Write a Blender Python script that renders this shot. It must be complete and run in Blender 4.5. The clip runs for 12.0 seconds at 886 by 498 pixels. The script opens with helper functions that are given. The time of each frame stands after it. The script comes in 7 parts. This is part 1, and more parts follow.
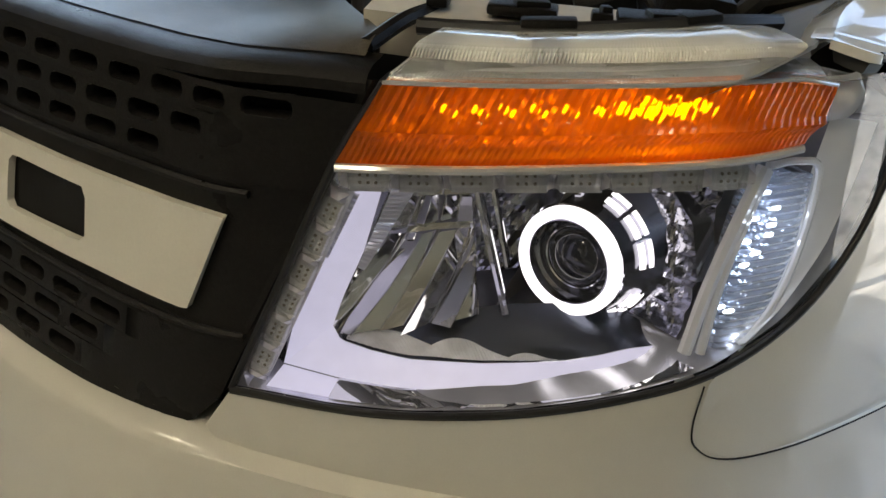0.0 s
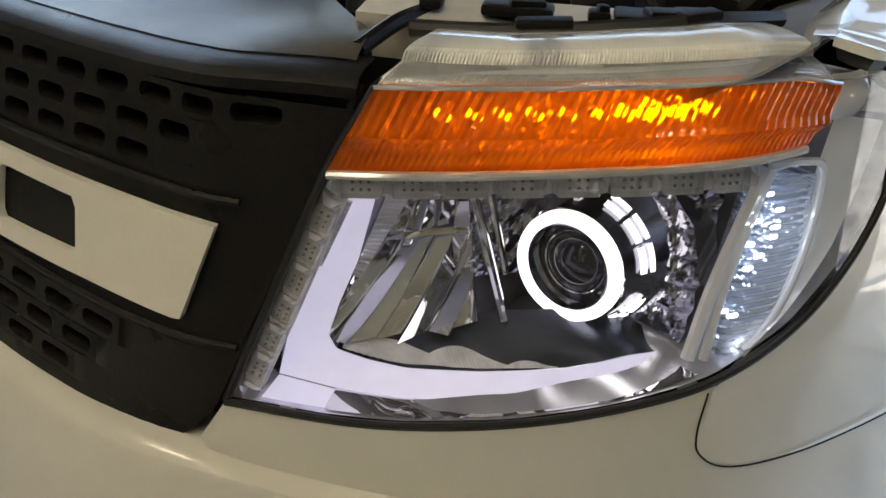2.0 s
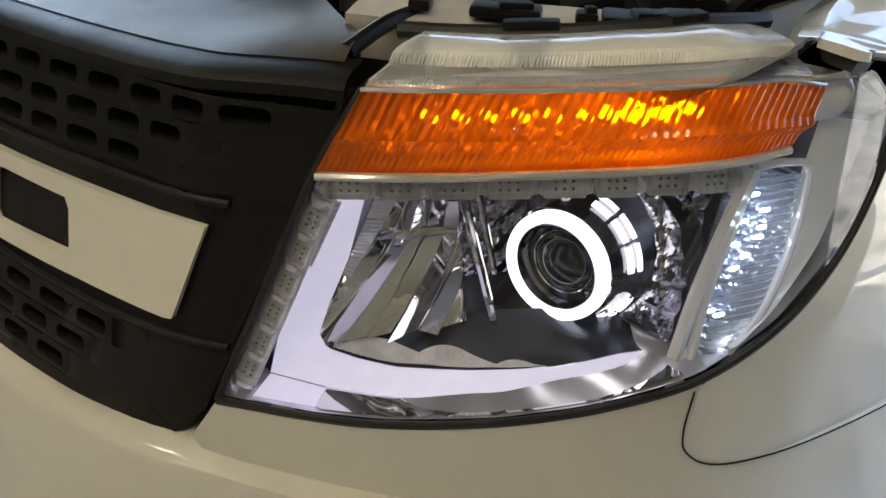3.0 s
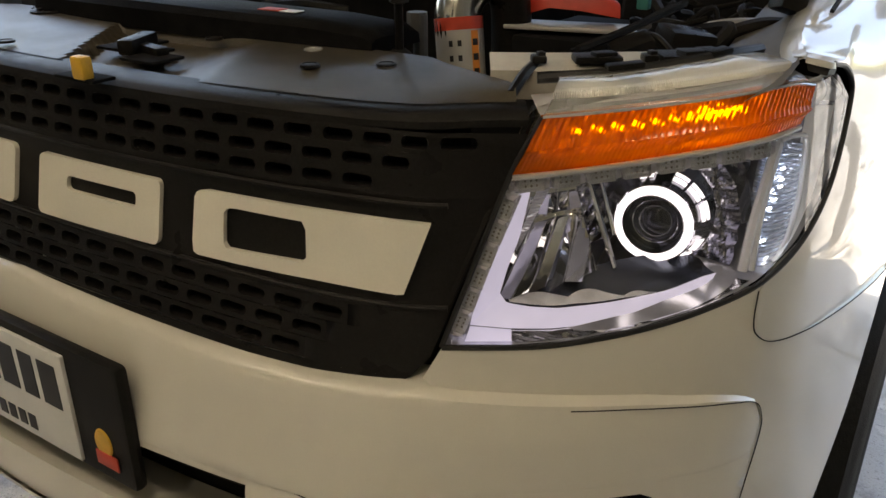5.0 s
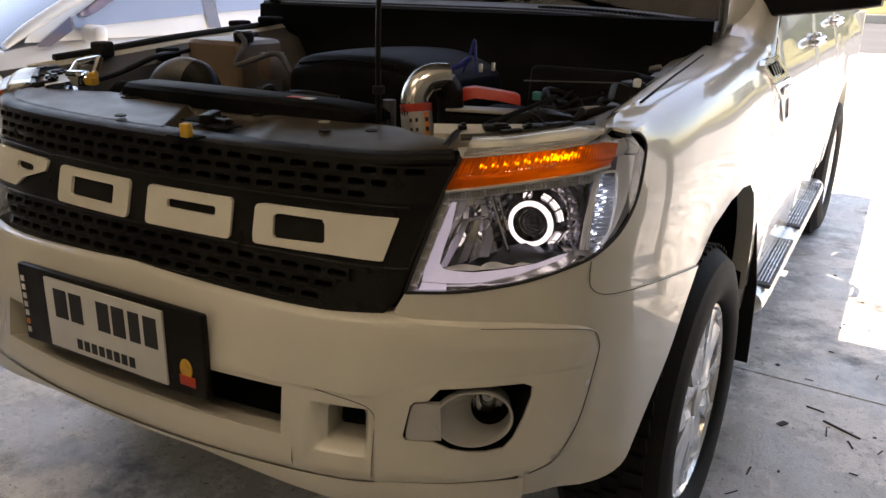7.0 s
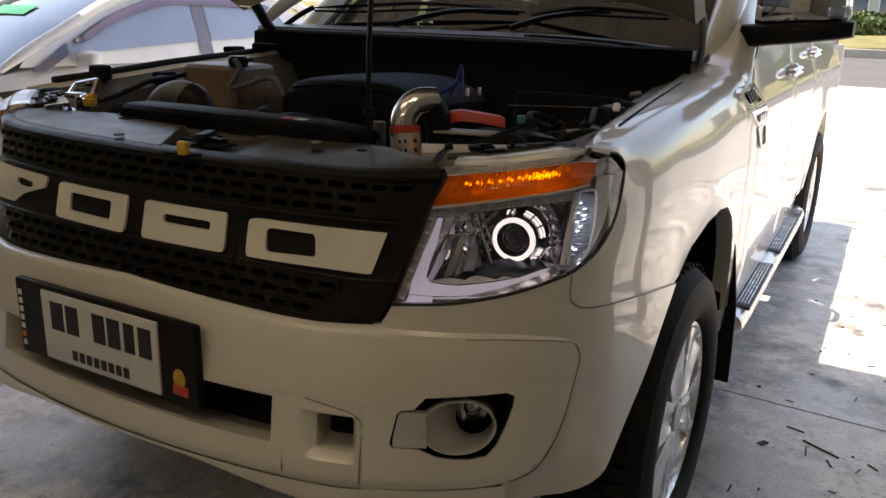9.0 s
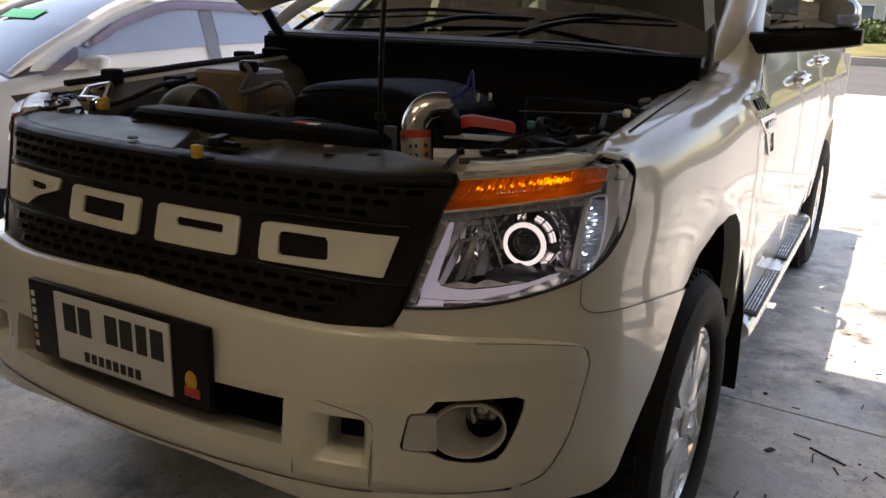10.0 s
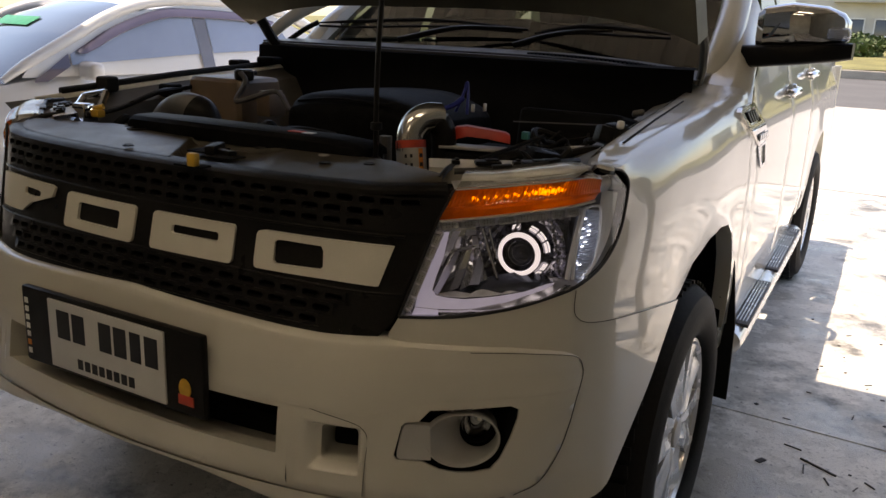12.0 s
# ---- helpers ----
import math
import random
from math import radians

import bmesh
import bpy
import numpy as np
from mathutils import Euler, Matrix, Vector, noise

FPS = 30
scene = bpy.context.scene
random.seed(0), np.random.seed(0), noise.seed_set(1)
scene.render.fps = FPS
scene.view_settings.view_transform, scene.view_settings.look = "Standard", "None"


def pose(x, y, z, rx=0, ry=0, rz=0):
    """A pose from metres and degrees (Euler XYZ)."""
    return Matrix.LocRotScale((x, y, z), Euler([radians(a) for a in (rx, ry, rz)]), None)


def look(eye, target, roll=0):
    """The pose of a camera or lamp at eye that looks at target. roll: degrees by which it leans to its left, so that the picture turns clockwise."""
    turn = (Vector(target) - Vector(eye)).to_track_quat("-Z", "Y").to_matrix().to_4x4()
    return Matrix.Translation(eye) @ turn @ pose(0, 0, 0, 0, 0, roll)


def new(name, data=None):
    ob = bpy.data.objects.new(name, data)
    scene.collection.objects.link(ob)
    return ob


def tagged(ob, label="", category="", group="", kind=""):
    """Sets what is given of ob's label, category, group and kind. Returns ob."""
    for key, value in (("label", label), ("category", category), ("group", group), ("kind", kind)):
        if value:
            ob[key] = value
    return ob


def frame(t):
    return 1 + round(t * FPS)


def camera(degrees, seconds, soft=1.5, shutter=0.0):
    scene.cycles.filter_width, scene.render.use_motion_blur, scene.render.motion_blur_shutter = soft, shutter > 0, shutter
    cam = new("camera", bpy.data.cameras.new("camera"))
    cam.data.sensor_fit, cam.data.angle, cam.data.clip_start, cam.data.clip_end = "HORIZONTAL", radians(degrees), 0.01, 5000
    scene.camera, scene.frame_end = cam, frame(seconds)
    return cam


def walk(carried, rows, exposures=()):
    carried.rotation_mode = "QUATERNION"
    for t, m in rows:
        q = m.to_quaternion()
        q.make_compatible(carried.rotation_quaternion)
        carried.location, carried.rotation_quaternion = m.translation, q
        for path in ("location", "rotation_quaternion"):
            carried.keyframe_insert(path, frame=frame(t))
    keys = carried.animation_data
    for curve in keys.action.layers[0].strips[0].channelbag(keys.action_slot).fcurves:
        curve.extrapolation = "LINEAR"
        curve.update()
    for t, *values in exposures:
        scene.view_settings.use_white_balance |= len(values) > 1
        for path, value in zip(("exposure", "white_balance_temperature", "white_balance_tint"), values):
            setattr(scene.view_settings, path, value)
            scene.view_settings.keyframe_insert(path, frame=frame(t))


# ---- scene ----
cam = camera(57.0, 12.0)
PATH = [
    (0, (0.9944, -0.1080, 1.2145), (-0.1986, 1.2160, 0.3070), 4.61),
    (0.5, (0.9914, -0.1060, 1.2144), (-0.2125, 1.2050, 0.3035), 4.00),
    (1, (0.9884, -0.0960, 1.2163), (-0.2266, 1.2060, 0.3059), 3.08),
    (1.5, (0.9883, -0.0970, 1.2173), (-0.2194, 1.2080, 0.3012), 3.29),
    (2, (0.9894, -0.0940, 1.2153), (-0.2104, 1.2190, 0.3006), 3.70),
    (2.5, (0.9884, -0.0890, 1.2163), (-0.2080, 1.2200, 0.2906), 3.51),
    (2.7, (0.9923, -0.0890, 1.2174), (-0.2060, 1.2170, 0.2917), 3.60),
    (4.3, (1.0057, -0.1610, 1.2349), (-0.2101, 1.1710, 0.3706), 2.38),
    (4.5, (0.9917, -0.2440, 1.2334), (-0.1726, 1.1740, 0.4381), 3.13),
    (5, (0.9591, -0.4430, 1.2752), (-0.0341, 1.0860, 0.4534), 0.00),
    (5.5, (1.0320, -0.5840, 1.3050), (0.1067, 1.0280, 0.5649), 1.54),
    (6, (1.1778, -0.7230, 1.3126), (0.2243, 0.8970, 0.6295), 1.90),
    (6.5, (1.2537, -0.8520, 1.3415), (0.2852, 0.7810, 0.7129), 1.38),
    (6.7, (1.2632, -0.9000, 1.3549), (0.3047, 0.7400, 0.7256), 1.09),
    (8.5, (1.3127, -0.9850, 1.3438), (0.3671, 0.6810, 0.7691), 1.49),
    (9, (1.3116, -0.9870, 1.3468), (0.3693, 0.6860, 0.7892), 1.59),
    (9.5, (1.3056, -0.9960, 1.3475), (0.3571, 0.6760, 0.7947), 1.78),
    (10, (1.3046, -1.0020, 1.3465), (0.3518, 0.6700, 0.8015), 1.88),
    (10.5, (1.3036, -1.0050, 1.3464), (0.3547, 0.6700, 0.8046), 1.98),
    (11, (1.3065, -1.0120, 1.3496), (0.3622, 0.6680, 0.8169), 2.18),
    (11.5, (1.3055, -1.0120, 1.3485), (0.3660, 0.6730, 0.8221), 2.38),
    (12, (1.3025, -1.0110, 1.3484), (0.3639, 0.6760, 0.8260), 2.38),
]
walk(cam, [(t, look(eye, target, roll)) for t, eye, target, roll in PATH],
     exposures=[(0, 2.5, 7000, 9), (2.7, 2.6, 7000, 9), (4.5, 2.48, 7200, 10), (5.5, 2.26, 8000, 17), (6.5, 2.1, 8100, 19), (8.5, 1.6, 8000, 18), (12.0, 1.2, 8000, 18)])

# ---- light ----
SUN_TILT_X, SUN_TILT_Y = 12.6, 8.0          # degrees from the zenith, towards -x and +y
world = bpy.data.worlds.new("sky")
scene.world = world
world.use_nodes = True
sky = world.node_tree.nodes.new("ShaderNodeTexSky")
sky.sky_type, sky.sun_disc = "NISHITA", False
sky.sun_elevation, sky.sun_rotation = radians(78), radians(-48)
back = world.node_tree.nodes["Background"]
world.node_tree.links.new(sky.outputs[0], back.inputs[0])
back.inputs[1].default_value = 0.14
sun = new("sun", bpy.data.lights.new("sun", "SUN"))
sun.data.energy, sun.data.angle, sun.data.color = 3.3, radians(0.5), (1.0, 0.95, 0.88)
sun.matrix_world = look((-math.tan(radians(SUN_TILT_X)) * 10, math.tan(radians(SUN_TILT_Y)) * 10, 10), (0, 0, 0))


# ---- materials ----
def material(name, color, rough=0.5, metal=0.0, grain=0.0, grain_scale=60.0, stain=0.0, stain_scale=4.0, bump=0.0, bump_scale=200.0,
             coat=0.0, emit=None, strength=0.0, rough_var=0.0, ior=1.45, specks=0.0):
    m = bpy.data.materials.new(name)
    m.use_nodes = True
    nt = m.node_tree
    n, l = nt.nodes, nt.links
    p = n["Principled BSDF"]
    p.inputs["Base Color"].default_value = (*color, 1)
    p.inputs["Roughness"].default_value = rough
    p.inputs["Metallic"].default_value = metal
    p.inputs["IOR"].default_value = ior
    p.inputs["Coat Weight"].default_value = coat
    p.inputs["Coat Roughness"].default_value = 0.03
    tc = n.new("ShaderNodeTexCoord")
    out = None
    if grain or stain:
        value = None
        for amount, scale in ((grain, grain_scale), (stain, stain_scale)):
            if not amount:
                continue
            t = n.new("ShaderNodeTexNoise")
            t.inputs["Scale"].default_value, t.inputs["Detail"].default_value = scale, 6
            l.new(tc.outputs["Object"], t.inputs["Vector"])
            mr = n.new("ShaderNodeMapRange")
            mr.inputs[1].default_value, mr.inputs[2].default_value = 0.3, 0.7
            mr.inputs[3].default_value, mr.inputs[4].default_value = 1 - amount, 1 + amount * 0.6
            l.new(t.outputs["Fac"], mr.inputs[0])
            if value is None:
                value = mr.outputs[0]
            else:
                mu = n.new("ShaderNodeMath")
                mu.operation = "MULTIPLY"
                l.new(value, mu.inputs[0])
                l.new(mr.outputs[0], mu.inputs[1])
                value = mu.outputs[0]
        mix = n.new("ShaderNodeMix")
        mix.data_type = "RGBA"
        mix.blend_type = "MULTIPLY"
        mix.inputs[0].default_value = 1.0
        mix.inputs[6].default_value = (*color, 1)
        l.new(value, mix.inputs[7])
        out = mix.outputs[2]
        l.new(out, p.inputs["Base Color"])
    if specks:
        v = n.new("ShaderNodeTexVoronoi")
        v.inputs["Scale"].default_value = specks
        l.new(tc.outputs["Object"], v.inputs["Vector"])
        lt = n.new("ShaderNodeMath")
        lt.operation = "LESS_THAN"
        lt.inputs[1].default_value = 0.016
        l.new(v.outputs["Distance"], lt.inputs[0])
        mix = n.new("ShaderNodeMix")
        mix.data_type = "RGBA"
        mix.inputs[7].default_value = (0.06, 0.045, 0.03, 1)
        l.new(lt.outputs[0], mix.inputs[0])
        l.new(out, mix.inputs[6])
        l.new(mix.outputs[2], p.inputs["Base Color"])
    if rough_var:
        t = n.new("ShaderNodeTexNoise")
        t.inputs["Scale"].default_value, t.inputs["Detail"].default_value = 14, 5
        l.new(tc.outputs["Object"], t.inputs["Vector"])
        mr = n.new("ShaderNodeMapRange")
        mr.inputs[1].default_value, mr.inputs[2].default_value = 0.3, 0.7
        mr.inputs[3].default_value, mr.inputs[4].default_value = max(0.02, rough - rough_var), min(1, rough + rough_var)
        l.new(t.outputs["Fac"], mr.inputs[0])
        l.new(mr.outputs[0], p.inputs["Roughness"])
    if bump:
        t = n.new("ShaderNodeTexNoise")
        t.inputs["Scale"].default_value, t.inputs["Detail"].default_value = bump_scale, 4
        l.new(tc.outputs["Object"], t.inputs["Vector"])
        b = n.new("ShaderNodeBump")
        b.inputs["Strength"].default_value, b.inputs["Distance"].default_value = bump, 0.002
        l.new(t.outputs["Fac"], b.inputs["Height"])
        l.new(b.outputs[0], p.inputs["Normal"])
    if emit:
        p.inputs["Emission Color"].default_value = (*emit, 1)
        p.inputs["Emission Strength"].default_value = strength
    return m


def clear_material(name, tint=(0.97, 0.98, 0.98), rough=0.02, ribs=0.0, rib_scale=300.0, haze=0.0, haze_color=(0.8, 0.8, 0.8), emit=None, strength=0.0,
                   rib_axis=0, bend=0.0):
    """Thin clear or tinted plastic: what is behind shows through, with a gloss on top and fine ribs."""
    m = bpy.data.materials.new(name)
    m.use_nodes = True
    n, l = m.node_tree.nodes, m.node_tree.links
    n.remove(n["Principled BSDF"])
    tr = n.new("ShaderNodeBsdfRefraction" if bend else "ShaderNodeBsdfTransparent")
    tr.inputs[0].default_value = (*tint, 1)
    if bend:
        tr.inputs["IOR"].default_value, tr.inputs["Roughness"].default_value = bend, 0.03
    base = tr.outputs[0]
    gl = n.new("ShaderNodeBsdfGlossy")
    gl.inputs["Roughness"].default_value = rough
    fr = n.new("ShaderNodeFresnel")
    fr.inputs[0].default_value = 1.5
    if ribs:
        tc = n.new("ShaderNodeTexCoord")
        w = n.new("ShaderNodeTexWave")
        w.inputs["Scale"].default_value = rib_scale
        w.bands_direction = "XYZ"[rib_axis]
        w.inputs["Distortion"].default_value = 0.4
        l.new(tc.outputs["Object"], w.inputs["Vector"])
        b = n.new("ShaderNodeBump")
        b.inputs["Strength"].default_value, b.inputs["Distance"].default_value = ribs, 0.002
        l.new(w.outputs["Fac"], b.inputs["Height"])
        l.new(b.outputs[0], gl.inputs["Normal"])
        l.new(b.outputs[0], fr.inputs["Normal"])
    if haze:
        d = n.new("ShaderNodeBsdfPrincipled")
        d.inputs["Base Color"].default_value = (*haze_color, 1)
        d.inputs["Roughness"].default_value = 0.25
        d.inputs["Transmission Weight"].default_value = 0.0
        if ribs:
            l.new(b.outputs[0], d.inputs["Normal"])
        if emit:
            d.inputs["Emission Color"].default_value = (*emit, 1)
            d.inputs["Emission Strength"].default_value = strength
        mx = n.new("ShaderNodeMixShader")
        mx.inputs[0].default_value = haze
        l.new(base, mx.inputs[1])
        l.new(d.outputs[0], mx.inputs[2])
        base = mx.outputs[0]
    mx = n.new("ShaderNodeMixShader")
    l.new(fr.outputs[0], mx.inputs[0])
    l.new(base, mx.inputs[1])
    l.new(gl.outputs[0], mx.inputs[2])
    l.new(mx.outputs[0], n["Material Output"].inputs[0])
    return m


def lit_lens_material(name, color, clear):
    """Coloured ribbed plastic: partly milky, partly clear enough to bend the light of the bulb behind it."""
    m = bpy.data.materials.new(name)
    m.use_nodes = True
    n, l = m.node_tree.nodes, m.node_tree.links
    p = n["Principled BSDF"]
    tc = n.new("ShaderNodeTexCoord")
    t = n.new("ShaderNodeTexNoise")
    t.inputs["Scale"].default_value, t.inputs["Detail"].default_value = 45, 4
    l.new(tc.outputs["Object"], t.inputs["Vector"])
    ramp = n.new("ShaderNodeMapRange")
    ramp.inputs[1].default_value, ramp.inputs[2].default_value = 0.35, 0.65
    ramp.inputs[3].default_value, ramp.inputs[4].default_value = 0.6, 1.0
    l.new(t.outputs["Fac"], ramp.inputs[0])
    mix = n.new("ShaderNodeMix")
    mix.data_type, mix.blend_type = "RGBA", "MULTIPLY"
    mix.inputs[0].default_value = 1.0
    mix.inputs[6].default_value = (color[0] * .55, color[1] * .5, color[2] * .6, 1)
    l.new(ramp.outputs[0], mix.inputs[7])
    l.new(mix.outputs[2], p.inputs["Base Color"])
    p.inputs["Roughness"].default_value = 0.06
    p.inputs["Coat Weight"].default_value = 0.8
    p.inputs["Coat Roughness"].default_value = 0.04
    p.inputs["IOR"].default_value = 1.4
    tl = n.new("ShaderNodeBsdfTranslucent")
    tl.inputs[0].default_value = (*color, 1)
    m1 = n.new("ShaderNodeMixShader")
    m1.inputs[0].default_value = 0.36
    l.new(p.outputs[0], m1.inputs[1])
    l.new(tl.outputs[0], m1.inputs[2])
    rf = n.new("ShaderNodeBsdfRefraction")
    rf.inputs["Color"].default_value = (color[0], color[1] * 1.5, color[2] * 2.5, 1)
    rf.inputs["Roughness"].default_value = 0.24
    rf.inputs["IOR"].default_value = 1.35
    m2 = n.new("ShaderNodeMixShader")
    m2.inputs[0].default_value = clear
    l.new(m1.outputs[0], m2.inputs[1])
    l.new(rf.outputs[0], m2.inputs[2])
    l.new(m2.outputs[0], n["Material Output"].inputs[0])
    return m


def concrete_material():
    """Worn workshop concrete: grey slab, pale wash marks, dark oil stains, fine grit."""
    m = bpy.data.materials.new("worn concrete")
    m.use_nodes = True
    n, l = m.node_tree.nodes, m.node_tree.links
    p = n["Principled BSDF"]
    tc = n.new("ShaderNodeTexCoord")

    def noise_of(scale, detail, lo, hi, rough=0.6):
        t = n.new("ShaderNodeTexNoise")
        t.inputs["Scale"].default_value, t.inputs["Detail"].default_value, t.inputs["Roughness"].default_value = scale, detail, rough
        l.new(tc.outputs["Object"], t.inputs["Vector"])
        r = n.new("ShaderNodeMapRange")
        r.inputs[1].default_value, r.inputs[2].default_value = lo, hi
        l.new(t.outputs["Fac"], r.inputs[0])
        return r.outputs[0]

    def mixed(a, b, f):
        x = n.new("ShaderNodeMix")
        x.data_type = "RGBA"
        for k, v in ((6, a), (7, b)):
            if isinstance(v, tuple):
                x.inputs[k].default_value = (*v, 1)
            else:
                l.new(v, x.inputs[k])
        l.new(f, x.inputs[0])
        return x.outputs[2]

    c = mixed((0.45, 0.425, 0.375), (0.64, 0.61, 0.55), noise_of(1.2, 10, 0.38, 0.62, 0.7))
    c = mixed(c, (0.81, 0.78, 0.72), noise_of(2.6, 12, 0.51, 0.57, 0.74))
    c = mixed(c, (0.13, 0.125, 0.11), noise_of(2.1, 8, 0.52, 0.64, 0.68))
    c = mixed(c, (0.15, 0.14, 0.13), noise_of(45, 6, 0.57, 0.66, 0.75))
    c = mixed(c, (0.10, 0.095, 0.09), noise_of(220, 3, 0.60, 0.70))
    l.new(c, p.inputs["Base Color"])
    r = noise_of(2.6, 7, 0.36, 0.60)
    mr = n.new("ShaderNodeMapRange")
    mr.inputs[3].default_value, mr.inputs[4].default_value = 0.10, 0.62
    l.new(r, mr.inputs[0])
    l.new(mr.outputs[0], p.inputs["Roughness"])
    b = n.new("ShaderNodeBump")
    b.inputs["Strength"].default_value, b.inputs["Distance"].default_value = 0.35, 0.003
    l.new(noise_of(120, 4, 0.2, 0.8), b.inputs["Height"])
    l.new(b.outputs[0], p.inputs["Normal"])
    return m


PAINT = material("white car paint", (0.64, 0.615, 0.54), rough=0.30, grain=0.03, grain_scale=900, stain=0.035, stain_scale=2, coat=1.0, bump=0.02, bump_scale=1500, specks=9.0)
LETTER = material("white stick-on panel", (0.70, 0.67, 0.58), rough=0.3, stain=0.06, stain_scale=9, grain=0.03, grain_scale=400, coat=0.3)
PLASTIC = material("matt black plastic", (0.0125, 0.0115, 0.0105), rough=0.36, grain=0.25, grain_scale=300, stain=0.25, stain_scale=6, bump=0.25, bump_scale=900, rough_var=0.10, ior=1.22)
COVER = material("dusty black cover plastic", (0.064, 0.054, 0.038), rough=0.38, grain=0.2, grain_scale=250, stain=0.35, stain_scale=5, bump=0.2, bump_scale=700, rough_var=0.05, ior=1.42)
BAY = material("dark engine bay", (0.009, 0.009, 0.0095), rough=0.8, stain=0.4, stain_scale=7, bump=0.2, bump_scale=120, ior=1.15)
RUBBER = material("tyre rubber", (0.013, 0.0125, 0.012), rough=0.7, grain=0.3, grain_scale=120, stain=0.3, stain_scale=10, bump=0.4, bump_scale=350, ior=1.28)
SEAL = material("black gasket", (0.012, 0.012, 0.012), rough=0.4, grain=0.2)
CHROME = material("chrome", (0.82, 0.82, 0.84), rough=0.07, metal=1.0, rough_var=0.04, stain=0.1, stain_scale=20)
SATIN = material("satin reflector", (0.62, 0.62, 0.66), rough=0.22, metal=1.0, stain=0.2, stain_scale=30, rough_var=0.08)
HOUSING = material("chromed housing", (0.78, 0.78, 0.82), rough=0.18, metal=0.7, stain=0.3, stain_scale=25)
SILVER = material("bright silver bezel", (0.90, 0.90, 0.95), rough=0.10, metal=0.4, stain=0.1, stain_scale=20)
SMOKE = material("smoked chrome", (0.26, 0.26, 0.29), rough=0.14, metal=1.0, stain=0.3, stain_scale=25)
ALLOY = material("silver alloy", (0.84, 0.84, 0.84), rough=0.24, metal=0.55, stain=0.15, stain_scale=14, rough_var=0.08)
STEEL = material("polished aluminium pipe", (0.70, 0.69, 0.66), rough=0.18, metal=1.0, stain=0.2, stain_scale=18, rough_var=0.06)
GREYMETAL = material("grey cast metal", (0.14, 0.135, 0.13), rough=0.5, metal=0.6, stain=0.4, stain_scale=14, bump=0.3)
RED = material("red plastic", (0.42, 0.035, 0.02), rough=0.4, stain=0.25, stain_scale=16, grain=0.1)
REDPAPER = material("red sticker", (0.55, 0.06, 0.03), rough=0.5, stain=0.2, stain_scale=30)
YELLOW = material("yellow plastic", (0.62, 0.36, 0.04), rough=0.45, stain=0.2, stain_scale=40)
BLUE = material("blue hose", (0.02, 0.03, 0.22), rough=0.4, grain=0.2)
TEAL = material("teal connector", (0.04, 0.22, 0.20), rough=0.45, grain=0.2)
BEIGE = material("translucent tank plastic", (0.16, 0.115, 0.078), rough=0.45, stain=0.25, stain_scale=10)
ENGINE = material("dull black engine plastic", (0.009, 0.0088, 0.009), rough=0.50, grain=0.25, stain=0.5, stain_scale=9, bump=0.3, bump_scale=400, ior=1.08)
# the bonnet's white paint, its shade put into a dark grey
SHADEDPAINT = material("white inner paint darkened by shade", (0.10, 0.10, 0.085), rough=0.4, stain=0.25, stain_scale=6, grain=0.06, coat=0.3)
SUPPORT = material("painted lamp support", (0.55, 0.52, 0.45), rough=0.45, stain=0.25, stain_scale=9, grain=0.1)
WHITE = material("white print", (0.78, 0.78, 0.76), rough=0.5, stain=0.08, stain_scale=20)
INK = material("black print", (0.015, 0.015, 0.017), rough=0.5, grain=0.1)
ORANGEPRINT = material("orange print", (0.75, 0.25, 0.04), rough=0.5, grain=0.1)
PLATE = material("number plate", (0.66, 0.66, 0.64), rough=0.35, stain=0.10, stain_scale=9, coat=0.4)
SEAM = material("panel gap", (0.006, 0.006, 0.006), rough=0.9, grain=0.2)
PAD = material("step pad rubber", (0.10, 0.10, 0.11), rough=0.6, grain=0.2, bump=0.3)
HALO = material("glowing halo ring", (0.9, 0.9, 0.95), rough=0.4, emit=(0.95, 0.92, 1.0), strength=0.35, stain=0.04)
LIGHTBAR = material("lit milky light guide", (0.48, 0.48, 0.62), rough=0.3, emit=(0.76, 0.74, 1.0), strength=0.105, stain=0.08, stain_scale=40)
LED = material("unlit amber led", (0.16, 0.12, 0.07), rough=0.3, stain=0.05)
BULB = material("lit amber bulb", (1.0, 0.6, 0.1), rough=0.4, emit=(1.0, 0.55, 0.10), strength=3.0, stain=0.05)
WHITELED = material("lit white led", (0.9, 0.95, 1.0), rough=0.4, emit=(0.80, 0.88, 1.0), strength=2.4, stain=0.05)
LEDCASE = clear_material("clear led case", tint=(0.96, 0.96, 0.94), rough=0.03, haze=0.22, haze_color=(0.92, 0.92, 0.90))
GLASS = clear_material("clear lamp lens", rough=0.02)
AMBER = lit_lens_material("amber ribbed lens", (1.0, 0.25, 0.012), 0.42)
AMBERBACK = material("amber-lit chrome reflector", (0.86, 0.74, 0.55), rough=0.12, metal=1.0, stain=0.3, stain_scale=60)
RIBBED = clear_material("clear ribbed lens", tint=(0.93, 0.93, 0.90), rough=0.08, haze=0.46, haze_color=(0.92, 0.91, 0.86), bend=1.25)
SIDELENS = clear_material("clear fluted lens", tint=(0.86, 0.91, 1.0), rough=0.06, ribs=1.0, rib_scale=60, haze=0.32, haze_color=(0.70, 0.78, 0.95), rib_axis=2)
PROJECTOR = material("projector glass", (0.02, 0.02, 0.025), rough=0.03, coat=1.0, stain=0.2)
WINDOW = clear_material("tinted window", tint=(0.30, 0.32, 0.32), rough=0.02)
DARKWINDOW = material("dark reflecting window", (0.03, 0.035, 0.04), rough=0.05, coat=1.0, stain=0.2)
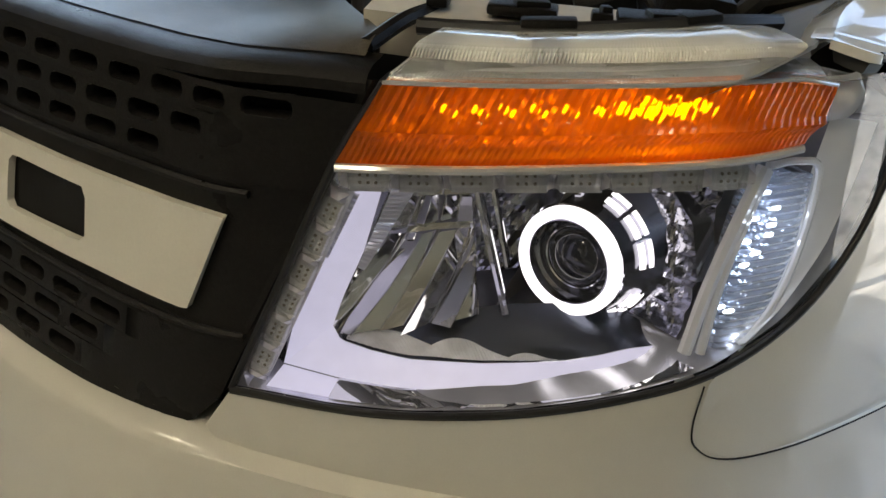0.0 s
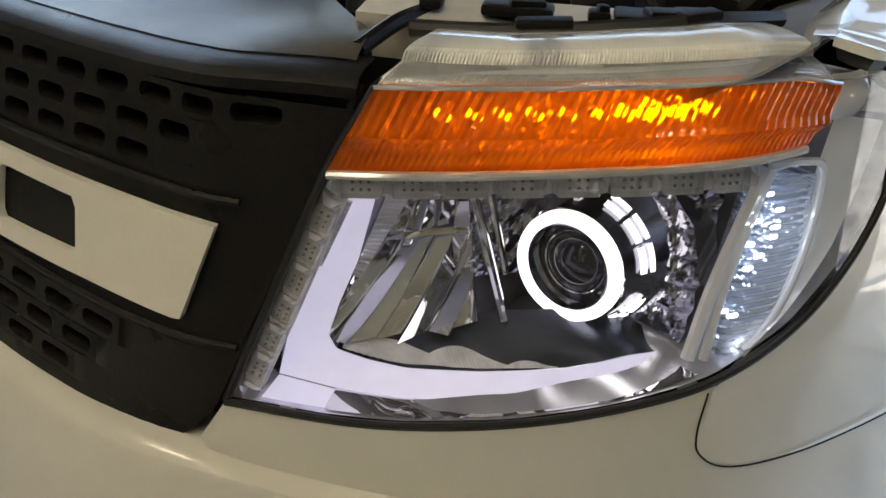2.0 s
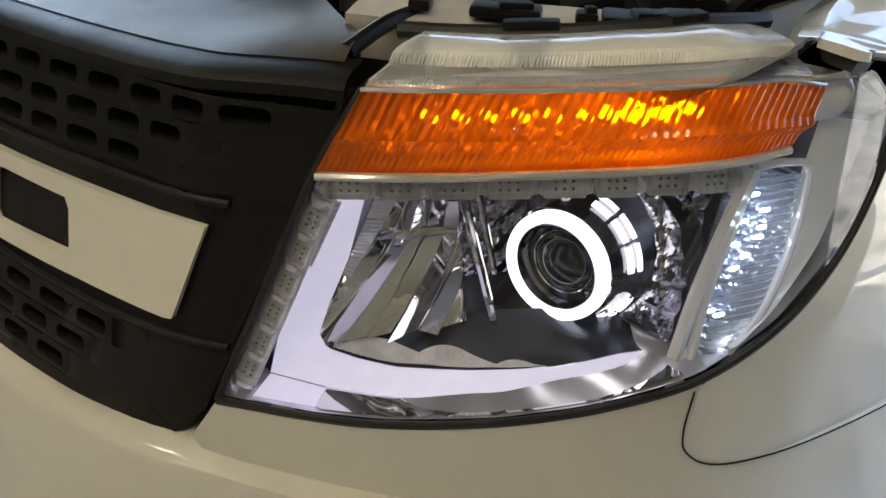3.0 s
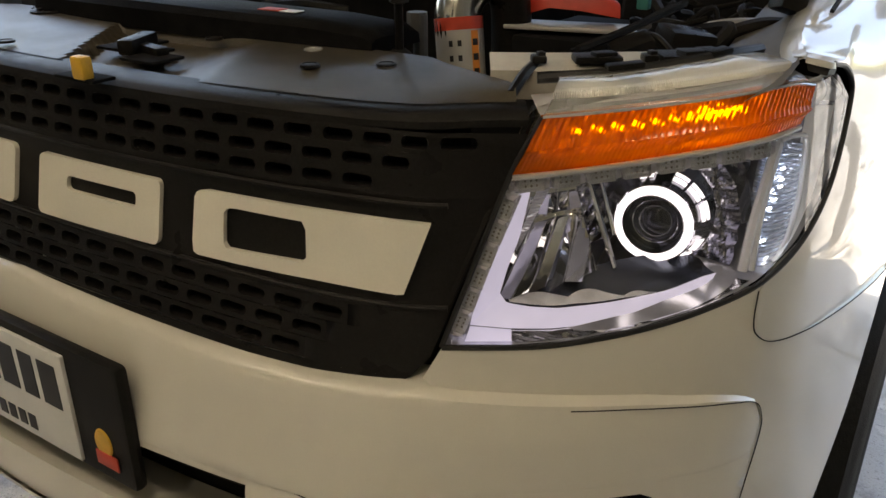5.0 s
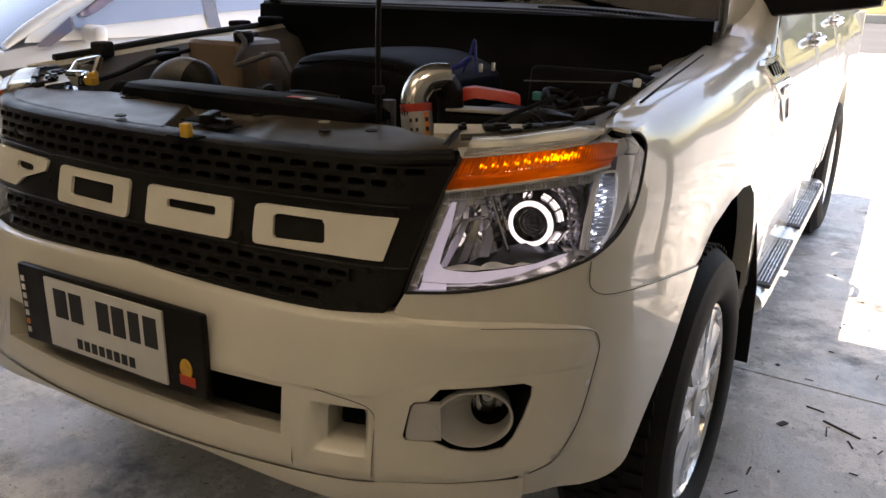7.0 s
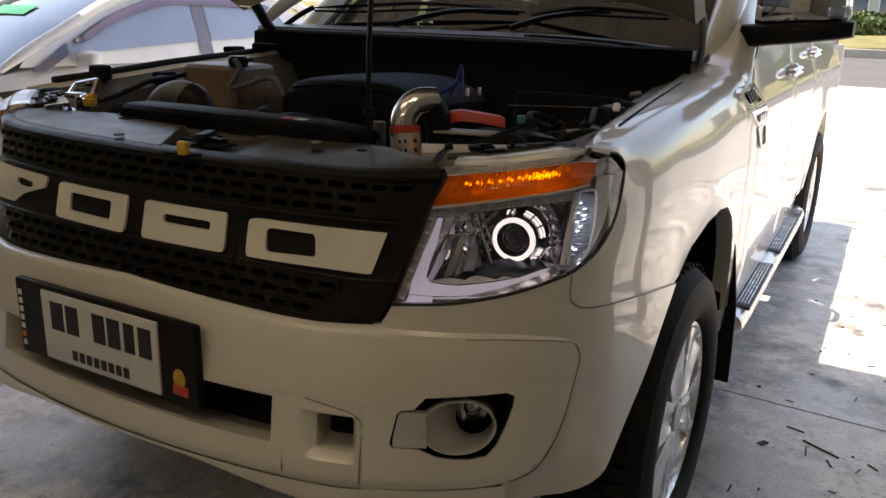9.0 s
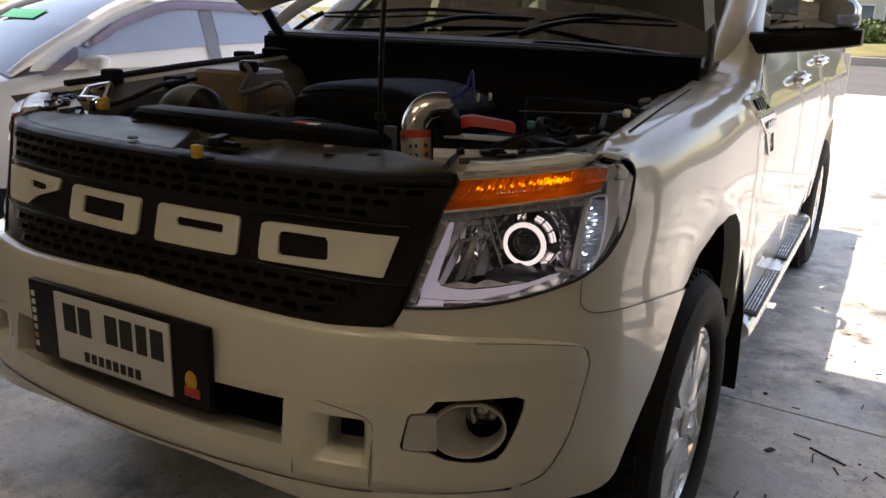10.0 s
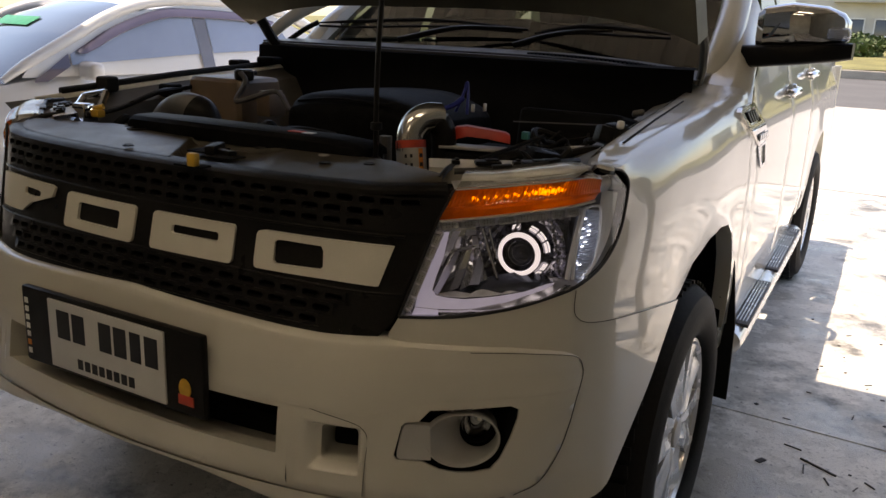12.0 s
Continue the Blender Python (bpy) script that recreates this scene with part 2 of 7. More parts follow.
# the sky's reflection is put into the pale blue base colour
SKYWINDOW = material("window with the sky in its colour", (0.30, 0.37, 0.52), rough=0.08, coat=1.0, stain=0.12, stain_scale=2)
CONCRETE = concrete_material()
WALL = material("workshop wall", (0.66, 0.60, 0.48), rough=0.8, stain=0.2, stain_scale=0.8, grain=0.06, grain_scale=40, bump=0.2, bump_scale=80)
# dark, for the unseen walls that hold light off the truck
SHADEWALL = material("grey-brown light-blocking wall", (0.22, 0.21, 0.18), rough=0.7, stain=0.25, stain_scale=0.8, grain=0.06, grain_scale=40)
ROOF = material("corrugated roof sheet", (0.50, 0.46, 0.38), rough=0.55, metal=0.2, stain=0.2, stain_scale=0.6, grain=0.05)
ASPHALT = material("asphalt", (0.10, 0.10, 0.10), rough=0.85, grain=0.25, grain_scale=60, stain=0.2, stain_scale=0.5, bump=0.4, bump_scale=90)
FORECOURT = material("pale forecourt concrete", (0.40, 0.39, 0.37), rough=0.8, grain=0.1, grain_scale=40, stain=0.12, stain_scale=0.7, bump=0.3, bump_scale=60)
GRASS = material("dry verge", (0.20, 0.19, 0.07), rough=0.9, grain=0.35, grain_scale=14, stain=0.35, stain_scale=0.6, bump=0.5, bump_scale=30)
KERB = material("kerb concrete", (0.40, 0.36, 0.30), rough=0.8, grain=0.15, grain_scale=20, stain=0.2, stain_scale=1)
LEAF = material("leaf", (0.075, 0.12, 0.03), rough=0.6, grain=0.3, grain_scale=5, stain=0.3, stain_scale=1.2)
BARK = material("bark", (0.12, 0.09, 0.06), rough=0.9, grain=0.3, grain_scale=20, bump=0.5, bump_scale=40)
FACADE = material("rendered facade", (0.62, 0.60, 0.55), rough=0.8, stain=0.15, stain_scale=0.5, grain=0.05, grain_scale=20)
DEBRIS = material("dark grit", (0.05, 0.045, 0.04), rough=0.8, grain=0.3)


# ---- mesh helpers ----
def finish(name, bm, mat, label="", smooth=True, angle=35, face=None):
    """Links bm as one mesh object. face: the way an open sheet should look."""
    bmesh.ops.remove_doubles(bm, verts=bm.verts, dist=1e-5)
    bmesh.ops.recalc_face_normals(bm, faces=bm.faces)
    if face is not None and sum((f.normal * f.calc_area() for f in bm.faces), Vector()).dot(Vector(face)) < 0:
        bmesh.ops.reverse_faces(bm, faces=bm.faces)
    me = bpy.data.meshes.new(name)
    bm.to_mesh(me)
    bm.free()
    me.materials.append(mat)
    if smooth:
        me.polygons.foreach_set("use_smooth", [True] * len(me.polygons))
        me.set_sharp_from_angle(angle=radians(angle))
    ob = new(name, me)
    if label:
        tagged(ob, label=label)
    return ob


def part(name, bm, mat, parent, label="", smooth=True, angle=35, face=None):
    ob = finish(name, bm, mat, label, smooth, angle, face)
    ob.parent = parent
    return ob


def thing(name, label, category, group="", kind="", at=None):
    ob = new(name)
    if at is not None:
        ob.matrix_basis = at
    return tagged(ob, label, category, group, kind)


def block(bm, centre, size, bevel=0.0, m=None, segments=2):
    r = bmesh.ops.create_cube(bm, size=1.0)
    vs = r["verts"]
    bmesh.ops.scale(bm, vec=size, verts=vs)
    if bevel:
        es = list({e for v in vs for e in v.link_edges})
        got = bmesh.ops.bevel(bm, geom=es, offset=bevel, segments=segments, affect="EDGES", profile=0.6)
        vs = list({v for v in got["verts"]} | {v for v in vs if v.is_valid})
    bmesh.ops.transform(bm, matrix=Matrix.Translation(centre) @ (m or Matrix()), verts=vs)
    return vs


def disc(bm, m, r0, r1, depth, seg=40):
    """A cylinder or cone from z = 0 to depth in the frame m, closed at both ends."""
    vs = bmesh.ops.create_cone(bm, cap_ends=True, segments=seg, radius1=r0, radius2=r1, depth=depth)["verts"]
    bmesh.ops.transform(bm, matrix=m @ Matrix.Translation((0, 0, depth / 2)), verts=vs)
    return vs


def lathe(bm, profile, m, seg=48, a0=0.0, a1=2 * math.pi):
    """Turns (radius, height) points round z in the frame m."""
    full = abs(a1 - a0 - 2 * math.pi) < 1e-6
    n = seg if full else seg + 1
    rows = [[bm.verts.new(m @ Vector((r * math.cos(a0 + (a1 - a0) * i / seg), r * math.sin(a0 + (a1 - a0) * i / seg), h))) for i in range(n)] for r, h in profile]
    for a, b in zip(rows, rows[1:]):
        for i in range(seg):
            j = (i + 1) % n
            bm.faces.new((a[i], a[j], b[j], b[i]))
    return rows


def tube(bm, pts, radius, seg=10, caps=True, samples=8):
    """A round bar along a smooth line through pts; radius may be one number or one for each point."""
    pts = [Vector(p) for p in pts]
    rad = radius if isinstance(radius, (list, tuple)) else [radius] * len(pts)
    line, rr = [], []
    if len(pts) == 2 or samples <= 1:
        line, rr = pts, list(rad)
    else:
        ext = [2 * pts[0] - pts[1], *pts, 2 * pts[-1] - pts[-2]]
        for i in range(1, len(ext) - 2):
            for k in range(samples):
                t = k / samples
                a, b, c, d = ext[i - 1], ext[i], ext[i + 1], ext[i + 2]
                line.append(0.5 * ((2 * b) + (c - a) * t + (2 * a - 5 * b + 4 * c - d) * t * t + (3 * b - a - 3 * c + d) * t ** 3))
                rr.append(rad[i - 1] * (1 - t) + rad[i] * t)
        line.append(pts[-1])
        rr.append(rad[-1])
    side = None
    rings = []
    for i, p in enumerate(line):
        d = (line[min(i + 1, len(line) - 1)] - line[max(i - 1, 0)]).normalized()
        if side is None:
            side = d.orthogonal().normalized()
        side = (side - d * side.dot(d)).normalized()
        up = d.cross(side)
        rings.append([bm.verts.new(p + rr[i] * (math.cos(2 * math.pi * k / seg) * side + math.sin(2 * math.pi * k / seg) * up)) for k in range(seg)])
    for a, b in zip(rings, rings[1:]):
        for k in range(seg):
            bm.faces.new((a[k], a[(k + 1) % seg], b[(k + 1) % seg], b[k]))
    if caps:
        bm.faces.new(rings[0][::-1])
        bm.faces.new(rings[-1])


def grid(bm, rows):
    """Quads over rows of points; points that coincide are left to the weld."""
    vs = [[bm.verts.new(p) for p in row] for row in rows]
    for a, b in zip(vs, vs[1:]):
        for i in range(len(a) - 1):
            bm.faces.new((a[i], a[i + 1], b[i + 1], b[i]))
    return vs


def resample(pts, n):
    pts = [Vector((*p, 0)[:3]) for p in pts]
    d = [0.0]
    for a, b in zip(pts, pts[1:]):
        d.append(d[-1] + max((b - a).length, 1e-9))
    out, k = [], 0
    for i in range(n + 1):
        t = d[-1] * i / n
        while k < len(d) - 2 and d[k + 1] < t:
            k += 1
        f = (t - d[k]) / (d[k + 1] - d[k])
        out.append(pts[k].lerp(pts[k + 1], f))
    return out


def smoothed(pts, k=6):
    """A finer line through pts."""
    pts = [Vector((*p, 0)[:3]) for p in pts]
    ext = [2 * pts[0] - pts[1], *pts, 2 * pts[-1] - pts[-2]]
    out = []
    for i in range(1, len(ext) - 2):
        a, b, c, d = ext[i - 1:i + 3]
        for j in range(k):
            t = j / k
            out.append(0.5 * ((2 * b) + (c - a) * t + (2 * a - 5 * b + 4 * c - d) * t * t + (3 * b - a - 3 * c + d) * t ** 3))
    return out + [pts[-1]]


def smoothed_rows(rows):
    """Rows of points rounded off along both ways."""
    rows = [smoothed([Vector(p) for p in r], 3) for r in rows]
    columns = [smoothed([r[i] for r in rows], 3) for i in range(len(rows[0]))]
    return columns


def coons(bottom, top, left, right, nu, nv):
    """A patch between four lines in the plane: bottom and top run the same way, left and right upwards."""
    b, t, l, r = resample(bottom, nu), resample(top, nu), resample(left, nv), resample(right, nv)
    rows = []
    for j in range(nv + 1):
        v = j / nv
        row = []
        for i in range(nu + 1):
            u = i / nu
            p = b[i] * (1 - v) + t[i] * v + l[j] * (1 - u) + r[j] * u
            p -= b[0] * (1 - u) * (1 - v) + b[nu] * u * (1 - v) + t[0] * (1 - u) * v + t[nu] * u * v
            row.append((p.x, p.y))
        rows.append(row)
    return rows


# ---- the truck's skin: a line round the nose and along the side, raised with a slight rake ----
NOSE = [(0, .042), (.15, .047), (.29, .060), (.43, .083), (.54, .113), (.60, .147), (.68, .198), (.76, .262), (.80, .302), (.835, .352),
        (.862, .42), (.882, .51), (.900, .65), (.912, .9), (.92, 1.4), (.925, 2.4), (.925, 5.2)]


def nose_line():
    cp = np.array(NOSE)
    p = np.vstack([[-cp[1, 0], cp[1, 1]], cp, 2 * cp[-1] - cp[-2]])
    out = []
    for i in range(1, len(p) - 2):
        p0, p1, p2, p3 = p[i - 1:i + 3]
        k = [max(np.linalg.norm(b - a) ** 0.5, 1e-6) for a, b in ((p0, p1), (p1, p2), (p2, p3))]
        t0, t1, t2, t3 = 0, k[0], k[0] + k[1], sum(k)
        for t in np.linspace(t1, t2, 24, endpoint=False):
            a1 = (t1 - t) / (t1 - t0) * p0 + (t - t0) / (t1 - t0) * p1
            a2 = (t2 - t) / (t2 - t1) * p1 + (t - t1) / (t2 - t1) * p2
            a3 = (t3 - t) / (t3 - t2) * p2 + (t - t2) / (t3 - t2) * p3
            b1 = (t2 - t) / (t2 - t0) * a1 + (t - t0) / (t2 - t0) * a2
            b2 = (t3 - t) / (t3 - t1) * a2 + (t - t1) / (t3 - t1) * a3
            out.append((t2 - t) / (t2 - t1) * b1 + (t - t1) / (t2 - t1) * b2)
    return np.array(out + [p[-2]])


LINE = nose_line()
ALONG = np.r_[0, np.cumsum(np.linalg.norm(np.diff(LINE, axis=0), axis=1))]
WAY = np.gradient(LINE, axis=0)
WAY /= np.linalg.norm(WAY, axis=1)[:, None]
OUT = np.c_[WAY[:, 1], -WAY[:, 0]]


def skin(s, z, off=0.0):
    """The point at s metres along the nose line from the middle (minus: the other side), at height z, off metres outside the skin."""
    a = abs(s)
    x, y = np.interp(a, ALONG, LINE[:, 0]), np.interp(a, ALONG, LINE[:, 1])
    nx, ny = np.interp(a, ALONG, OUT[:, 0]), np.interp(a, ALONG, OUT[:, 1])
    o = off - 0.25 * (1 - 0.6 * min(max(nx, 0), 1)) * (z - 0.8)
    return Vector(((x + nx * o) * (1 if s >= 0 else -1), y + ny * o, z))


def x_at(y):
    return float(np.interp(y, LINE[:, 1], LINE[:, 0]))


def lay(bm, rows, off, edge=0.0, lip=0.0, flip=1):
    """A patch of (s, z) rows laid on the skin. off: a number or a function of (s, z). edge: how far the rim turns in over the outermost cells;
    lip: depth of a wall folded inwards round the rim."""
    f = off if callable(off) else (lambda s, z: off)
    nv, nu = len(rows) - 1, len(rows[0]) - 1
    pts = [[skin(flip * s, z, f(s, z) - (edge if i in (0, nu) or j in (0, nv) else 0)) for i, (s, z) in enumerate(row)] for j, row in enumerate(rows)]
    grid(bm, pts)
    if lip:
        rim = [(i, 0) for i in range(nu + 1)] + [(nu, j) for j in range(1, nv + 1)] + [(i, nv) for i in range(nu - 1, -1, -1)] + [(0, j) for j in range(nv - 1, -1, -1)]
        outer = [pts[j][i] for i, j in rim]
        inner = [skin(flip * rows[j][i][0], rows[j][i][1], f(*rows[j][i]) - edge - lip) for i, j in rim]
        grid(bm, [outer, inner])


def ring_rows(inner, outer, n, nv):
    """Rows of (s, z) from a closed inner outline to an outer one with as many corners, n cells to a side."""
    def loop(p):
        out = []
        for a, b in zip(p, p[1:] + p[:1]):
            out += [(a[0] + (b[0] - a[0]) * k / n, a[1] + (b[1] - a[1]) * k / n) for k in range(n)]
        return out + [out[0]]
    a, b = loop(inner), loop(outer)
    return [[(p[0] + (q[0] - p[0]) * v, p[1] + (q[1] - p[1]) * v) for p, q in zip(a, b)] for v in [j / nv for j in range(nv + 1)]]


def rounded(s0, s1, z0, z1, r, k=4, shear=0.0):
    """A rounded rectangle as a closed outline, counterclockwise."""
    out = []
    for cx, cz, a in ((s1 - r, z1 - r, 0), (s0 + r, z1 - r, 90), (s0 + r, z0 + r, 180), (s1 - r, z0 + r, 270)):
        for i in range(k + 1):
            t = radians(a + 90 * i / k)
            z = cz + r * math.sin(t)
            out.append((cx + r * math.cos(t) + shear * (z - (z0 + z1) / 2), z))
    return out


# ---- structure ----
def slab(name, x0, x1, y0, y1, z0, z1, mat, label, category="", bevel=0.0):
    bm = bmesh.new()
    block(bm, ((x0 + x1) / 2, (y0 + y1) / 2, (z0 + z1) / 2), (x1 - x0, y1 - y0, z1 - z0), bevel)
    return tagged(finish(name, bm, mat, smooth=False), label, category or name.split("_")[0], kind="structure")


def build_ground():
    bm = bmesh.new()
    ys = [-400, -8, 1.988, 1.992, 1.996, 2.0, 12.0, 400]
    zs = [0, 0, 0, -0.008, -0.008, 0, 0, 0]
    xs = [-400, -8, 8, 400]
    grid(bm, [[(x, y + (0.05 * (1.1 - x) if 1 < y < 3 and abs(x) < 50 else 0), z) for x in xs] for y, z in zip(ys, zs)])
    tagged(finish("ground", bm, CONCRETE, smooth=False), "grey worn concrete workshop floor with stains and a crack", "floor", kind="structure")
    bm = bmesh.new()
    grid(bm, [[(x, y, 0.005) for x in (-400, -20, 20, 400)] for y in (7.5, 12, 19.5)])
    tagged(finish("forecourt", bm, FORECOURT, smooth=False), "pale sunlit concrete forecourt", "pavement", kind="structure")
    bm = bmesh.new()
    grid(bm, [[(x, y, 0.010) for x in (-400, -20, 20, 400)] for y in (19.5, 28, 37)])
    tagged(finish("road", bm, ASPHALT, smooth=False), "grey asphalt road beyond the forecourt", "road", kind="structure")
    slab("kerb", -200, 200, 37, 37.6, 0, 0.35, KERB, "weathered concrete kerb along the road", "kerb", 0.04)
    bm = bmesh.new()
    rng = random.Random(5)
    rows = [[(x, y, 0.34 + (y - 37.5) * 0.035 + rng.uniform(-.06, .06)) for x in range(-120, 121, 4)] for y in (37.5, 39, 41, 44, 48, 54, 62, 75, 95)]
    grid(bm, rows)
    tagged(finish("verge", bm, GRASS), "dry yellow-green grass verge behind the kerb", "grass", kind="structure")


def build_workshop():
    slab("wall_back", -9, 9, -6.2, -6.0, 0, 4.2, WALL, "plain beige workshop wall behind the truck's nose", "wall")
    # two unseen walls, added to block side light on fender and bumper
    slab("wall_side", 2.7, 2.9, -6.0, 2.2, 0, 3.6, SHADEWALL, "unseen grey-brown wall added to keep light off the fender", "wall")
    slab("wall_left", -5.1, -4.9, -6.0, .6, 0, 3.6, SHADEWALL, "unseen grey-brown wall added to keep light off the nose's far end", "wall")
    bm = bmesh.new()
    xs = np.arange(-4.9, 3.11, 0.05)
    for lift in (0.0, -0.012):
        grid(bm, [[(x, y, 3.62 + 0.018 * math.sin(x * 2 * math.pi / 0.2) + 0.02 * (3 - y) + lift) for x in xs] for y in (-6.2, 3.0)])
    tagged(finish("ceiling", bm, ROOF), "grey corrugated sheet roof of the workshop", "roof", kind="structure")
    for k, y in enumerate((-4.5, -1.5, 1.4)):
        slab("ceiling_beam_%d" % (k + 1), -4.8, 2.68, y - 0.05, y + 0.05, 3.44, 3.56, GREYMETAL, "grey steel roof beam", "beam")
    for k, (x, y) in enumerate(((2.62, 2.9), (-4.8, .75))):
        slab("post_%d" % (k + 1), x - 0.07, x + 0.07, y - 0.07, y + 0.07, 0, 3.6, GREYMETAL, "grey steel roof post", "post")


build_ground()
build_workshop()

# ---- the pickup truck ----
truck = thing("pickup_truck", "white double-cab pickup truck with its bonnet open and one headlight lit", "pickup truck")


def tuck(z):
    """How the bumper draws in towards its lower edge."""
    return -0.10 * max(0, .66 - z) - 0.4 * max(0, .54 - z)


def bulge(s, z):
    """How far the lower bumper stands outside the skin."""
    return ledge(abs(s)) * max(0.0, min(1.0, (0.845 - z) / 0.03)) + tuck(z)


def ledge(a):
    """Depth of the shelf along the bumper's upper edge."""
    return float(np.interp(a, [0, .25, .45, .58, .66, .80, .90, .935, .95], [.008, .013, .018, .022, .026, .021, .012, .005, .001]))


LIP = [(0, .820), (.14, .813), (.274, .806), (.37, .801), (.452, .799), (.53, .803), (.59, .806)]
CREASE = [(.59, .806), (.72, .800), (.80, .796), (.87, .787), (.912, .778), (.934, .766)]
CORNER = [(.934, .766), (.943, .75), (.944, .732), (.921, .683), (.891, .603), (.853, .548), (.807, .525)]
JOINT = [(.928, .894), (.924, .863), (.930, .845), (.958, .830), (1.032, .820), (1.203, .803), (1.36, .783)]
ARCH_FRONT = [(.928, .453), (.972, .465), (1.020, .488), (1.050, .519), (1.114, .579), (1.190, .643), (1.275, .721), (1.36, .783)]
FOG_HOLE = [(.654, .698), (.794, .701), (.809, .694), (.807, .676), (.794, .639), (.777, .602), (.761, .584), (.731, .580), (.702, .582), (.673, .588), (.643, .603), (.596, .605), (.591, .612), (.604, .668), (.611, .674), (.635, .677)]


def ease(a, b, v):
    t = max(0.0, min(1.0, (v - a) / (b - a)))
    return t * t * (3 - 2 * t)


def y_of(s):
    return float(np.interp(s, ALONG, LINE[:, 1]))


def build_bumper():
    bm = bmesh.new()
    both = [(-s, z) for s, z in LIP[::-1]] + LIP[1:]
    # rolled lip and upper band across the whole nose
    full_top = [(-s, z) for s, z in CREASE[::-1]] + both[1:-1] + CREASE
    n = 110
    def sunk_top(s, v):
        """Above its ridge the bumper leans back to the lip."""
        return ledge(abs(s)) * .30 * max(0.0, (v - .60) / .40) ** 1.2
    low = [(-.937, .706), (-.80, .710), (-.66, .708), (-.551, .681), (.551, .681), (.66, .708), (.80, .710), (.937, .706)]
    rows = coons(low, full_top, [(-.937, .706), (-.944, .735), (-.934, .766)], [(.937, .706), (.944, .735), (.934, .766)], n, 15)
    pts = []
    for j, row in enumerate(rows):
        v = j / 15
        pts.append([skin(s, z, bulge(s, z) - (.0015 if j == 0 else 0) - sunk_top(s, v)) for s, z in row])
    top = rows[-1]
    def over(s, z, h, d, f):
        w = max(0.0, min(1.0, (.605 - abs(s)) / .03))
        face = bulge(s, z) - sunk_top(s, 1)
        shelf = .001 + (face - .001) * (1 - f)
        return skin(s, z + h * w + (1 - w) * f * .003, (face - d) * w + shelf * (1 - w))
    for h, d, f in ((.003, .0015, .12), (.0065, .006, .5), (.008, .011, .85), (.011, .03, 1.05), (.008, .07, 1.3)):
        pts.append([over(s, z, h, d, f) for s, z in top])
    grid(bm, pts)
    # middle inlet surround
    outer = [(.408, .685), (-.408, .685), (-.408, .52), (.408, .52)]
    inner = [(.386, .672), (-.386, .672), (-.386, .585), (.386, .585)]
    rows = ring_rows(inner, outer, 24, 5)
    lay(bm, rows, lambda s, z: bulge(s, z) - 0.004)
    rim = rows[0]
    grid(bm, [[skin(s, z, bulge(s, z) - d - 0.004) + Vector((0, 0, (-0.012 if z < 0.6 else 0.0) * d / 0.05)) for s, z in rim] for d in (0, .004, .02, .05, .09)])
    for sg in (1, -1):
        # small side inlets and the pillar beside them
        hole = rounded(.466, .534, .582, .647, .008, 3)
        hole = hole[-1:] + hole[:-1]
        outer = []
        for a, z in hole:
            da, dz = a - .500, z - .6145
            outer.append((.551 if da > .02 else .408 if da < -.02 else a, .685 if dz > .018 else .52 if dz < -.018 else z))
        rows = ring_rows(hole, outer, 3, 14)
        def sunk(a, z):
            return bulge(a, z) - .003 - .022 * ease(.425, .472, a) * (1 - ease(.529, .546, a)) * ease(.568, .586, z) * (1 - ease(.646, .660, z))
        lay(bm, rows, sunk, flip=sg)
        grid(bm, [[skin(sg * a, z, sunk(a, z) - d) for a, z in rows[0]] for d in (0, .003, .03, .07)])
        # fog lamp panel
        outer = [(.66, .712), (.80, .714), (.87, .712), (.937, .71), (.921, .683), (.891, .603), (.853, .548), (.807, .525), (.752, .519), (.70, .52), (.62, .52), (.551, .52), (.551, .58), (.551, .63), (.551, .685), (.60, .698)]
        rows = ring_rows(FOG_HOLE, outer, 6, 8)
        lay(bm, rows, lambda s, z: bulge(s, z), flip=sg)
        grid(bm, [[skin(sg * s, z, bulge(s, z) - d) for s, z in rows[0]] for d in (0, .003, .014, .05)])
        # edge of the lower piece along its corner joint
        c = smoothed(CORNER, 5)
        grid(bm, [[skin(sg * p.x, p.y, bulge(p.x, p.y) - d) for p in c] for d in (0, 0.012)])
        # chin, turned under
    chin = [(-.80, .515), (-.551, .52), (.551, .52), (.80, .515)]
    rows = []
    for dz, d in ((0, 0), (-.008, -.003), (-.015, -.012), (-.019, -.026), (-.020, -.06), (-.018, -.12)):
        rows.append([skin(p.x, p.y + dz - .035 * ease(.15, .60, abs(p.x)) * min(1, -dz / .015), bulge(p.x, p.y) + d) for p in resample(chin, 60)])
    grid(bm, rows)
    part("bumper", bm, PAINT, truck, "white painted front bumper with two fog lamp openings")
    for sg in (1, -1):
        # cheek below the lamp and the corner in front of the wheel
        bm = bmesh.new()
        hl = LAMP_LOW[:7]
        rows = coons(CREASE, hl[:6], [CREASE[0], (.575, .82), hl[0]], [CREASE[-1], (.930, .84), hl[5]], 40, 8)
        lay(bm, rows, 0.001, flip=sg)
        left = [(.795, .448), (.795, .49), (.807, .525), (.853, .548), (.891, .603), (.921, .683), (.944, .732), (.943, .75), (.934, .766), (.930, .84), JOINT[0]]
        right = smoothed(ARCH_FRONT, 4)
        rows = coons([left[0], (.85, .450), ARCH_FRONT[0]], JOINT, left, [(p.x, p.y) for p in right], 34, 34)
        lay(bm, rows, lambda s, z: 0.001 + tuck(z) * (1 - ease(.87, 1.02, s)) + 0.009 * ease(.96, 1.36, s), lip=0.03, flip=sg)
        grid(bm, [[skin(sg * a, z, .0006) for a in np.linspace(.915, 1.02, 10)] for z in (.812, .84, .87, .895)])
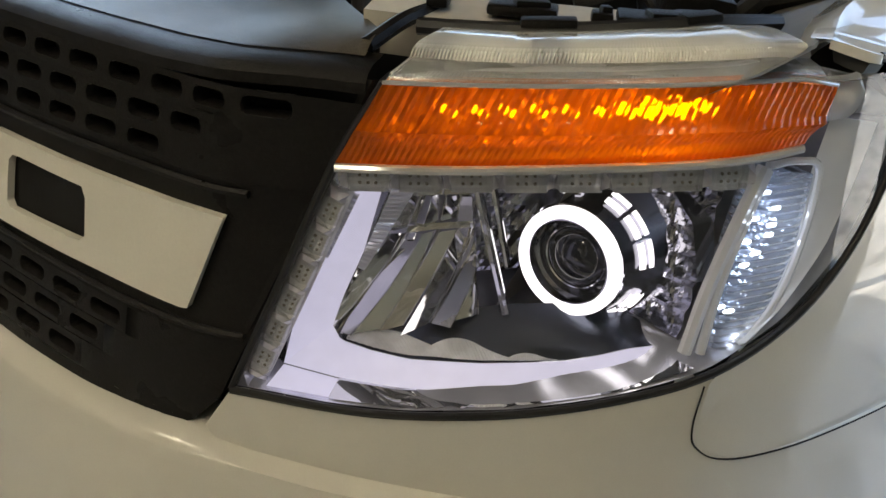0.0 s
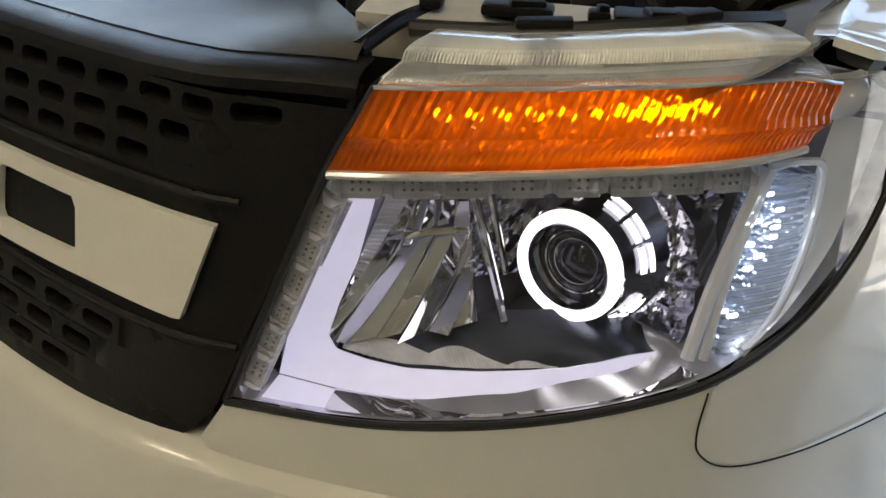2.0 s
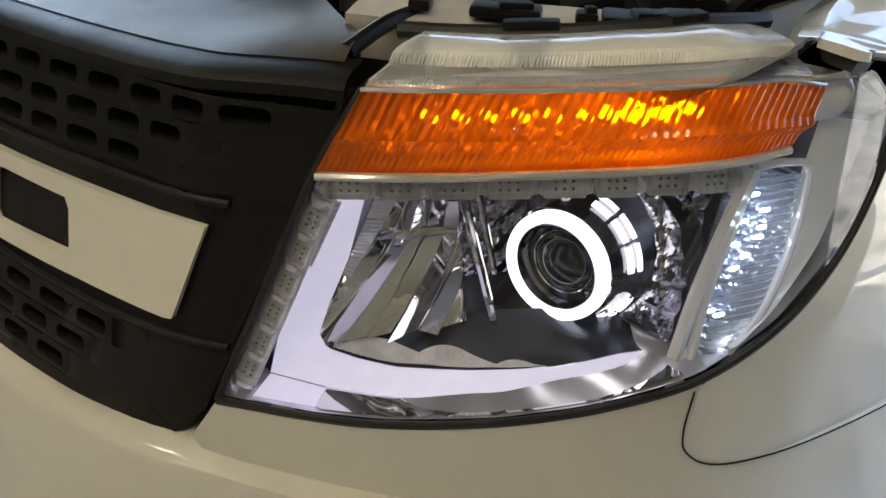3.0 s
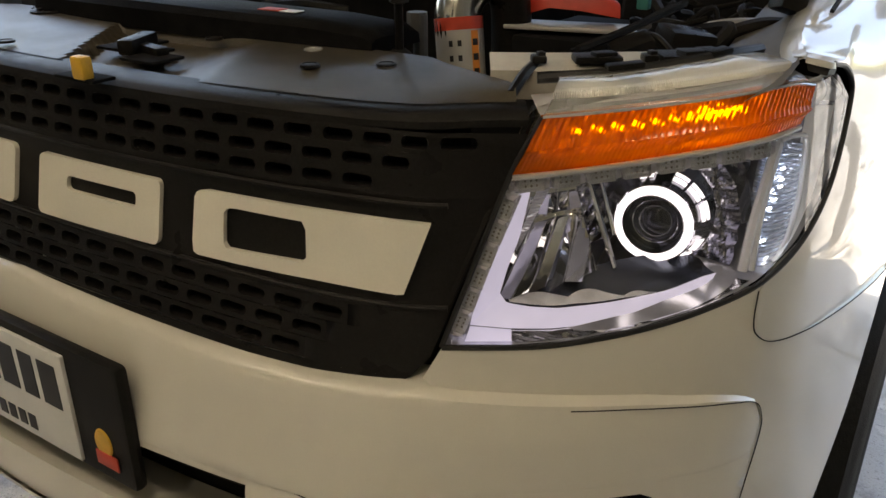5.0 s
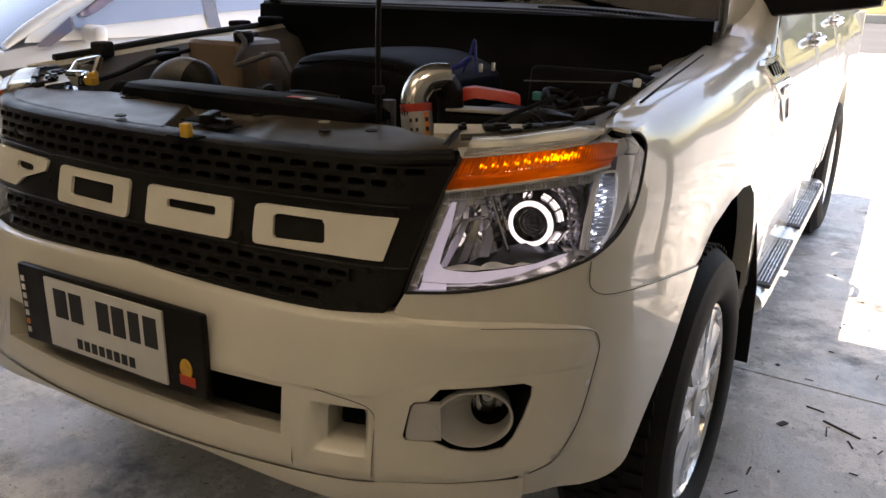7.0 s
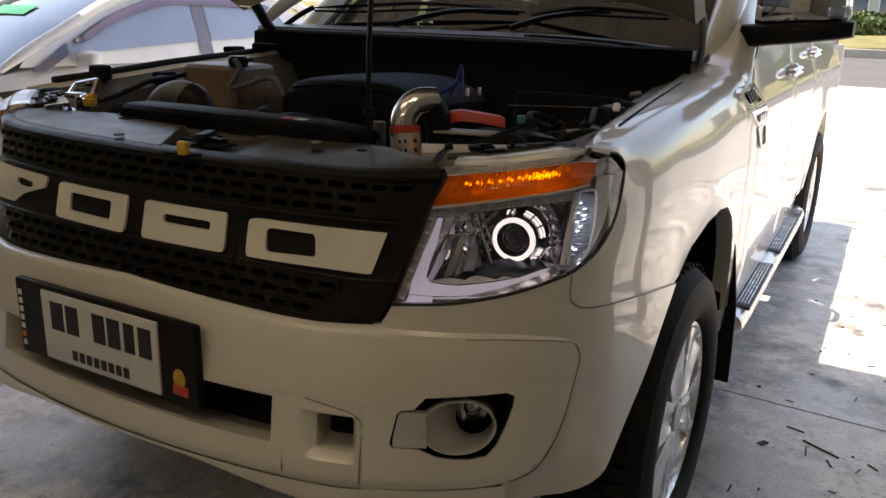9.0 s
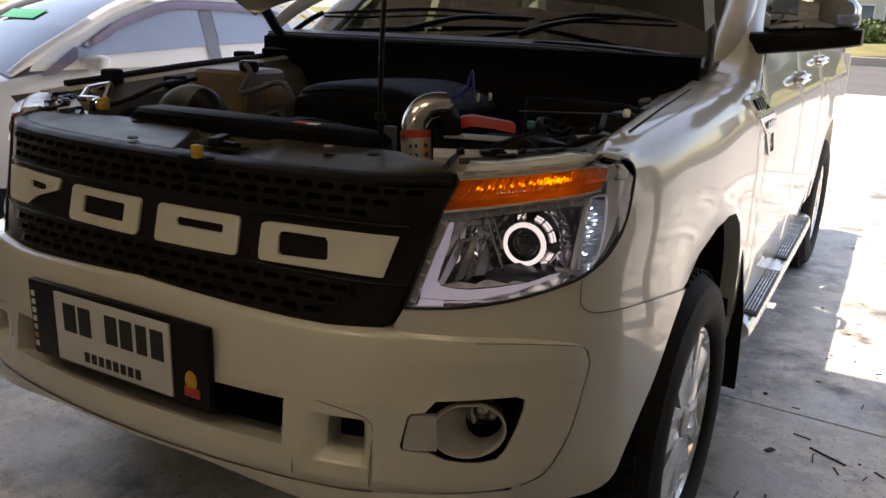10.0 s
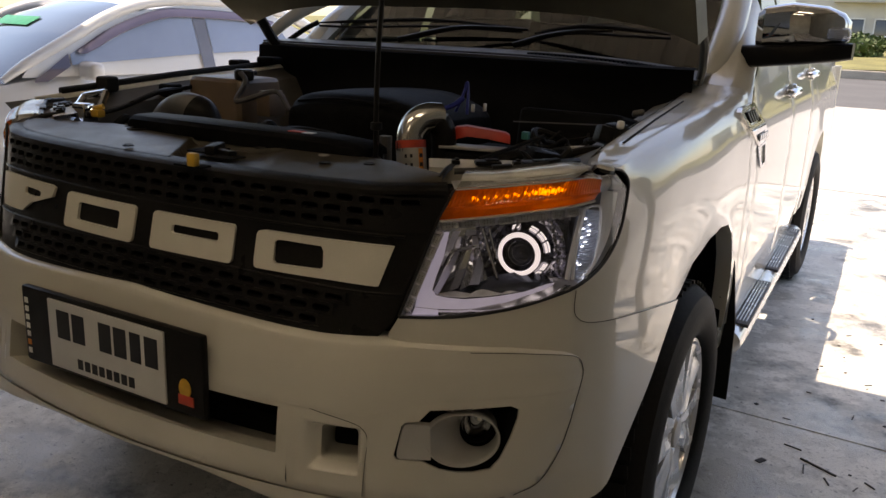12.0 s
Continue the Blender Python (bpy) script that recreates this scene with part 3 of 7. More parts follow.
        part("bumper_corner", bm, PAINT, truck, "white bumper corner panel below the headlight")
    # dark insides of the inlets
    bm = bmesh.new()
    grid(bm, [[skin(s, z, -0.10) for s in np.linspace(-.5, .5, 30)] for z in (.48, .75)])
    for z in (.605, .628, .651):
        grid(bm, [[skin(s, z + d, -0.07 + e) for s in np.linspace(-.42, .42, 30)] for d, e in ((0, 0), (.004, .012), (.008, 0))])
    for sg in (1, -1):
        grid(bm, [[skin(sg * s, z, -0.075) for s in np.linspace(.46, .56, 6)] for z in (.56, .68)])
    part("lower_grille", bm, BAY, truck, "black lower air inlet grille")
    bm = bmesh.new()
    rows = []
    for z, d in ((.505, -.085), (.488, -.080), (.478, -.088), (.475, -.13)):
        rows.append([skin(s, z, d) for s in np.linspace(-.80, .80, 50)])
    grid(bm, rows)
    part("chin_strip", bm, PLASTIC, truck, "black plastic strip under the bumper")


LAMP_LOW = [(.594, .852), (.664, .853), (.720, .857), (.795, .868), (.869, .885), (.935, .902), (1.000, .930), (1.050, .968), (1.078, 1.008), (1.098, 1.062)]
LAMP_LEFT = [(.594, .852), (.626, .938), (.658, 1.022), (.688, 1.076)]
AMBER_LOW = [(.660, 1.024), (.744, 1.033), (.848, 1.045), (.923, 1.052), (.978, 1.058)]
AMBER_TOP = [(.688, 1.076), (.775, 1.083), (.878, 1.092), (.957, 1.097), (.999, 1.092)]


def build_grille():
    """Black grille with three rows of slots above and below a smooth band that carries the white panels."""
    bm = bmesh.new()
    depth = 0.016
    def edge_s(z):
        return lamp_edge(z) - .022 - .03 * max(0, .90 - z) / .08
    def lamp_edge(z):
        return .594 + (z - .852) * .42 - .034 * max(0.0, (.838 - z) / .036) ** 2
    def bz(s, z):
        return z + .011 * max(0.0, 1 - (s / .48) ** 2) * min(1.0, max(0.0, (.9985 - z) / .1145))
    def sk(s, z, o):
        return skin(s, bz(s, z), o)
    def face(s, z):
        return -0.010 + (0.004 if z > .985 or z < .895 else 0.0)
    pitch, slot_w, slot_h = 0.0468, 0.0335, 0.0112
    bands = [(1.060, 1.040, 0.52, .012), (1.040, 1.019, 0.02, .045), (1.019, .9985, 0.05, .075),
             (.884, .862, 0.45, .055), (.862, .839, 0.95, .058), (.839, .8165, 0.42, .060)]
    for z1, z0, shift, margin in bands:
        k = -14
        zc = (z0 + z1) / 2
        lim = edge_s(zc) - 0.02
        cells = []
        while True:
            a, b = (k + shift) * pitch, (k + 1 + shift) * pitch
            k += 1
            if a > lim + 0.03:
                break
            if b < -lim - 0.03:
                continue
            if b > lim + .02 - margin or a < -lim - .02 + margin:
                # plain end of the row
                a, b = max(a, -lim - 0.018), min(b, lim + 0.018)
                if b - a > .002:
                    lay(bm, [[(p, bz(p, z)) for p in np.linspace(a, b, 4)] for z in (z0, z1)], face)
                continue
            cells.append((a, b))
        for a, b in cells:
            if b - a < 0.004:
                continue
            m = (a + b) / 2
            w = min(slot_w, b - a - 0.010)
            if w < 0.012:
                lay(bm, [[(p, bz(p, z)) for p in (a, b)] for z in (z0, z1)], face)
                continue
            inner = rounded(m - w / 2, m + w / 2, zc - slot_h / 2, zc + slot_h / 2, slot_h * 0.42, 2)
            inner = inner[-1:] + inner[:-1]
            n = len(inner)
            outer = []
            for (s, z) in inner:
                # push each point out to the cell's border
                dx, dz = s - m, z - zc
                f = 1 / max(abs(dx) / ((b - a) / 2), abs(dz) / ((z1 - z0) / 2), 1e-6)
                outer.append((m + dx * f, zc + dz * f))
            loop_i, loop_o = inner + inner[:1], outer + outer[:1]
            mid = [((p[0] * .8 + q[0] * .2), (p[1] * .8 + q[1] * .2)) for p, q in zip(loop_i, loop_o)]
            near_i = [((p[0] * .93 + q[0] * .07), (p[1] * .93 + q[1] * .07)) for p, q in zip(loop_i, loop_o)]
            rows = [[sk(s, z, face(s, z) - depth) for s, z in loop_i], [sk(s, z, face(s, z) - .0015) for s, z in loop_i], [sk(s, z, face(s, z) + .0006) for s, z in near_i],
                    [sk(s, z, face(s, z) + .0008) for s, z in mid], [sk(s, z, face(s, z)) for s, z in loop_o]]
            grid(bm, rows)
            # cell corners that the pushed points cut off
            for cs in (a, b):
                for cz in (z0, z1):
                    near = sorted(loop_o[:-1], key=lambda p: (p[0] - cs) ** 2 + (p[1] - cz) ** 2)[:2]
                    if all((p[0] - cs) ** 2 + (p[1] - cz) ** 2 > 1e-9 for p in near):
                        bm.faces.new([bm.verts.new(sk(s, z, face(s, z))) for s, z in ((cs, cz), near[0], near[1])])
    # plain fields round the rows
    def field(z0, z1, n=3):
        rows = []
        for j in range(n + 1):
            z = z0 + (z1 - z0) * j / n
            rows.append([(s, bz(s, z)) for s in np.linspace(-lamp_edge(z) + .006, lamp_edge(z) - .006, 90)])
        lay(bm, rows, face)
    field(.884, .9985, 8)
    # the lower rim follows the bumper lip, the upper rim rolls over to the cover
    rows = []
    for v in (0, .5, 1):
        z = .8165 - .03 * (1 - v)
        rows.append([(s, bz(s, z)) for s in np.linspace(.006 - lamp_edge(z), lamp_edge(z) - .006, 60)])
    lay(bm, rows, face)
    rows = []
    for z, d in ((1.060, 0), (1.067, .001), (1.072, -.004), (1.075, -.014), (1.076, -.04)):
        rows.append([skin(s, z + 0.006 * min(1, max(0, (abs(s) - .5) / .15)), face(s, z) + d) for s in np.linspace(-.675, .675, 100)])
    grid(bm, rows)
    for sg in (1, -1):
        for z1, z0, shift, margin in bands:
            rows = []
            for z in (z0, z1):
                lim = edge_s((z0 + z1) / 2) - 0.02
                rows.append([(s, bz(s, z)) for s in np.linspace(lim + .0175, lamp_edge(z) - .006, 5)])
            lay(bm, rows, face, flip=sg)
        rows = []
        for z in np.linspace(.79, 1.075, 12):
            e = lamp_edge(z)
            rows.append([skin(sg * s, z, -0.008 - d) for s, d in ((e - .014, .0015), (e - .009, .0), (e - .005, .004), (e - .004, .03))])
        grid(bm, rows)
    g = part("grille", bm, PLASTIC, truck, "black plastic grille with rows of rounded slots", angle=30)
    bm = bmesh.new()
    grid(bm, [[skin(s, z, -0.036) for s in np.linspace(-.62, .62, 60)] for z in np.linspace(.78, 1.07, 6)])
    part("grille_backing", bm, BAY, truck)
    # ridge lines above and below the band
    for z in (.9915, .8895):
        bm = bmesh.new()
        line = [sk(s, z, -0.006) for s in np.linspace(-.60, .60, 60)]
        tube(bm, line, 0.003, 6, samples=1)
        part("ridge", bm, PLASTIC, g)

    def panel(outline, hole, label):
        """A raised white panel with one opening, both given as outlines with as many corners."""
        bm = bmesh.new()
        rows = ring_rows(hole, outline, 6, 4)
        pts = [[skin(s, z, -0.003) for s, z in r] for r in rows]
        first = [skin(s, z, -0.009) for s, z in rows[0]]
        last = [skin(s, z, -0.009) for s, z in rows[-1]]
        grid(bm, [first, [p for p in pts[0]], *pts[1:], last])
        return part("raised_panel", bm, LETTER, g, label, angle=50)

    def corners(s0, s1, z0, z1, r):
        return rounded(s0, s1, z0, z1, r, 3)

    panel(rounded(-.252, -.022, .904, .977, .010, 3), rounded(-.205, -.068, .923, .961, .006, 3), "white panel with a rectangular opening")
    panel(rounded(.030, .242, .904, .976, .008, 3), rounded(.085, .205, .940, .957, .006, 3), "white panel with a narrow slot")
    out = [(.583, .974), (.575, .9745), (.31, .975), (.296, .972), (.293, .966), (.292, .92), (.294, .908), (.30, .905), (.35, .9045), (.45, .904), (.545, .902), (.553, .903)]
    hole = [(.438, .953), (.433, .961), (.35, .962), (.339, .961), (.334, .956), (.334, .94), (.335, .923), (.340, .918), (.38, .9185), (.40, .919), (.434, .9195), (.440, .925)]
    panel(out, hole, "white panel with a rectangular opening, tapering to the headlight")
    left = [(-s, z) for s, z in out][::-1]
    panel([(-.303, .976), (-.32, .980), (-.45, .980), (-.57, .979), (-.583, .976), (-.575, .95), (-.565, .92), (-.553, .904), (-.50, .904), (-.44, .906), (-.40, .93), (-.31, .955)],
          [(-.36, .958), (-.37, .961), (-.40, .962), (-.43, .962), (-.437, .960), (-.437, .955), (-.437, .950), (-.433, .946), (-.42, .945), (-.40, .945), (-.38, .946), (-.362, .95)],
          "white panel with a narrow slot")
    return g


def build_plate():
    """Number plate in a black surround in front of the bumper."""
    x0, x1, z0, z1, y = -.291, .240, .612, .783, -0.004
    bm = bmesh.new()
    block(bm, ((x0 + x1) / 2, y + 0.012, (z0 + z1) / 2), (x1 - x0, .018, z1 - z0), .007)
    f = part("number_plate", bm, PLASTIC, truck, "black plastic number plate surround with a white plate")
    bm = bmesh.new()
    block(bm, (-.027, y + .001, .697), (.342, .006, .150), .002)
    part("plate", bm, PLATE, f, "white registration plate")
    def bar(cx, cz, w, h, mat, name="print_bar"):
        bm = bmesh.new()
        block(bm, (cx, y - .0022, cz), (w, .0012, h), .0003)
        part(name, bm, mat, f, smooth=False)
    for cx, w in ((-.150, .040), (-.103, .038), (-.022, .036), (.022, .036), (.066, .030), (.110, .036)):
        bar(cx, .722, w, .062, INK)
    for k in range(8):
        bar(-.104 + k * .022, .645, .016, .022, INK)
    for k in range(7):
        bar(-.268, .640 + k * .019, .011, .012, WHITE if k != 1 else ORANGEPRINT)
    bm = bmesh.new()
    lathe(bm, [(0, .002), (.0145, .002), (.016, 0)], Matrix.Translation((.193, y + .0025, .668)) @ pose(0, 0, 0, 90) @ Matrix.Scale(1.25, 4, (0, 1, 0)), 24)
    part("sticker", bm, YELLOW, f, "round orange-yellow sticker")
    bm = bmesh.new()
    block(bm, (.197, y + .0005, .645), (.040, .002, .020), .0008)
    part("sticker", bm, REDPAPER, f, "small red sticker")


def build_fog(sg):
    """Round fog lamp facing ahead, deep in an oval bezel with a wing, in a black recess."""
    bm = bmesh.new()
    loop = FOG_HOLE + FOG_HOLE[:1]
    cs, cz = .70, .645
    def ring(f, off):
        return [skin(sg * (cs + (s - cs) * f), cz + (z - cz) * f, off + bulge(s, z)) for s, z in loop]
    grid(bm, [ring(.992, -.0035), ring(.982, -.008), ring(.982, -.075), ring(.9, -.11), ring(.1, -.115)])
    housing = part("fog_lamp", bm, RECESS, truck, "round fog lamp in a black recess with a silver bezel")
    n = 56
    def oval(f, off, t=0.0):
        out = []
        for i in range(n + 1):
            a = 2 * math.pi * i / n
            s, z = .711 + .066 * f * math.cos(a), min(.642 + .049 * f * math.sin(a), .640 + .050 * f)
            ls, lz = .748 + .036 * math.cos(a), .638 + .036 * math.sin(a)
            out.append(skin(sg * (s * (1 - t) + ls * t), z * (1 - t) + lz * t, off + bulge(.71, .64)))
        return out
    def eye(r, off):
        return [skin(sg * (.748 + r * math.cos(2 * math.pi * i / n)), .638 + r * math.sin(2 * math.pi * i / n), off) for i in range(n + 1)]
    bm = bmesh.new()
    grid(bm, [oval(1.0, -.014), oval(1.0, -.003), oval(.985, .001), oval(.95, .0012), oval(.925, -.002), oval(.91, -.008), oval(.95, -.025, .4), oval(.95, -.045, .8), oval(1, -.056, 1)])
    part("bezel", bm, SATIN_GREY, housing, "satin silver oval bezel")
    bm = bmesh.new()
    outline = smoothed([(.655, .671), (.618, .672), (.609, .668), (.604, .655), (.597, .618), (.599, .608), (.612, .606), (.658, .607)], 3)
    pts = [skin(sg * p.x, p.y, bulge(p.x, p.y) + .001) for p in outline]
    back = [skin(sg * p.x, p.y, bulge(p.x, p.y) - .012) for p in outline]
    bm.faces.new([bm.verts.new(p) for p in pts])
    grid(bm, [pts + pts[:1], back + back[:1]])
    part("wing", bm, SATIN_GREY, housing, "satin silver wing of the bezel")
    bm = bmesh.new()
    grid(bm, [eye(.038, -.050), eye(.035, -.046), eye(.031, -.050), eye(.030, -.058)])
    part("lamp_ring", bm, RECESS, housing)
    bm = bmesh.new()
    grid(bm, [eye(.0305, -.054), eye(.018, -.050), eye(.0005, -.049)])
    part("lamp_glass", bm, GLASS, housing, face=(.3 * sg, -1, 0))
    bm = bmesh.new()
    grid(bm, [eye(.0305, -.058), eye(.024, -.074), eye(.010, -.084), eye(.0005, -.085)])
    part("reflector", bm, CHROME, housing)


RECESS = material("dull black recess", (0.005, 0.005, 0.005), rough=0.8, stain=0.3, stain_scale=20, ior=1.2)
SCREEN = clear_material("light tinted windscreen", tint=(0.13, 0.16, 0.14), rough=0.02)
SATIN_GREY = material("satin grey plastic trim", (0.52, 0.51, 0.49), rough=0.32, metal=0.4, stain=0.12, stain_scale=12)


def amber_rows(nu=30, nv=4):
    return coons(AMBER_LOW, AMBER_TOP, [AMBER_LOW[0], AMBER_TOP[0]], [AMBER_LOW[-1], (.995, 1.075), AMBER_TOP[-1]], nu, nv)


LIMB_OUT = [(.667, .996), (.643, .941), (.628, .896), (.622, .862)]
LIMB_IN = [(.683, .994), (.673, .949), (.660, .914), (.653, .889)]
FOOT_IN = [(.653, .889), (.660, .879), (.685, .875), (.716, .873), (.771, .877), (.834, .885), (.889, .897), (.914, .899)]
FOOT_OUT = [(.622, .862), (.665, .859), (.709, .859), (.773, .864), (.834, .874), (.879, .886), (.916, .895)]
TRAY_TOP = [(.655, .878), (.702, .887), (.746, .900), (.789, .909), (.833, .914), (.885, .912), (.925, .898)]


def deep(bm, sg, rows, depth):
    """A grid of (s, z) rows behind the skin; depth is a function of (u, v, s, z)."""
    nv, nu = len(rows) - 1, len(rows[0]) - 1
    grid(bm, [[skin(sg * s, z, depth(i / nu, j / nv, s, z)) for i, (s, z) in enumerate(row)] for j, row in enumerate(rows)])


def build_headlight(sg, lit):
    """Headlight: clear cover over a projector with a halo, an L of white light guide, a row of LED cases, an amber strip and a fluted corner lamp."""
    bm = bmesh.new()
    rows = coons(LAMP_LOW, AMBER_TOP + [(1.05, 1.092), (1.098, 1.062)], LAMP_LEFT, [(1.098, 1.062), (1.098, 1.062)], 60, 14)
    deep(bm, sg, rows, lambda u, v, s, z: -0.006 - 0.172 * min(1, 14 * u, 10 * (1 - u), 26 * v, 12 * (1 - v)))
    lamp = part("headlight", bm, HOUSING, truck, "aftermarket headlight with a glowing halo ring and amber strip" if lit else "aftermarket headlight, unlit")
    # gasket round the lamp
    bm = bmesh.new()
    loop = LAMP_LOW + [(1.094, 1.085), (1.07, 1.102), (1.04, 1.108)]
    tube(bm, [skin(sg * p.x, p.y, 0.000) for p in smoothed(loop, 6)], 0.0030, 8, samples=1)
    tube(bm, [skin(sg * p.x, p.y, -0.002) for p in smoothed(LAMP_LEFT, 4)], 0.003, 8, samples=1)
    part("gasket", bm, SEAL, lamp)
    # clear cover
    bm = bmesh.new()
    rows = coons(LAMP_LOW[:-1] + [(1.098, 1.062)], AMBER_LOW + [(.999, 1.092), (1.05, 1.098), (1.098, 1.062)], [LAMP_LEFT[0], AMBER_LOW[0]], [(1.098, 1.062), (1.098, 1.062)], 60, 10)
    lay(bm, rows, 0.0, flip=sg)
    ahead = (.6 * sg, -.8, .1)
    c = part("lens_cover", bm, GLASS, lamp, "clear polycarbonate cover", face=ahead)
    c.visible_shadow = False
    # amber strip: slanting ribs above a fold, finer ones below
    bm = bmesh.new()
    rows = amber_rows(260, 16)
    def ribs(u, v, s, z):
        fold = 0.0035 * math.exp(-((v - .42) / .10) ** 2)
        if v > .42:
            w = abs(((s - .45 * z) / .0066) % 1 - .5) * 2
            return .0005 + .0012 * w + fold
        w = abs(((s - .45 * z) / .0044) % 1 - .5) * 2
        return .0008 + .0007 * w + fold
    deep(bm, sg, rows, ribs)
    rim = [r[0] for r in rows] + rows[-1][1:] + [r[-1] for r in rows[::-1]][1:] + rows[0][::-1][1:]
    grid(bm, [[skin(sg * s, z, d) for s, z in rim] for d in (0.001, -.012)])
    a = part("amber_lens", bm, AMBER, lamp, "lit amber ribbed indicator lens" if lit else "amber ribbed indicator lens", angle=20, face=ahead)
    a.visible_shadow = False
    bm = bmesh.new()
    rows = amber_rows(150, 12)
    deep(bm, sg, rows, lambda u, v, s, z: -0.040 - 0.006 * abs(math.sin(v * 9.4)) - 0.008 * abs(math.sin(u * 47)) - 0.022 * math.sin(math.pi * v))
    part("amber_reflector", bm, AMBERBACK, lamp, smooth=False)
    if lit:
        for k in range(10):
            s, z = .730 + .0205 * k, 1.0555 + .0019 * k
            r = .0030 + .0045 * math.exp(-((s - .882) / .028) ** 2)
            bm = bmesh.new()
            bmesh.ops.create_uvsphere(bm, u_segments=16, v_segments=10, radius=r, matrix=Matrix.Translation(skin(sg * s, z, -0.036)))
            part("bulb", bm, BULB, lamp, "lit amber bulb")
    # shelves that close the amber chamber
    bm = bmesh.new()
    for line, dz in ((AMBER_LOW + [(.999, 1.090)], -.004), (AMBER_TOP, -.002)):
        grid(bm, [[skin(sg * p.x, p.y + dz, d) for p in resample(line, 40)] for d in (-.003, -.06, -.10)])
    part("chamber_shelf", bm, SILVER, lamp)
    # clear trim line between amber and the lamp below
    for line, dz, r, o in ((AMBER_LOW, -.0035, .0030, 0.0), (AMBER_TOP, .001, .0015, .001)):
        bm = bmesh.new()
        tube(bm, [skin(sg * p.x, p.y + dz, o) for p in smoothed(line, 6)], r, 8, samples=1)
        part("clear_trim", bm, TRIMCLEAR, lamp)
    # upper lens: a smooth step above the amber, then a ribbed capsule that leans back under the bonnet
    front = [(.690, 1.078)] + AMBER_TOP[1:4] + [(.990, 1.094)]
    back = [(.716, 1.081)] + AMBER_TOP[1:4] + [(1.004, 1.096)]
    def step(f, h, d):
        a, b = resample(front, 480), resample(back, 480)
        return [skin(sg * (p.x * (1 - f) + q.x * f), (p.y * (1 - f) + q.y * f) + h, d + rib * abs(((k + f * 14) % 4) / 2 - 1)) for k, (p, q) in enumerate(zip(a, b))]
    rib = 0.0
    bm = bmesh.new()
    rib = .0011
    grid(bm, [step(0, .001, .000), step(.05, .004, -.002), step(.15, .0058, -.006), step(.25, .0072, -.010), step(.4, .0095, -.020)])
    part("upper_step", bm, STEPLENS, lamp, "hazy ribbed clear step", angle=8, face=ahead).visible_shadow = False
    bm = bmesh.new()
    rib = .0014
    grid(bm, [step(.4, .0095, -.020), step(.43, .0125, -.0205), step(.46, .0150, -.022), step(.52, .0168, -.026), step(.60, .0178, -.032), step(.75, .0184, -.042), step(.85, .0186, -.050), step(.95, .0186, -.058), step(1, .0176, -.072)])
    rib = 0.0
    part("upper_lens", bm, RIBBED, lamp, "hazy ribbed clear upper lens", angle=8, face=(.3 * sg, -.5, .8)).visible_shadow = False
    bm = bmesh.new()
    grid(bm, [step(0, -.004, -.014), step(.3, -.002, -.034), step(.7, .002, -.056), step(1, .004, -.078)])
    part("upper_reflector", bm, SATIN, lamp)
    # two pale pockets behind the ribs: a short oval one and a long one
    for s0, s1 in ((.722, .782), (.806, .972)):
        bm = bmesh.new()
        rows = []
        for v in np.linspace(0, 1, 7):
            row = []
            for u in np.linspace(0, 1, 25):
                e = min(1, min(u, 1 - u) * (s1 - s0) / .014)
                w = .5 + (v - .5) * (.35 + .65 * math.sqrt(max(0, e * (2 - e))))
                p = s0 + (s1 - s0) * u
                row.append(skin(sg * p, float(np.interp(p, [a for a, _ in AMBER_TOP], [b for _, b in AMBER_TOP])) + .0060 + .0075 * w, -.030 - .034 * w + .004 * (1 - math.sin(math.pi * v))))
            rows.append(row)
        grid(bm, rows)
        part("lamp_pocket", bm, POCKET, lamp, "pale reflector pocket")
    bm = bmesh.new()
    tube(bm, [skin(sg * p.x, p.y + .0165, -.078) for p in smoothed([(.692, 1.079)] + AMBER_TOP[1:4] + [(1.04, 1.096)], 5)], 0.006, 8, samples=1)
    edge = part("upper_edge", bm, SEAL, lamp)
    for s in (.795, .945):
        bm = bmesh.new()
        p, q = skin(sg * (s - .022), 1.1055 + (s - .8) * .07, -.079), skin(sg * (s + .022), 1.1085 + (s - .8) * .07, -.079)
        m = Matrix.Translation((p + q) / 2) @ (q - p).to_track_quat("X", "Z").to_matrix().to_4x4()
        block(bm, (0, 0, 0), ((q - p).length, .016, .006), bevel=.002, m=m)
        part("clip", bm, PLASTIC, edge)
    # LED cases: a row below the strip and a row down the inner edge, on a clear carrier
    n_top, n_side = 8, 6
    low = resample([(.662, 1.010), (.742, 1.0195), (.814, 1.027), (.890, 1.033), (.948, 1.035)], 400)
    for k in range(n_top):
        led_module(sg, low[int((k + .5) / n_top * 400)], low[int(min((k + 1.0) / n_top, 1) * 400)] - low[int((k + .1) / n_top * 400)], (.0285, .0145), lamp, lit)
    side = resample([(.609, .862), (.632, .925), (.659, .998)], 200)
    for k in range(n_side):
        led_module(sg, side[int((k + .5) / n_side * 200)], side[int((k + 1) / n_side * 200)] - side[int(k / n_side * 200)], (.0205, .0150), lamp, lit)
    bm = bmesh.new()
    for line, w in (([(.658, 1.009), (.742, 1.0195), (.814, 1.027), (.890, 1.033), (.950, 1.035)], .0088), ([(.606, .858), (.632, .925), (.661, 1.003)], .0090)):
        pts = smoothed(line, 40)
        rows = []
        for k, p in enumerate(pts):
            d = (pts[min(k + 1, len(pts) - 1)] - pts[max(k - 1, 0)]).normalized()
            nrm = Vector((-d.y, d.x, 0))
            g = .0035 * abs((k * .21) % 1 - .5)
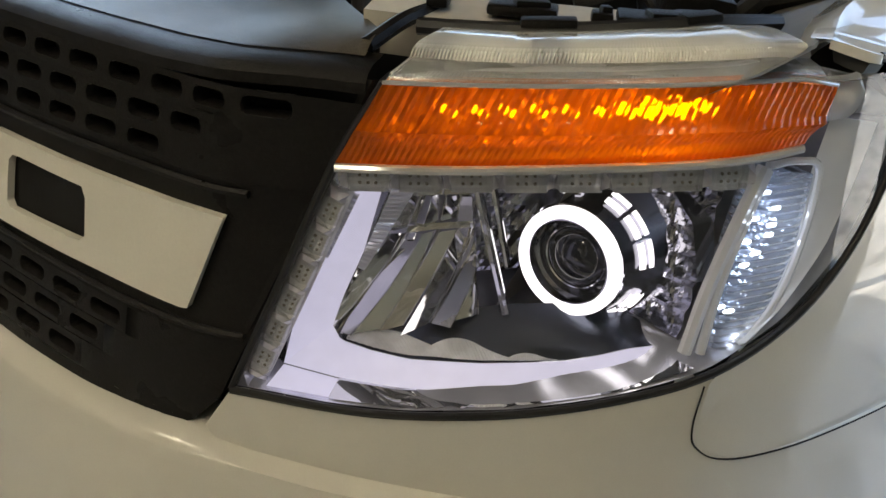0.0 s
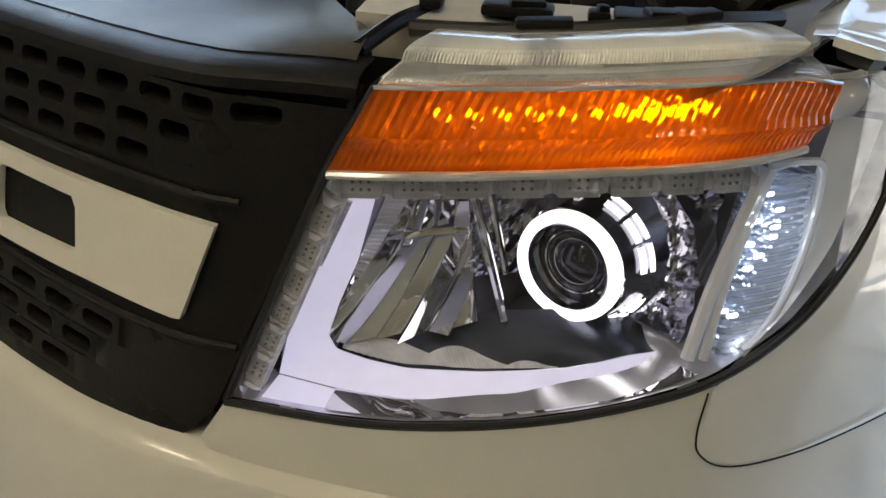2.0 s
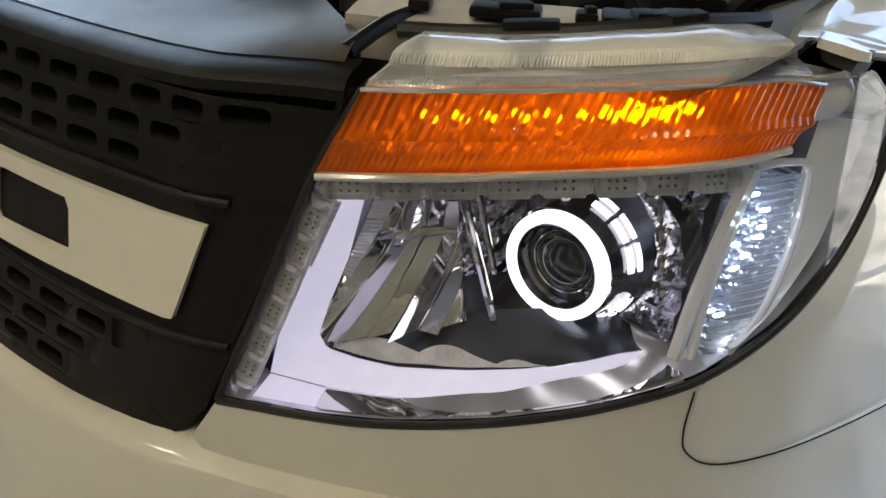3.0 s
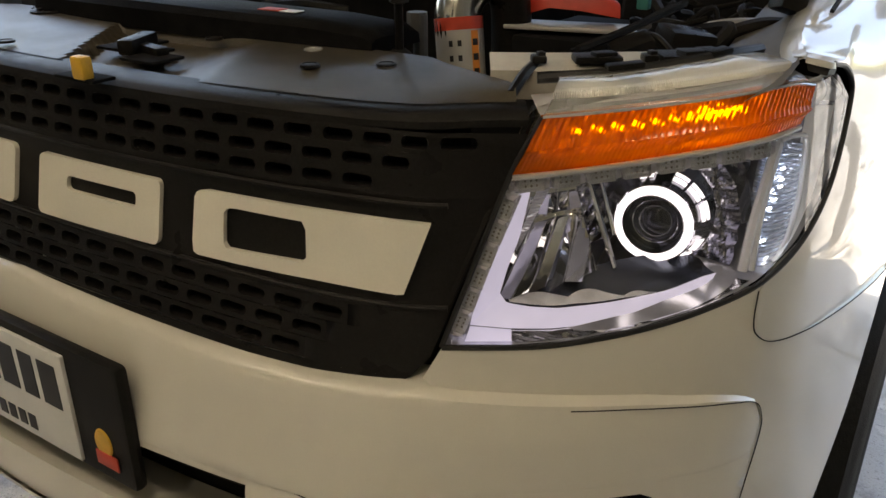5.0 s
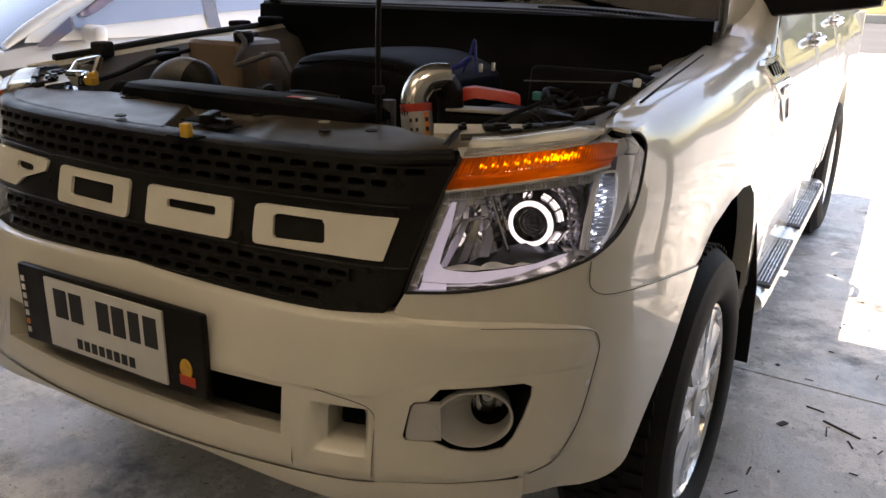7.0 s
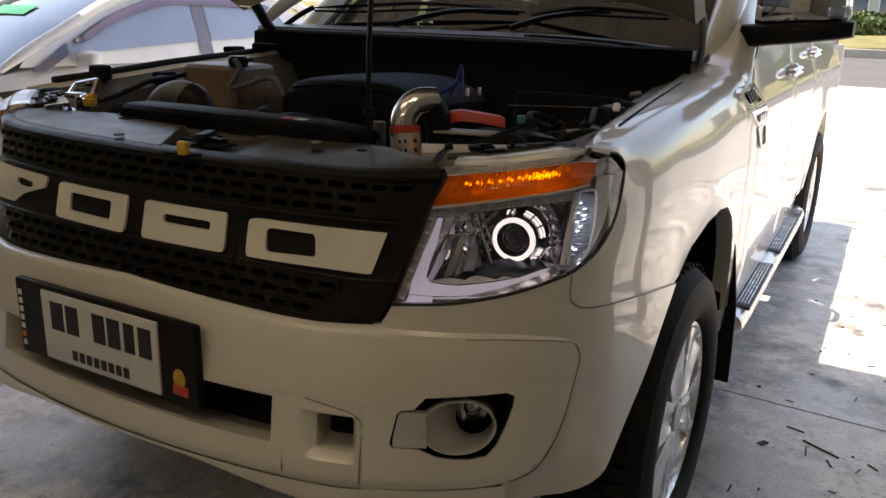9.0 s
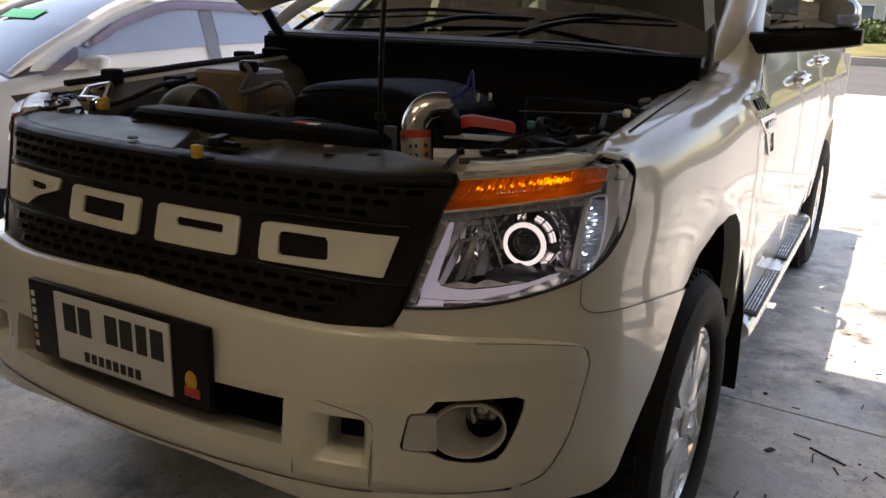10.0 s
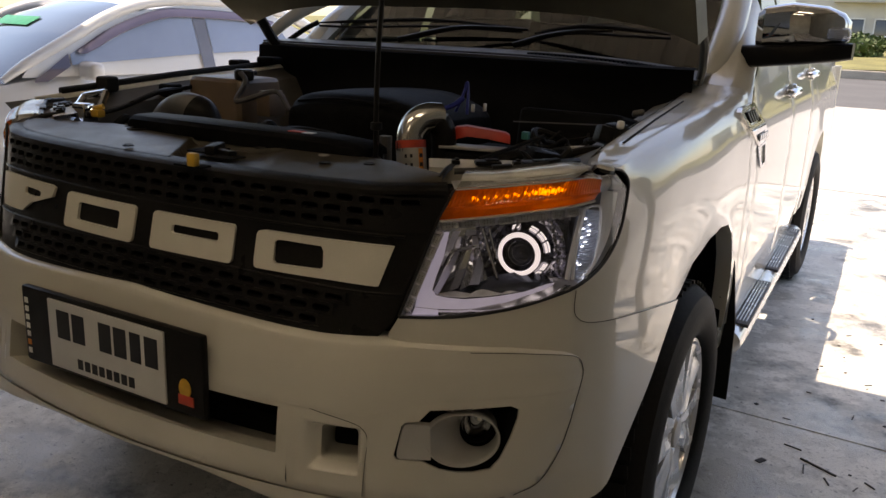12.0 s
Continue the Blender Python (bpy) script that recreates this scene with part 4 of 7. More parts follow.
            rows.append([skin(sg * (p + nrm * w * t).x, (p + nrm * w * t).y, -.019 + .004 * (1 - t * t) + g * (1 - t * t)) for t in (-1, -.6, 0, .6, 1)])
        grid(bm, rows)
    part("led_strip", bm, CARRIER, lamp, "plated LED carrier", smooth=False)
    for line, n, h in ((low, n_top, .0075), (side, n_side, .0080)):
        for k in range(n + 1):
            c = line[min(len(line) - 1, max(0, int(k / n * (len(line) - 1))))]
            d = (line[min(len(line) - 1, int(k / n * (len(line) - 1)) + 6)] - line[max(0, int(k / n * (len(line) - 1)) - 6)]).normalized()
            nrm = Vector((-d.y, d.x, 0))
            bm = bmesh.new()
            def at(a, b, o):
                q = c + d * a + nrm * b
                return bm.verts.new(skin(sg * q.x, q.y, o))
            rim = [at(.0045 * x, h * y, -.013) for x, y in ((-1, -1), (0, -.8), (1, -1), (.55, 0), (1, 1), (0, .8), (-1, 1), (-.55, 0))]
            tip = [at(0, h * .35, -.0055), at(0, -h * .35, -.0055)]
            for i in range(8):
                bm.faces.new((rim[i], rim[(i + 1) % 8], tip[0] if i in (3, 4, 5, 6) else tip[1]))
            bm.faces.new((rim[3], tip[1], tip[0]))
            bm.faces.new((rim[7], tip[0], tip[1]))
            part("prism", bm, PRISM, lamp, smooth=False)
    # milky light guide in an L, with a skirt at its corner
    bm = bmesh.new()
    rows = coons(LIMB_OUT, LIMB_IN, [LIMB_OUT[0], LIMB_IN[0]], [LIMB_OUT[-1], LIMB_IN[-1]], 30, 6)
    deep(bm, sg, rows, lambda u, v, s, z: -.027 - .015 * v)
    rows = coons(FOOT_OUT, FOOT_IN, [FOOT_OUT[0], FOOT_IN[0]], [FOOT_OUT[-1], FOOT_IN[-1]], 50, 5)
    deep(bm, sg, rows, lambda u, v, s, z: -.027 - .015 * v)
    part("light_guide", bm, LIGHTBAR if lit else SATIN, lamp, "milky white light guide" if lit else "")
    bm = bmesh.new()
    rows = coons([(.617, .8545), (.664, .8555)], [(.622, .861), (.665, .858)], [(.617, .8545), (.622, .861)], [(.664, .8555), (.665, .858)], 10, 3)
    deep(bm, sg, rows, lambda u, v, s, z: -.008 - .019 * v)
    part("guide_skirt", bm, LIGHTBAR if lit else SATIN, lamp)
    # bright hatched strips on both sides of the upright limb
    bm = bmesh.new()
    rows = coons([(.668, .935), (.690, .994)], [(.671, .928), (.708, .994)], [(.668, .935), (.671, .928)], [(.690, .994), (.708, .994)], 40, 3)
    deep(bm, sg, rows, lambda u, v, s, z: -.044 - .010 * v - .0012 * (int(u * 40) % 2))
    rows = coons([(.650, .950), (.667, .997)], [(.652, .949), (.672, .997)], [(.650, .950), (.652, .949)], [(.667, .997), (.672, .997)], 24, 2)
    deep(bm, sg, rows, lambda u, v, s, z: -.022 - .0008 * (int(u * 24) % 2))
    part("hatched_strip", bm, SILVER, lamp, smooth=False)
    # lower reflector: a smooth wave, a stretch of square facets, a smooth run to the corner
    bm = bmesh.new()
    lo = [(.664, .8545), (.72, .8580), (.795, .8690), (.869, .8860), (.925, .902)]
    hi = [(.665, .8585), (.709, .8585), (.773, .8635), (.834, .8735), (.879, .8855), (.918, .8985)]
    rows = coons(lo, hi, [lo[0], hi[0]], [lo[-1], hi[-1]], 90, 8)
    rng = random.Random(8)
    tilt = [rng.uniform(-.0022, .0022) for _ in range(60)]
    def wave(u, v, s, z):
        o = -.008 - .024 * v + .003 * math.sin(v * 3.1)
        if .715 < s < .80:
            k = int((s - .715) / .0122)
            o += tilt[k * 2 + (v > .5)] * (((s - .715) / .0122) % 1 - .5) * 2 + .0015 * (v > .5)
        return o
    deep(bm, sg, rows, wave)
    part("lower_reflector", bm, BOWL, lamp, angle=16)
    # high-beam reflector: a shallow chrome bowl cut into slanting facets, with a step across it
    bm = bmesh.new()
    low, high = resample([(.646, .876), (.690, .883), (.725, .893), (.766, .903)], 200), resample([(.684, .998), (.715, .999), (.744, 1.000)], 200)
    rng = random.Random(14)
    def bowl(u, v, lean, f, g):
        p = low[int(u * 199)].lerp(high[int(u * 199)], v)
        o = -.046 - .010 * (1 - (1.2 * u - .9) ** 2) - .014 * (1 - (2 * v - 1.0) ** 2) - .050 * v
        o += lean[0] * f + lean[1] * g + (.0011 if abs(f) > .97 else 0)
        return skin(sg * p.x, p.y, o + (.005 if v > .56 else 0))
    for v0, v1, count, slant, sway in ((0, .52, 6, .34, .0075), (.52, .56, 1, 0, 0), (.56, .76, 6, .05, .0050), (.76, 1.0, 3, .10, .0030)):
        for k in range(-3, count + 1):
            lean = rng.uniform(-sway, sway), rng.uniform(-sway, sway)
            rows = []
            for v in np.linspace(v0, v1, 8):
                w = (v - v0) / (v1 - v0)
                a, b = k / count + slant * w, (k + 1.0) / count + slant * w
                rows.append([bowl(min(1.0, max(0.0, a + (b - a) * f)), v, lean, 2 * f - 1, 2 * w - 1) for f in (0, .012, .04, .35, .65, .96, .988, 1)])
            if max((q - rows[0][0]).length for r in rows for q in r) > .004:
                grid(bm, rows)
    part("high_beam_reflector", bm, BOWL, lamp, "faceted chrome reflector", angle=14)
    for a, b, r in (((.754, .996), (.786, .905), .0034), ((.767, .996), (.784, .940), .0024)):
        bm = bmesh.new()
        tube(bm, [skin(sg * p.x, p.y, -0.064) for p in resample([a, b], 8)], r, 8, samples=1)
        part("chrome_fin", bm, CHROME, lamp)
    # smoked facets between the fins and the projector
    bm = bmesh.new()
    rows = coons([(.755, .900), (.83, .912)], [(.735, 1.0), (.83, 1.008)], [(.755, .900), (.735, 1.0)], [(.83, .912), (.83, 1.008)], 24, 30)
    deep(bm, sg, rows, lambda u, v, s, z: -.135 + .004 * abs(((u * 3 + v * 4) % 1) - .5) + .004 * abs(((u * 3 - v * 5) % 1) - .5))
    part("smoked_facets", bm, GREYCHROME, lamp, smooth=False)
    # dotted grey tray below the projector
    bm = bmesh.new()
    rows = coons(FOOT_IN[1:], TRAY_TOP, [FOOT_IN[1], TRAY_TOP[0]], [FOOT_IN[-1], TRAY_TOP[-1]], 60, 10)
    deep(bm, sg, rows, lambda u, v, s, z: -.043 - .028 * v - .005 * math.sin(math.pi * v) * math.sin(u * 7))
    part("tray", bm, TRAY, lamp, "dark plated tray")
    # pale knurled patches draw the bright reflections on the tray
    for u0, u1, t0, t1 in ((.16, .40, .08, .62), (.36, .56, .06, .42), (.55, .66, .05, .20)):
        bm = bmesh.new()
        pts = []
        for j in range(15):
            v = t0 + (t1 - t0) * j / 14
            row = []
            for i in range(41):
                u = u0 + (u1 - u0) * i / 40 - .16 * (v - t0) / .55
                w = .10 + .90 * math.sin(math.pi * i / 40) ** .6
                vv = t0 + (v - t0) * w
                f = min(1.0, max(0.0, u)) * 60
                k = min(59, int(f))
                y = vv * 10
                m = min(9, int(y))
                a, b = Vector(rows[m][k]).lerp(Vector(rows[m][k + 1]), f - k), Vector(rows[m + 1][k]).lerp(Vector(rows[m + 1][k + 1]), f - k)
                q = a.lerp(b, y - m)
                row.append(skin(sg * q.x, q.y, -.0415 - .028 * vv - .005 * math.sin(math.pi * vv) * math.sin(u * 7) + .0007 * ((i + j) % 2)))
            pts.append(row)
        grid(bm, pts)
        part("tray_glint", bm, TRAYGLINT, lamp, "bright reflection on the tray, laid on as a pale knurled patch", smooth=False)
    # projector and halo, facing straight ahead
    c = skin(sg * .845, .9475, -0.080)
    aim = Matrix.Translation(c) @ (Vector((0.10 * sg, -1, 0.0)).to_track_quat("Z", "Y").to_matrix().to_4x4())
    bm = bmesh.new()
    lathe(bm, [(.072, -.045), (.060, -.034), (.0535, -.018), (.0455, -.004), (.0440, .006), (.0430, .014)], aim, 56)
    part("projector_shroud", bm, SMOKE, lamp, "smoked chrome projector shroud")
    bm = bmesh.new()
    lathe(bm, [(.0410, .012), (.0410, .017), (.0399, .0202), (.0370, .0216), (.0334, .0202), (.0322, .016), (.0320, .010)], aim, 64)
    part("halo_ring", bm, HALO if lit else SATIN, lamp, "glowing white halo ring" if lit else "")
    bm = bmesh.new()
    lathe(bm, [(.0324, .018), (.0315, .018), (.0308, .010), (.0300, .008), (.0290, .004), (.0284, .000)], aim, 48)
    part("lens_bezel", bm, CHROME, lamp)
    bm = bmesh.new()
    lathe(bm, [(0, .0150), (.009, .0142), (.016, .0116), (.0212, .0080), (.0230, .0050)], aim, 48)
    part("projector_lens", bm, PROJECTOR, lamp, "dark convex projector lens")
    bm = bmesh.new()
    lathe(bm, [(.0230, .0045), (.0233, .0068), (.0242, .0072), (.0248, .0050)], aim, 48)
    part("lens_rim", bm, CHROME, lamp)
    bm = bmesh.new()
    lathe(bm, [(.0246, .0048), (.0265, .0030), (.0290, .0040)], aim, 48)
    part("lens_well", bm, PROJECTOR, lamp)
    turned = aim @ (Matrix.Identity(4) if sg > 0 else Matrix.Scale(-1, 4, (1, 0, 0)))
    for a0, a1 in ((58, 76), (33, 54), (6, 29), (-38, -20), (-62, -42), (100, 118)):
        bm = bmesh.new()
        for (r0, h0), (r1, h1) in (((.0462, -.002), (.0486, -.0065)), ((.0500, -.0095), (.0516, -.0130))):
            if a0 < 0 and r0 > .05:
                continue
            lathe(bm, [(r0, h0), (r0 + .0012, h0 + .0012), (r1 + .0012, h1 + .0012), (r1, h1)], turned, 10, radians(a0), radians(a1))
        part("halo_segment", bm, HALO if lit else SATIN, lamp)
    # fluted reflector beyond the projector and the smooth dark crescent over it
    bm = bmesh.new()
    rows = coons([(.870, .907), (.93, .905)], [(.860, 1.022), (.952, 1.030)], [(.870, .907), (.860, 1.022)], [(.93, .905), (.945, .97), (.956, 1.034)], 40, 44)
    deep(bm, sg, rows, lambda u, v, s, z: -.092 + .052 * u * u + .0040 * abs(math.sin(u * 16 + v * 5)) * abs(math.sin(v * 21)))
    part("fluted_reflector", bm, GREYCHROME, lamp, smooth=False)
    bm = bmesh.new()
    rows = coons([(.934, .953), (.947, .958)], [(.895, 1.022), (.903, 1.023)], [(.934, .953), (.921, .995), (.895, 1.022)], [(.947, .958), (.936, 1.0), (.903, 1.023)], 6, 24)
    deep(bm, sg, rows, lambda u, v, s, z: -.030 + .004 * u)
    part("dark_crescent", bm, PROJECTOR, lamp, "dark smoked crescent")
    # white corner lamp
    left = [(.940, .912), (.946, .965), (.957, 1.008), (.966, 1.038)]
    right = [(.963, .908), (.989, .936), (1.006, .978), (1.011, 1.030)]
    bm = bmesh.new()
    rows = coons([left[0], right[0]], [left[-1], right[-1]], left, right, 8, 30)
    lay(bm, rows, -0.010, edge=.002, lip=.02, flip=sg)
    v = part("corner_lens", bm, SIDELENS, lamp, "clear fluted corner lamp lens", face=ahead)
    v.visible_shadow = False
    bm = bmesh.new()
    rows = coons([left[0], right[0]], [left[-1], right[-1]], left, right, 16, 56)
    deep(bm, sg, rows, lambda u, v, s, z: -.026 - .005 * (int(u * 16) % 2) * (1 if int(v * 56) % 4 < 2 else .4) - .003 * (int(v * 56) % 2))
    part("corner_reflector", bm, PALEFLUTE, lamp, smooth=False)
    for k, (u, w) in enumerate(((.35, .73), (.72, .71), (.70, .66), (.35, .60), (.62, .55), (.45, .48), (.70, .80), (.3, .22), (.55, .20), (.40, .86))):
        p = rows[int(w * 56)][int(u * 16)]
        bm = bmesh.new()
        q = skin(sg * p[0], p[1], -.0225)
        m = Matrix.Translation(q) @ (skin(sg * (p[0] + .01), p[1], -.0225) - q).to_track_quat("X", "Z").to_matrix().to_4x4()
        block(bm, (0, 0, 0), (.0085 - .0006 * (k % 4), .002, .0026), bevel=.0006, m=m)
        part("corner_led", bm, WHITELED if lit else SATIN, lamp)
    # bezel: bright face outside the corner lamp, rounded bar inside it
    bm = bmesh.new()
    rows = coons([(.958, .914), (1.0, .938), (1.045, .974), (1.070, 1.012), (1.088, 1.058)], [(.975, .922), (.995, .940), (1.012, .980), (1.019, 1.03), (1.030, 1.066)], [(.958, .914), (.975, .922)], [(1.088, 1.058), (1.030, 1.066)], 40, 8)
    deep(bm, sg, rows, lambda u, v, s, z: -.015 + .010 * math.sin(math.pi * v) - .004 * ease(.42, .50, v))
    rows = coons([(.975, 1.050), (1.030, 1.066), (1.085, 1.062)], [(1.005, 1.090), (1.04, 1.097), (1.075, 1.090)], [(.975, 1.050), (1.005, 1.090)], [(1.085, 1.062), (1.075, 1.090)], 20, 6)
    deep(bm, sg, rows, lambda u, v, s, z: -.016 - .005 * math.sin(s * 120) + .008 * math.sin(math.pi * v))
    part("corner_bezel", bm, BRIGHT, lamp, "bright silver outer bezel")
    for line, r, o in (([(.917, .912), (.929, .960), (.946, 1.005), (.961, 1.040)], .0050, -.012), ([(.930, .911), (.938, .962), (.952, 1.007), (.964, 1.038)], .0035, -.011),
                       ([(.962, .910), (.990, .937), (1.008, .978), (1.014, 1.032), (.990, 1.042), (.962, 1.041)], .0028, -.010)):
        bm = bmesh.new()
        tube(bm, [skin(sg * p.x, p.y, o) for p in smoothed(line, 8)], r, 8, samples=1)
        part("bezel_edge", bm, BRIGHT, lamp)
    return lamp


TRAY = material("dark plated tray", (0.11, 0.12, 0.15), rough=0.16, metal=0.9, grain=0.15, grain_scale=700, bump=0.12, bump_scale=1200)
# near-white, so the tray's reflections are in the colour itself
TRAYGLINT = material("pale tray reflection", (0.95, 0.95, 0.98), rough=0.3, metal=0.0, stain=0.25, stain_scale=60)
DARKMIRROR = material("chrome mirror shell", (0.62, 0.62, 0.63), rough=0.04, metal=1.0, stain=0.1, stain_scale=12)
GREYCHROME = material("grey chrome", (0.46, 0.46, 0.50), rough=0.10, metal=1.0, stain=0.3, stain_scale=25)
TRIMCLEAR = material("pale clear trim", (0.55, 0.54, 0.52), rough=0.12, metal=0.4, stain=0.2, stain_scale=30, coat=1.0)
STEPLENS = clear_material("hazy clear step", tint=(0.93, 0.92, 0.88), rough=0.08, haze=0.34, haze_color=(0.66, 0.66, 0.62), bend=1.25)
POCKET = material("pale lamp pocket", (0.90, 0.88, 0.80), rough=0.22, metal=0.35, stain=0.15, stain_scale=40)
CARRIER = material("plated led carrier", (0.92, 0.92, 0.91), rough=0.10, metal=0.1, stain=0.25, stain_scale=60)
PRISM = material("cut clear prism", (0.92, 0.90, 0.94), rough=0.05, metal=0.2, stain=0.15, stain_scale=80, coat=1.0)
BOWL = material("bright faceted reflector", (0.93, 0.92, 0.89), rough=0.03, metal=0.96, stain=0.12, stain_scale=35)
BRIGHT = material("bright plated bezel", (0.96, 0.96, 0.98), rough=0.07, metal=0.05, stain=0.06, stain_scale=40, rough_var=0.03, coat=1.0, ior=1.9)
PALEFLUTE = material("pale fluted reflector", (0.66, 0.71, 0.82), rough=0.16, metal=0.85, stain=0.25, stain_scale=45)


def led_module(sg, p, way, size, lamp, lit):
    """One clear LED case with six dots, laid on the skin along way."""
    w, h = size
    o = -0.010
    u = Vector((way.x, way.y, 0)).normalized()
    v = Vector((-u.y, u.x, 0))
    def at(a, b, d):
        q = p + u * a + v * b
        return skin(sg * q.x, q.y, o + d)
    bm = bmesh.new()
    rows = []
    for k, d in ((1.0, -.008), (.98, 0.0), (.90, .003), (.78, .003), (.70, .0012), (0, .0012)):
        rows.append([at(a * w / 2 * k, b * h / 2 * k, d) for a, b in ((-1, -1), (0, -1), (1, -1), (1, 0), (1, 1), (0, 1), (-1, 1), (-1, 0), (-1, -1))])
    grid(bm, rows)
    m = part("led_case", bm, LEDCASE, lamp, "clear LED case", angle=20, face=(.5 * sg, -.85, 0))
    m.visible_shadow = False
    for i in range(3):
        for j in (-1, 1):
            bm = bmesh.new()
            bmesh.ops.create_icosphere(bm, subdivisions=1, radius=.0013, matrix=Matrix.Translation(at((i - 1) * w * .20, j * h * .17, -.0012)))
            part("led_dot", bm, LED if lit else SATIN, m)


def section_fender(y):
    xs = x_at(y)
    zt = float(np.interp(y, [.38, .5, .9, 1.25, 1.4, 1.5], [1.112, 1.128, 1.165, 1.189, 1.203, 1.223]))
    xi = float(np.interp(y, [.38, .43, .49, .6, 1.0, 1.5], [.822, .819, .800, .785, .765, .735]))
    return xs, zt, xi


ARCH = [(y_of(a), z) for a, z in ARCH_FRONT] + [(.86, .845), (.99, .880), (1.10, .888), (1.22, .872), (1.33, .82), (1.40, .735), (1.44, .62), (1.46, .48)]


def arch_z(y):
    return float(np.interp(y, [a for a, _ in ARCH[:12]], [z for _, z in ARCH[:12]])) if y < 1.2 else float(np.interp(y, [a for a, _ in ARCH[11:]], [z for _, z in ARCH[11:]]))


def lamp_side(z):
    """The point behind the lamp's edge where the fender begins at height z."""
    edge = [(.80, .985), (.830, .958), (.845, .933), (.863, .927), (.894, .930), (.904, .938), (.930, 1.003), (.968, 1.053), (1.008, 1.081), (1.062, 1.101), (1.085, 1.097), (1.102, 1.073), (1.110, 1.034), (1.116, 1.004), (1.13, .995)]
    return skin(float(np.interp(z, [a for a, _ in edge], [b for _, b in edge])), z, .002)


def fender_point(y, v, nv, j):
    xs, zt, xi = section_fender(y)
    zl = float(np.interp(y, [y_of(a) for a, _ in JOINT[2:]], [b for _, b in JOINT[2:]])) if y < y_of(1.36) else arch_z(y)
    flare = 0.018 * max(0.0, 1 - abs(y - 1.05) / .55)
    pts = smoothed([(xi, zt), (xs - .075, zt - .008), (xs - .034, zt - .036), (xs - .014, zt - .085), (xs - .002, max(zl + .05, (zt + zl) / 2)), (xs + flare * .5, zl + .035), (xs + flare, zl)], 5)
    return resample(pts, nv)[j]


def build_fender(sg):
    bm = bmesh.new()
    nv, nu = 26, 44
    rows = []
    for j in range(nv + 1):
        v = j / nv
        y0 = .45
        for _ in range(6):
            y0 = .5 * y0 + .5 * lamp_side(fender_point(y0, v, nv, j).y).y
        q = fender_point(y0, v, nv, j)
        pull = lamp_side(q.y).x - q.x if q.y < 1.112 else 0.0
        row = []
        for i in range(nu + 1):
            y = y0 + (1.497 - y0) * i / nu
            p = fender_point(y, v, nv, j)
            x = p.x + pull * max(0.0, 1 - i / nu / .3) ** 2
            if p.x > .80:
                k = ease(1.22, 1.49, y) * ease(.80, .86, p.x)
                x += (side_x(1.503, p.y) - .003 - x) * k
            row.append((sg * x, y, p.y))
        rows.append(row)
    grid(bm, rows)
    # folded edges: into the bonnet gap, round the wheel arch, round the lamp
    grid(bm, [rows[0], [(x - sg * .02, y, z - .012) for x, y, z in rows[0]], [(x - sg * .03, y, z - .06) for x, y, z in rows[0]]])
    grid(bm, [rows[-1], [(x - sg * .012, y, z - .002) for x, y, z in rows[-1]], [(x - sg * .045, y, z + .004) for x, y, z in rows[-1]]])
    front = [r[0] for r in rows]
    grid(bm, [front, [(x - sg * .004, y + .025, z) for x, y, z in front]])
    # small return beside the upper lens
    high = [(.817, .434, 1.1170), (.826, .441, 1.1150), (.838, .448, 1.112), (.842, .461, 1.109)]
    deep_edge = [(.818, .433, 1.112), (.827, .440, 1.109), (.839, .447, 1.106), (.843, .460, 1.104)]
    grid(bm, [[(sg * x, y, z) for x, y, z in high], [(sg * x, y - .002, z) for x, y, z in deep_edge]])
    part("front_fender", bm, PAINT, truck, "glossy white front fender with a wheel arch", angle=50)
    bm = bmesh.new()
    low_edge = [(.820, .440, 1.103), (.828, .440, 1.101), (.838, .443, 1.099), (.843, .455, 1.099)]
    grid(bm, [[(sg * x, y + .003, z) for x, y, z in deep_edge], [(sg * x, y, z) for x, y, z in low_edge]])
    part("corner_seal", bm, SEAL, truck, "black rubber seal beside the headlight")
    bm = bmesh.new()
    tube(bm, [(sg * (section_fender(y)[2] + .022), y, section_fender(y)[1] - .0015) for y in np.linspace(.62, 1.22, 16)], .0028, 6, samples=1)
    part("gutter_line", bm, SEAM, truck)
    # bright edge of the arch on the bumper corner is part of that panel; the liner is black
    bm = bmesh.new()
    pts = smoothed(ARCH, 3)
    grid(bm, [[(sg * (x_at(p.x) - d * (1 if p.x > .62 else .25 + .75 * max(0, p.x - .30) / .32)), p.x, p.y + .004) for p in pts] for d in (.02, .10, .28)])
    part("wheel_arch_liner", bm, BAY, truck)
    bm = bmesh.new()
    rows = []
    for z, y, w in ((.86, 1.38, .10), (.70, 1.46, .14), (.50, 1.515, .15), (.30, 1.545, .15), (.235, 1.545, .14)):
        xo = .905 + .035 * min(1, (.86 - z) / .3)
        rows.append([(sg * (xo - w), y, z), (sg * (xo - w / 2), y + .005, z), (sg * xo, y, z)])
    r2 = [[(x, y + .012, z) for x, y, z in r] for r in rows]
    grid(bm, rows)
    grid(bm, r2)
    grid(bm, [[r[0] for r in rows], [r[0] for r in r2]])
    grid(bm, [[r[-1] for r in rows], [r[-1] for r in r2]])
    grid(bm, [rows[-1], r2[-1]])
    part("mud_flap", bm, RUBBER, truck, "black rubber mud flap")


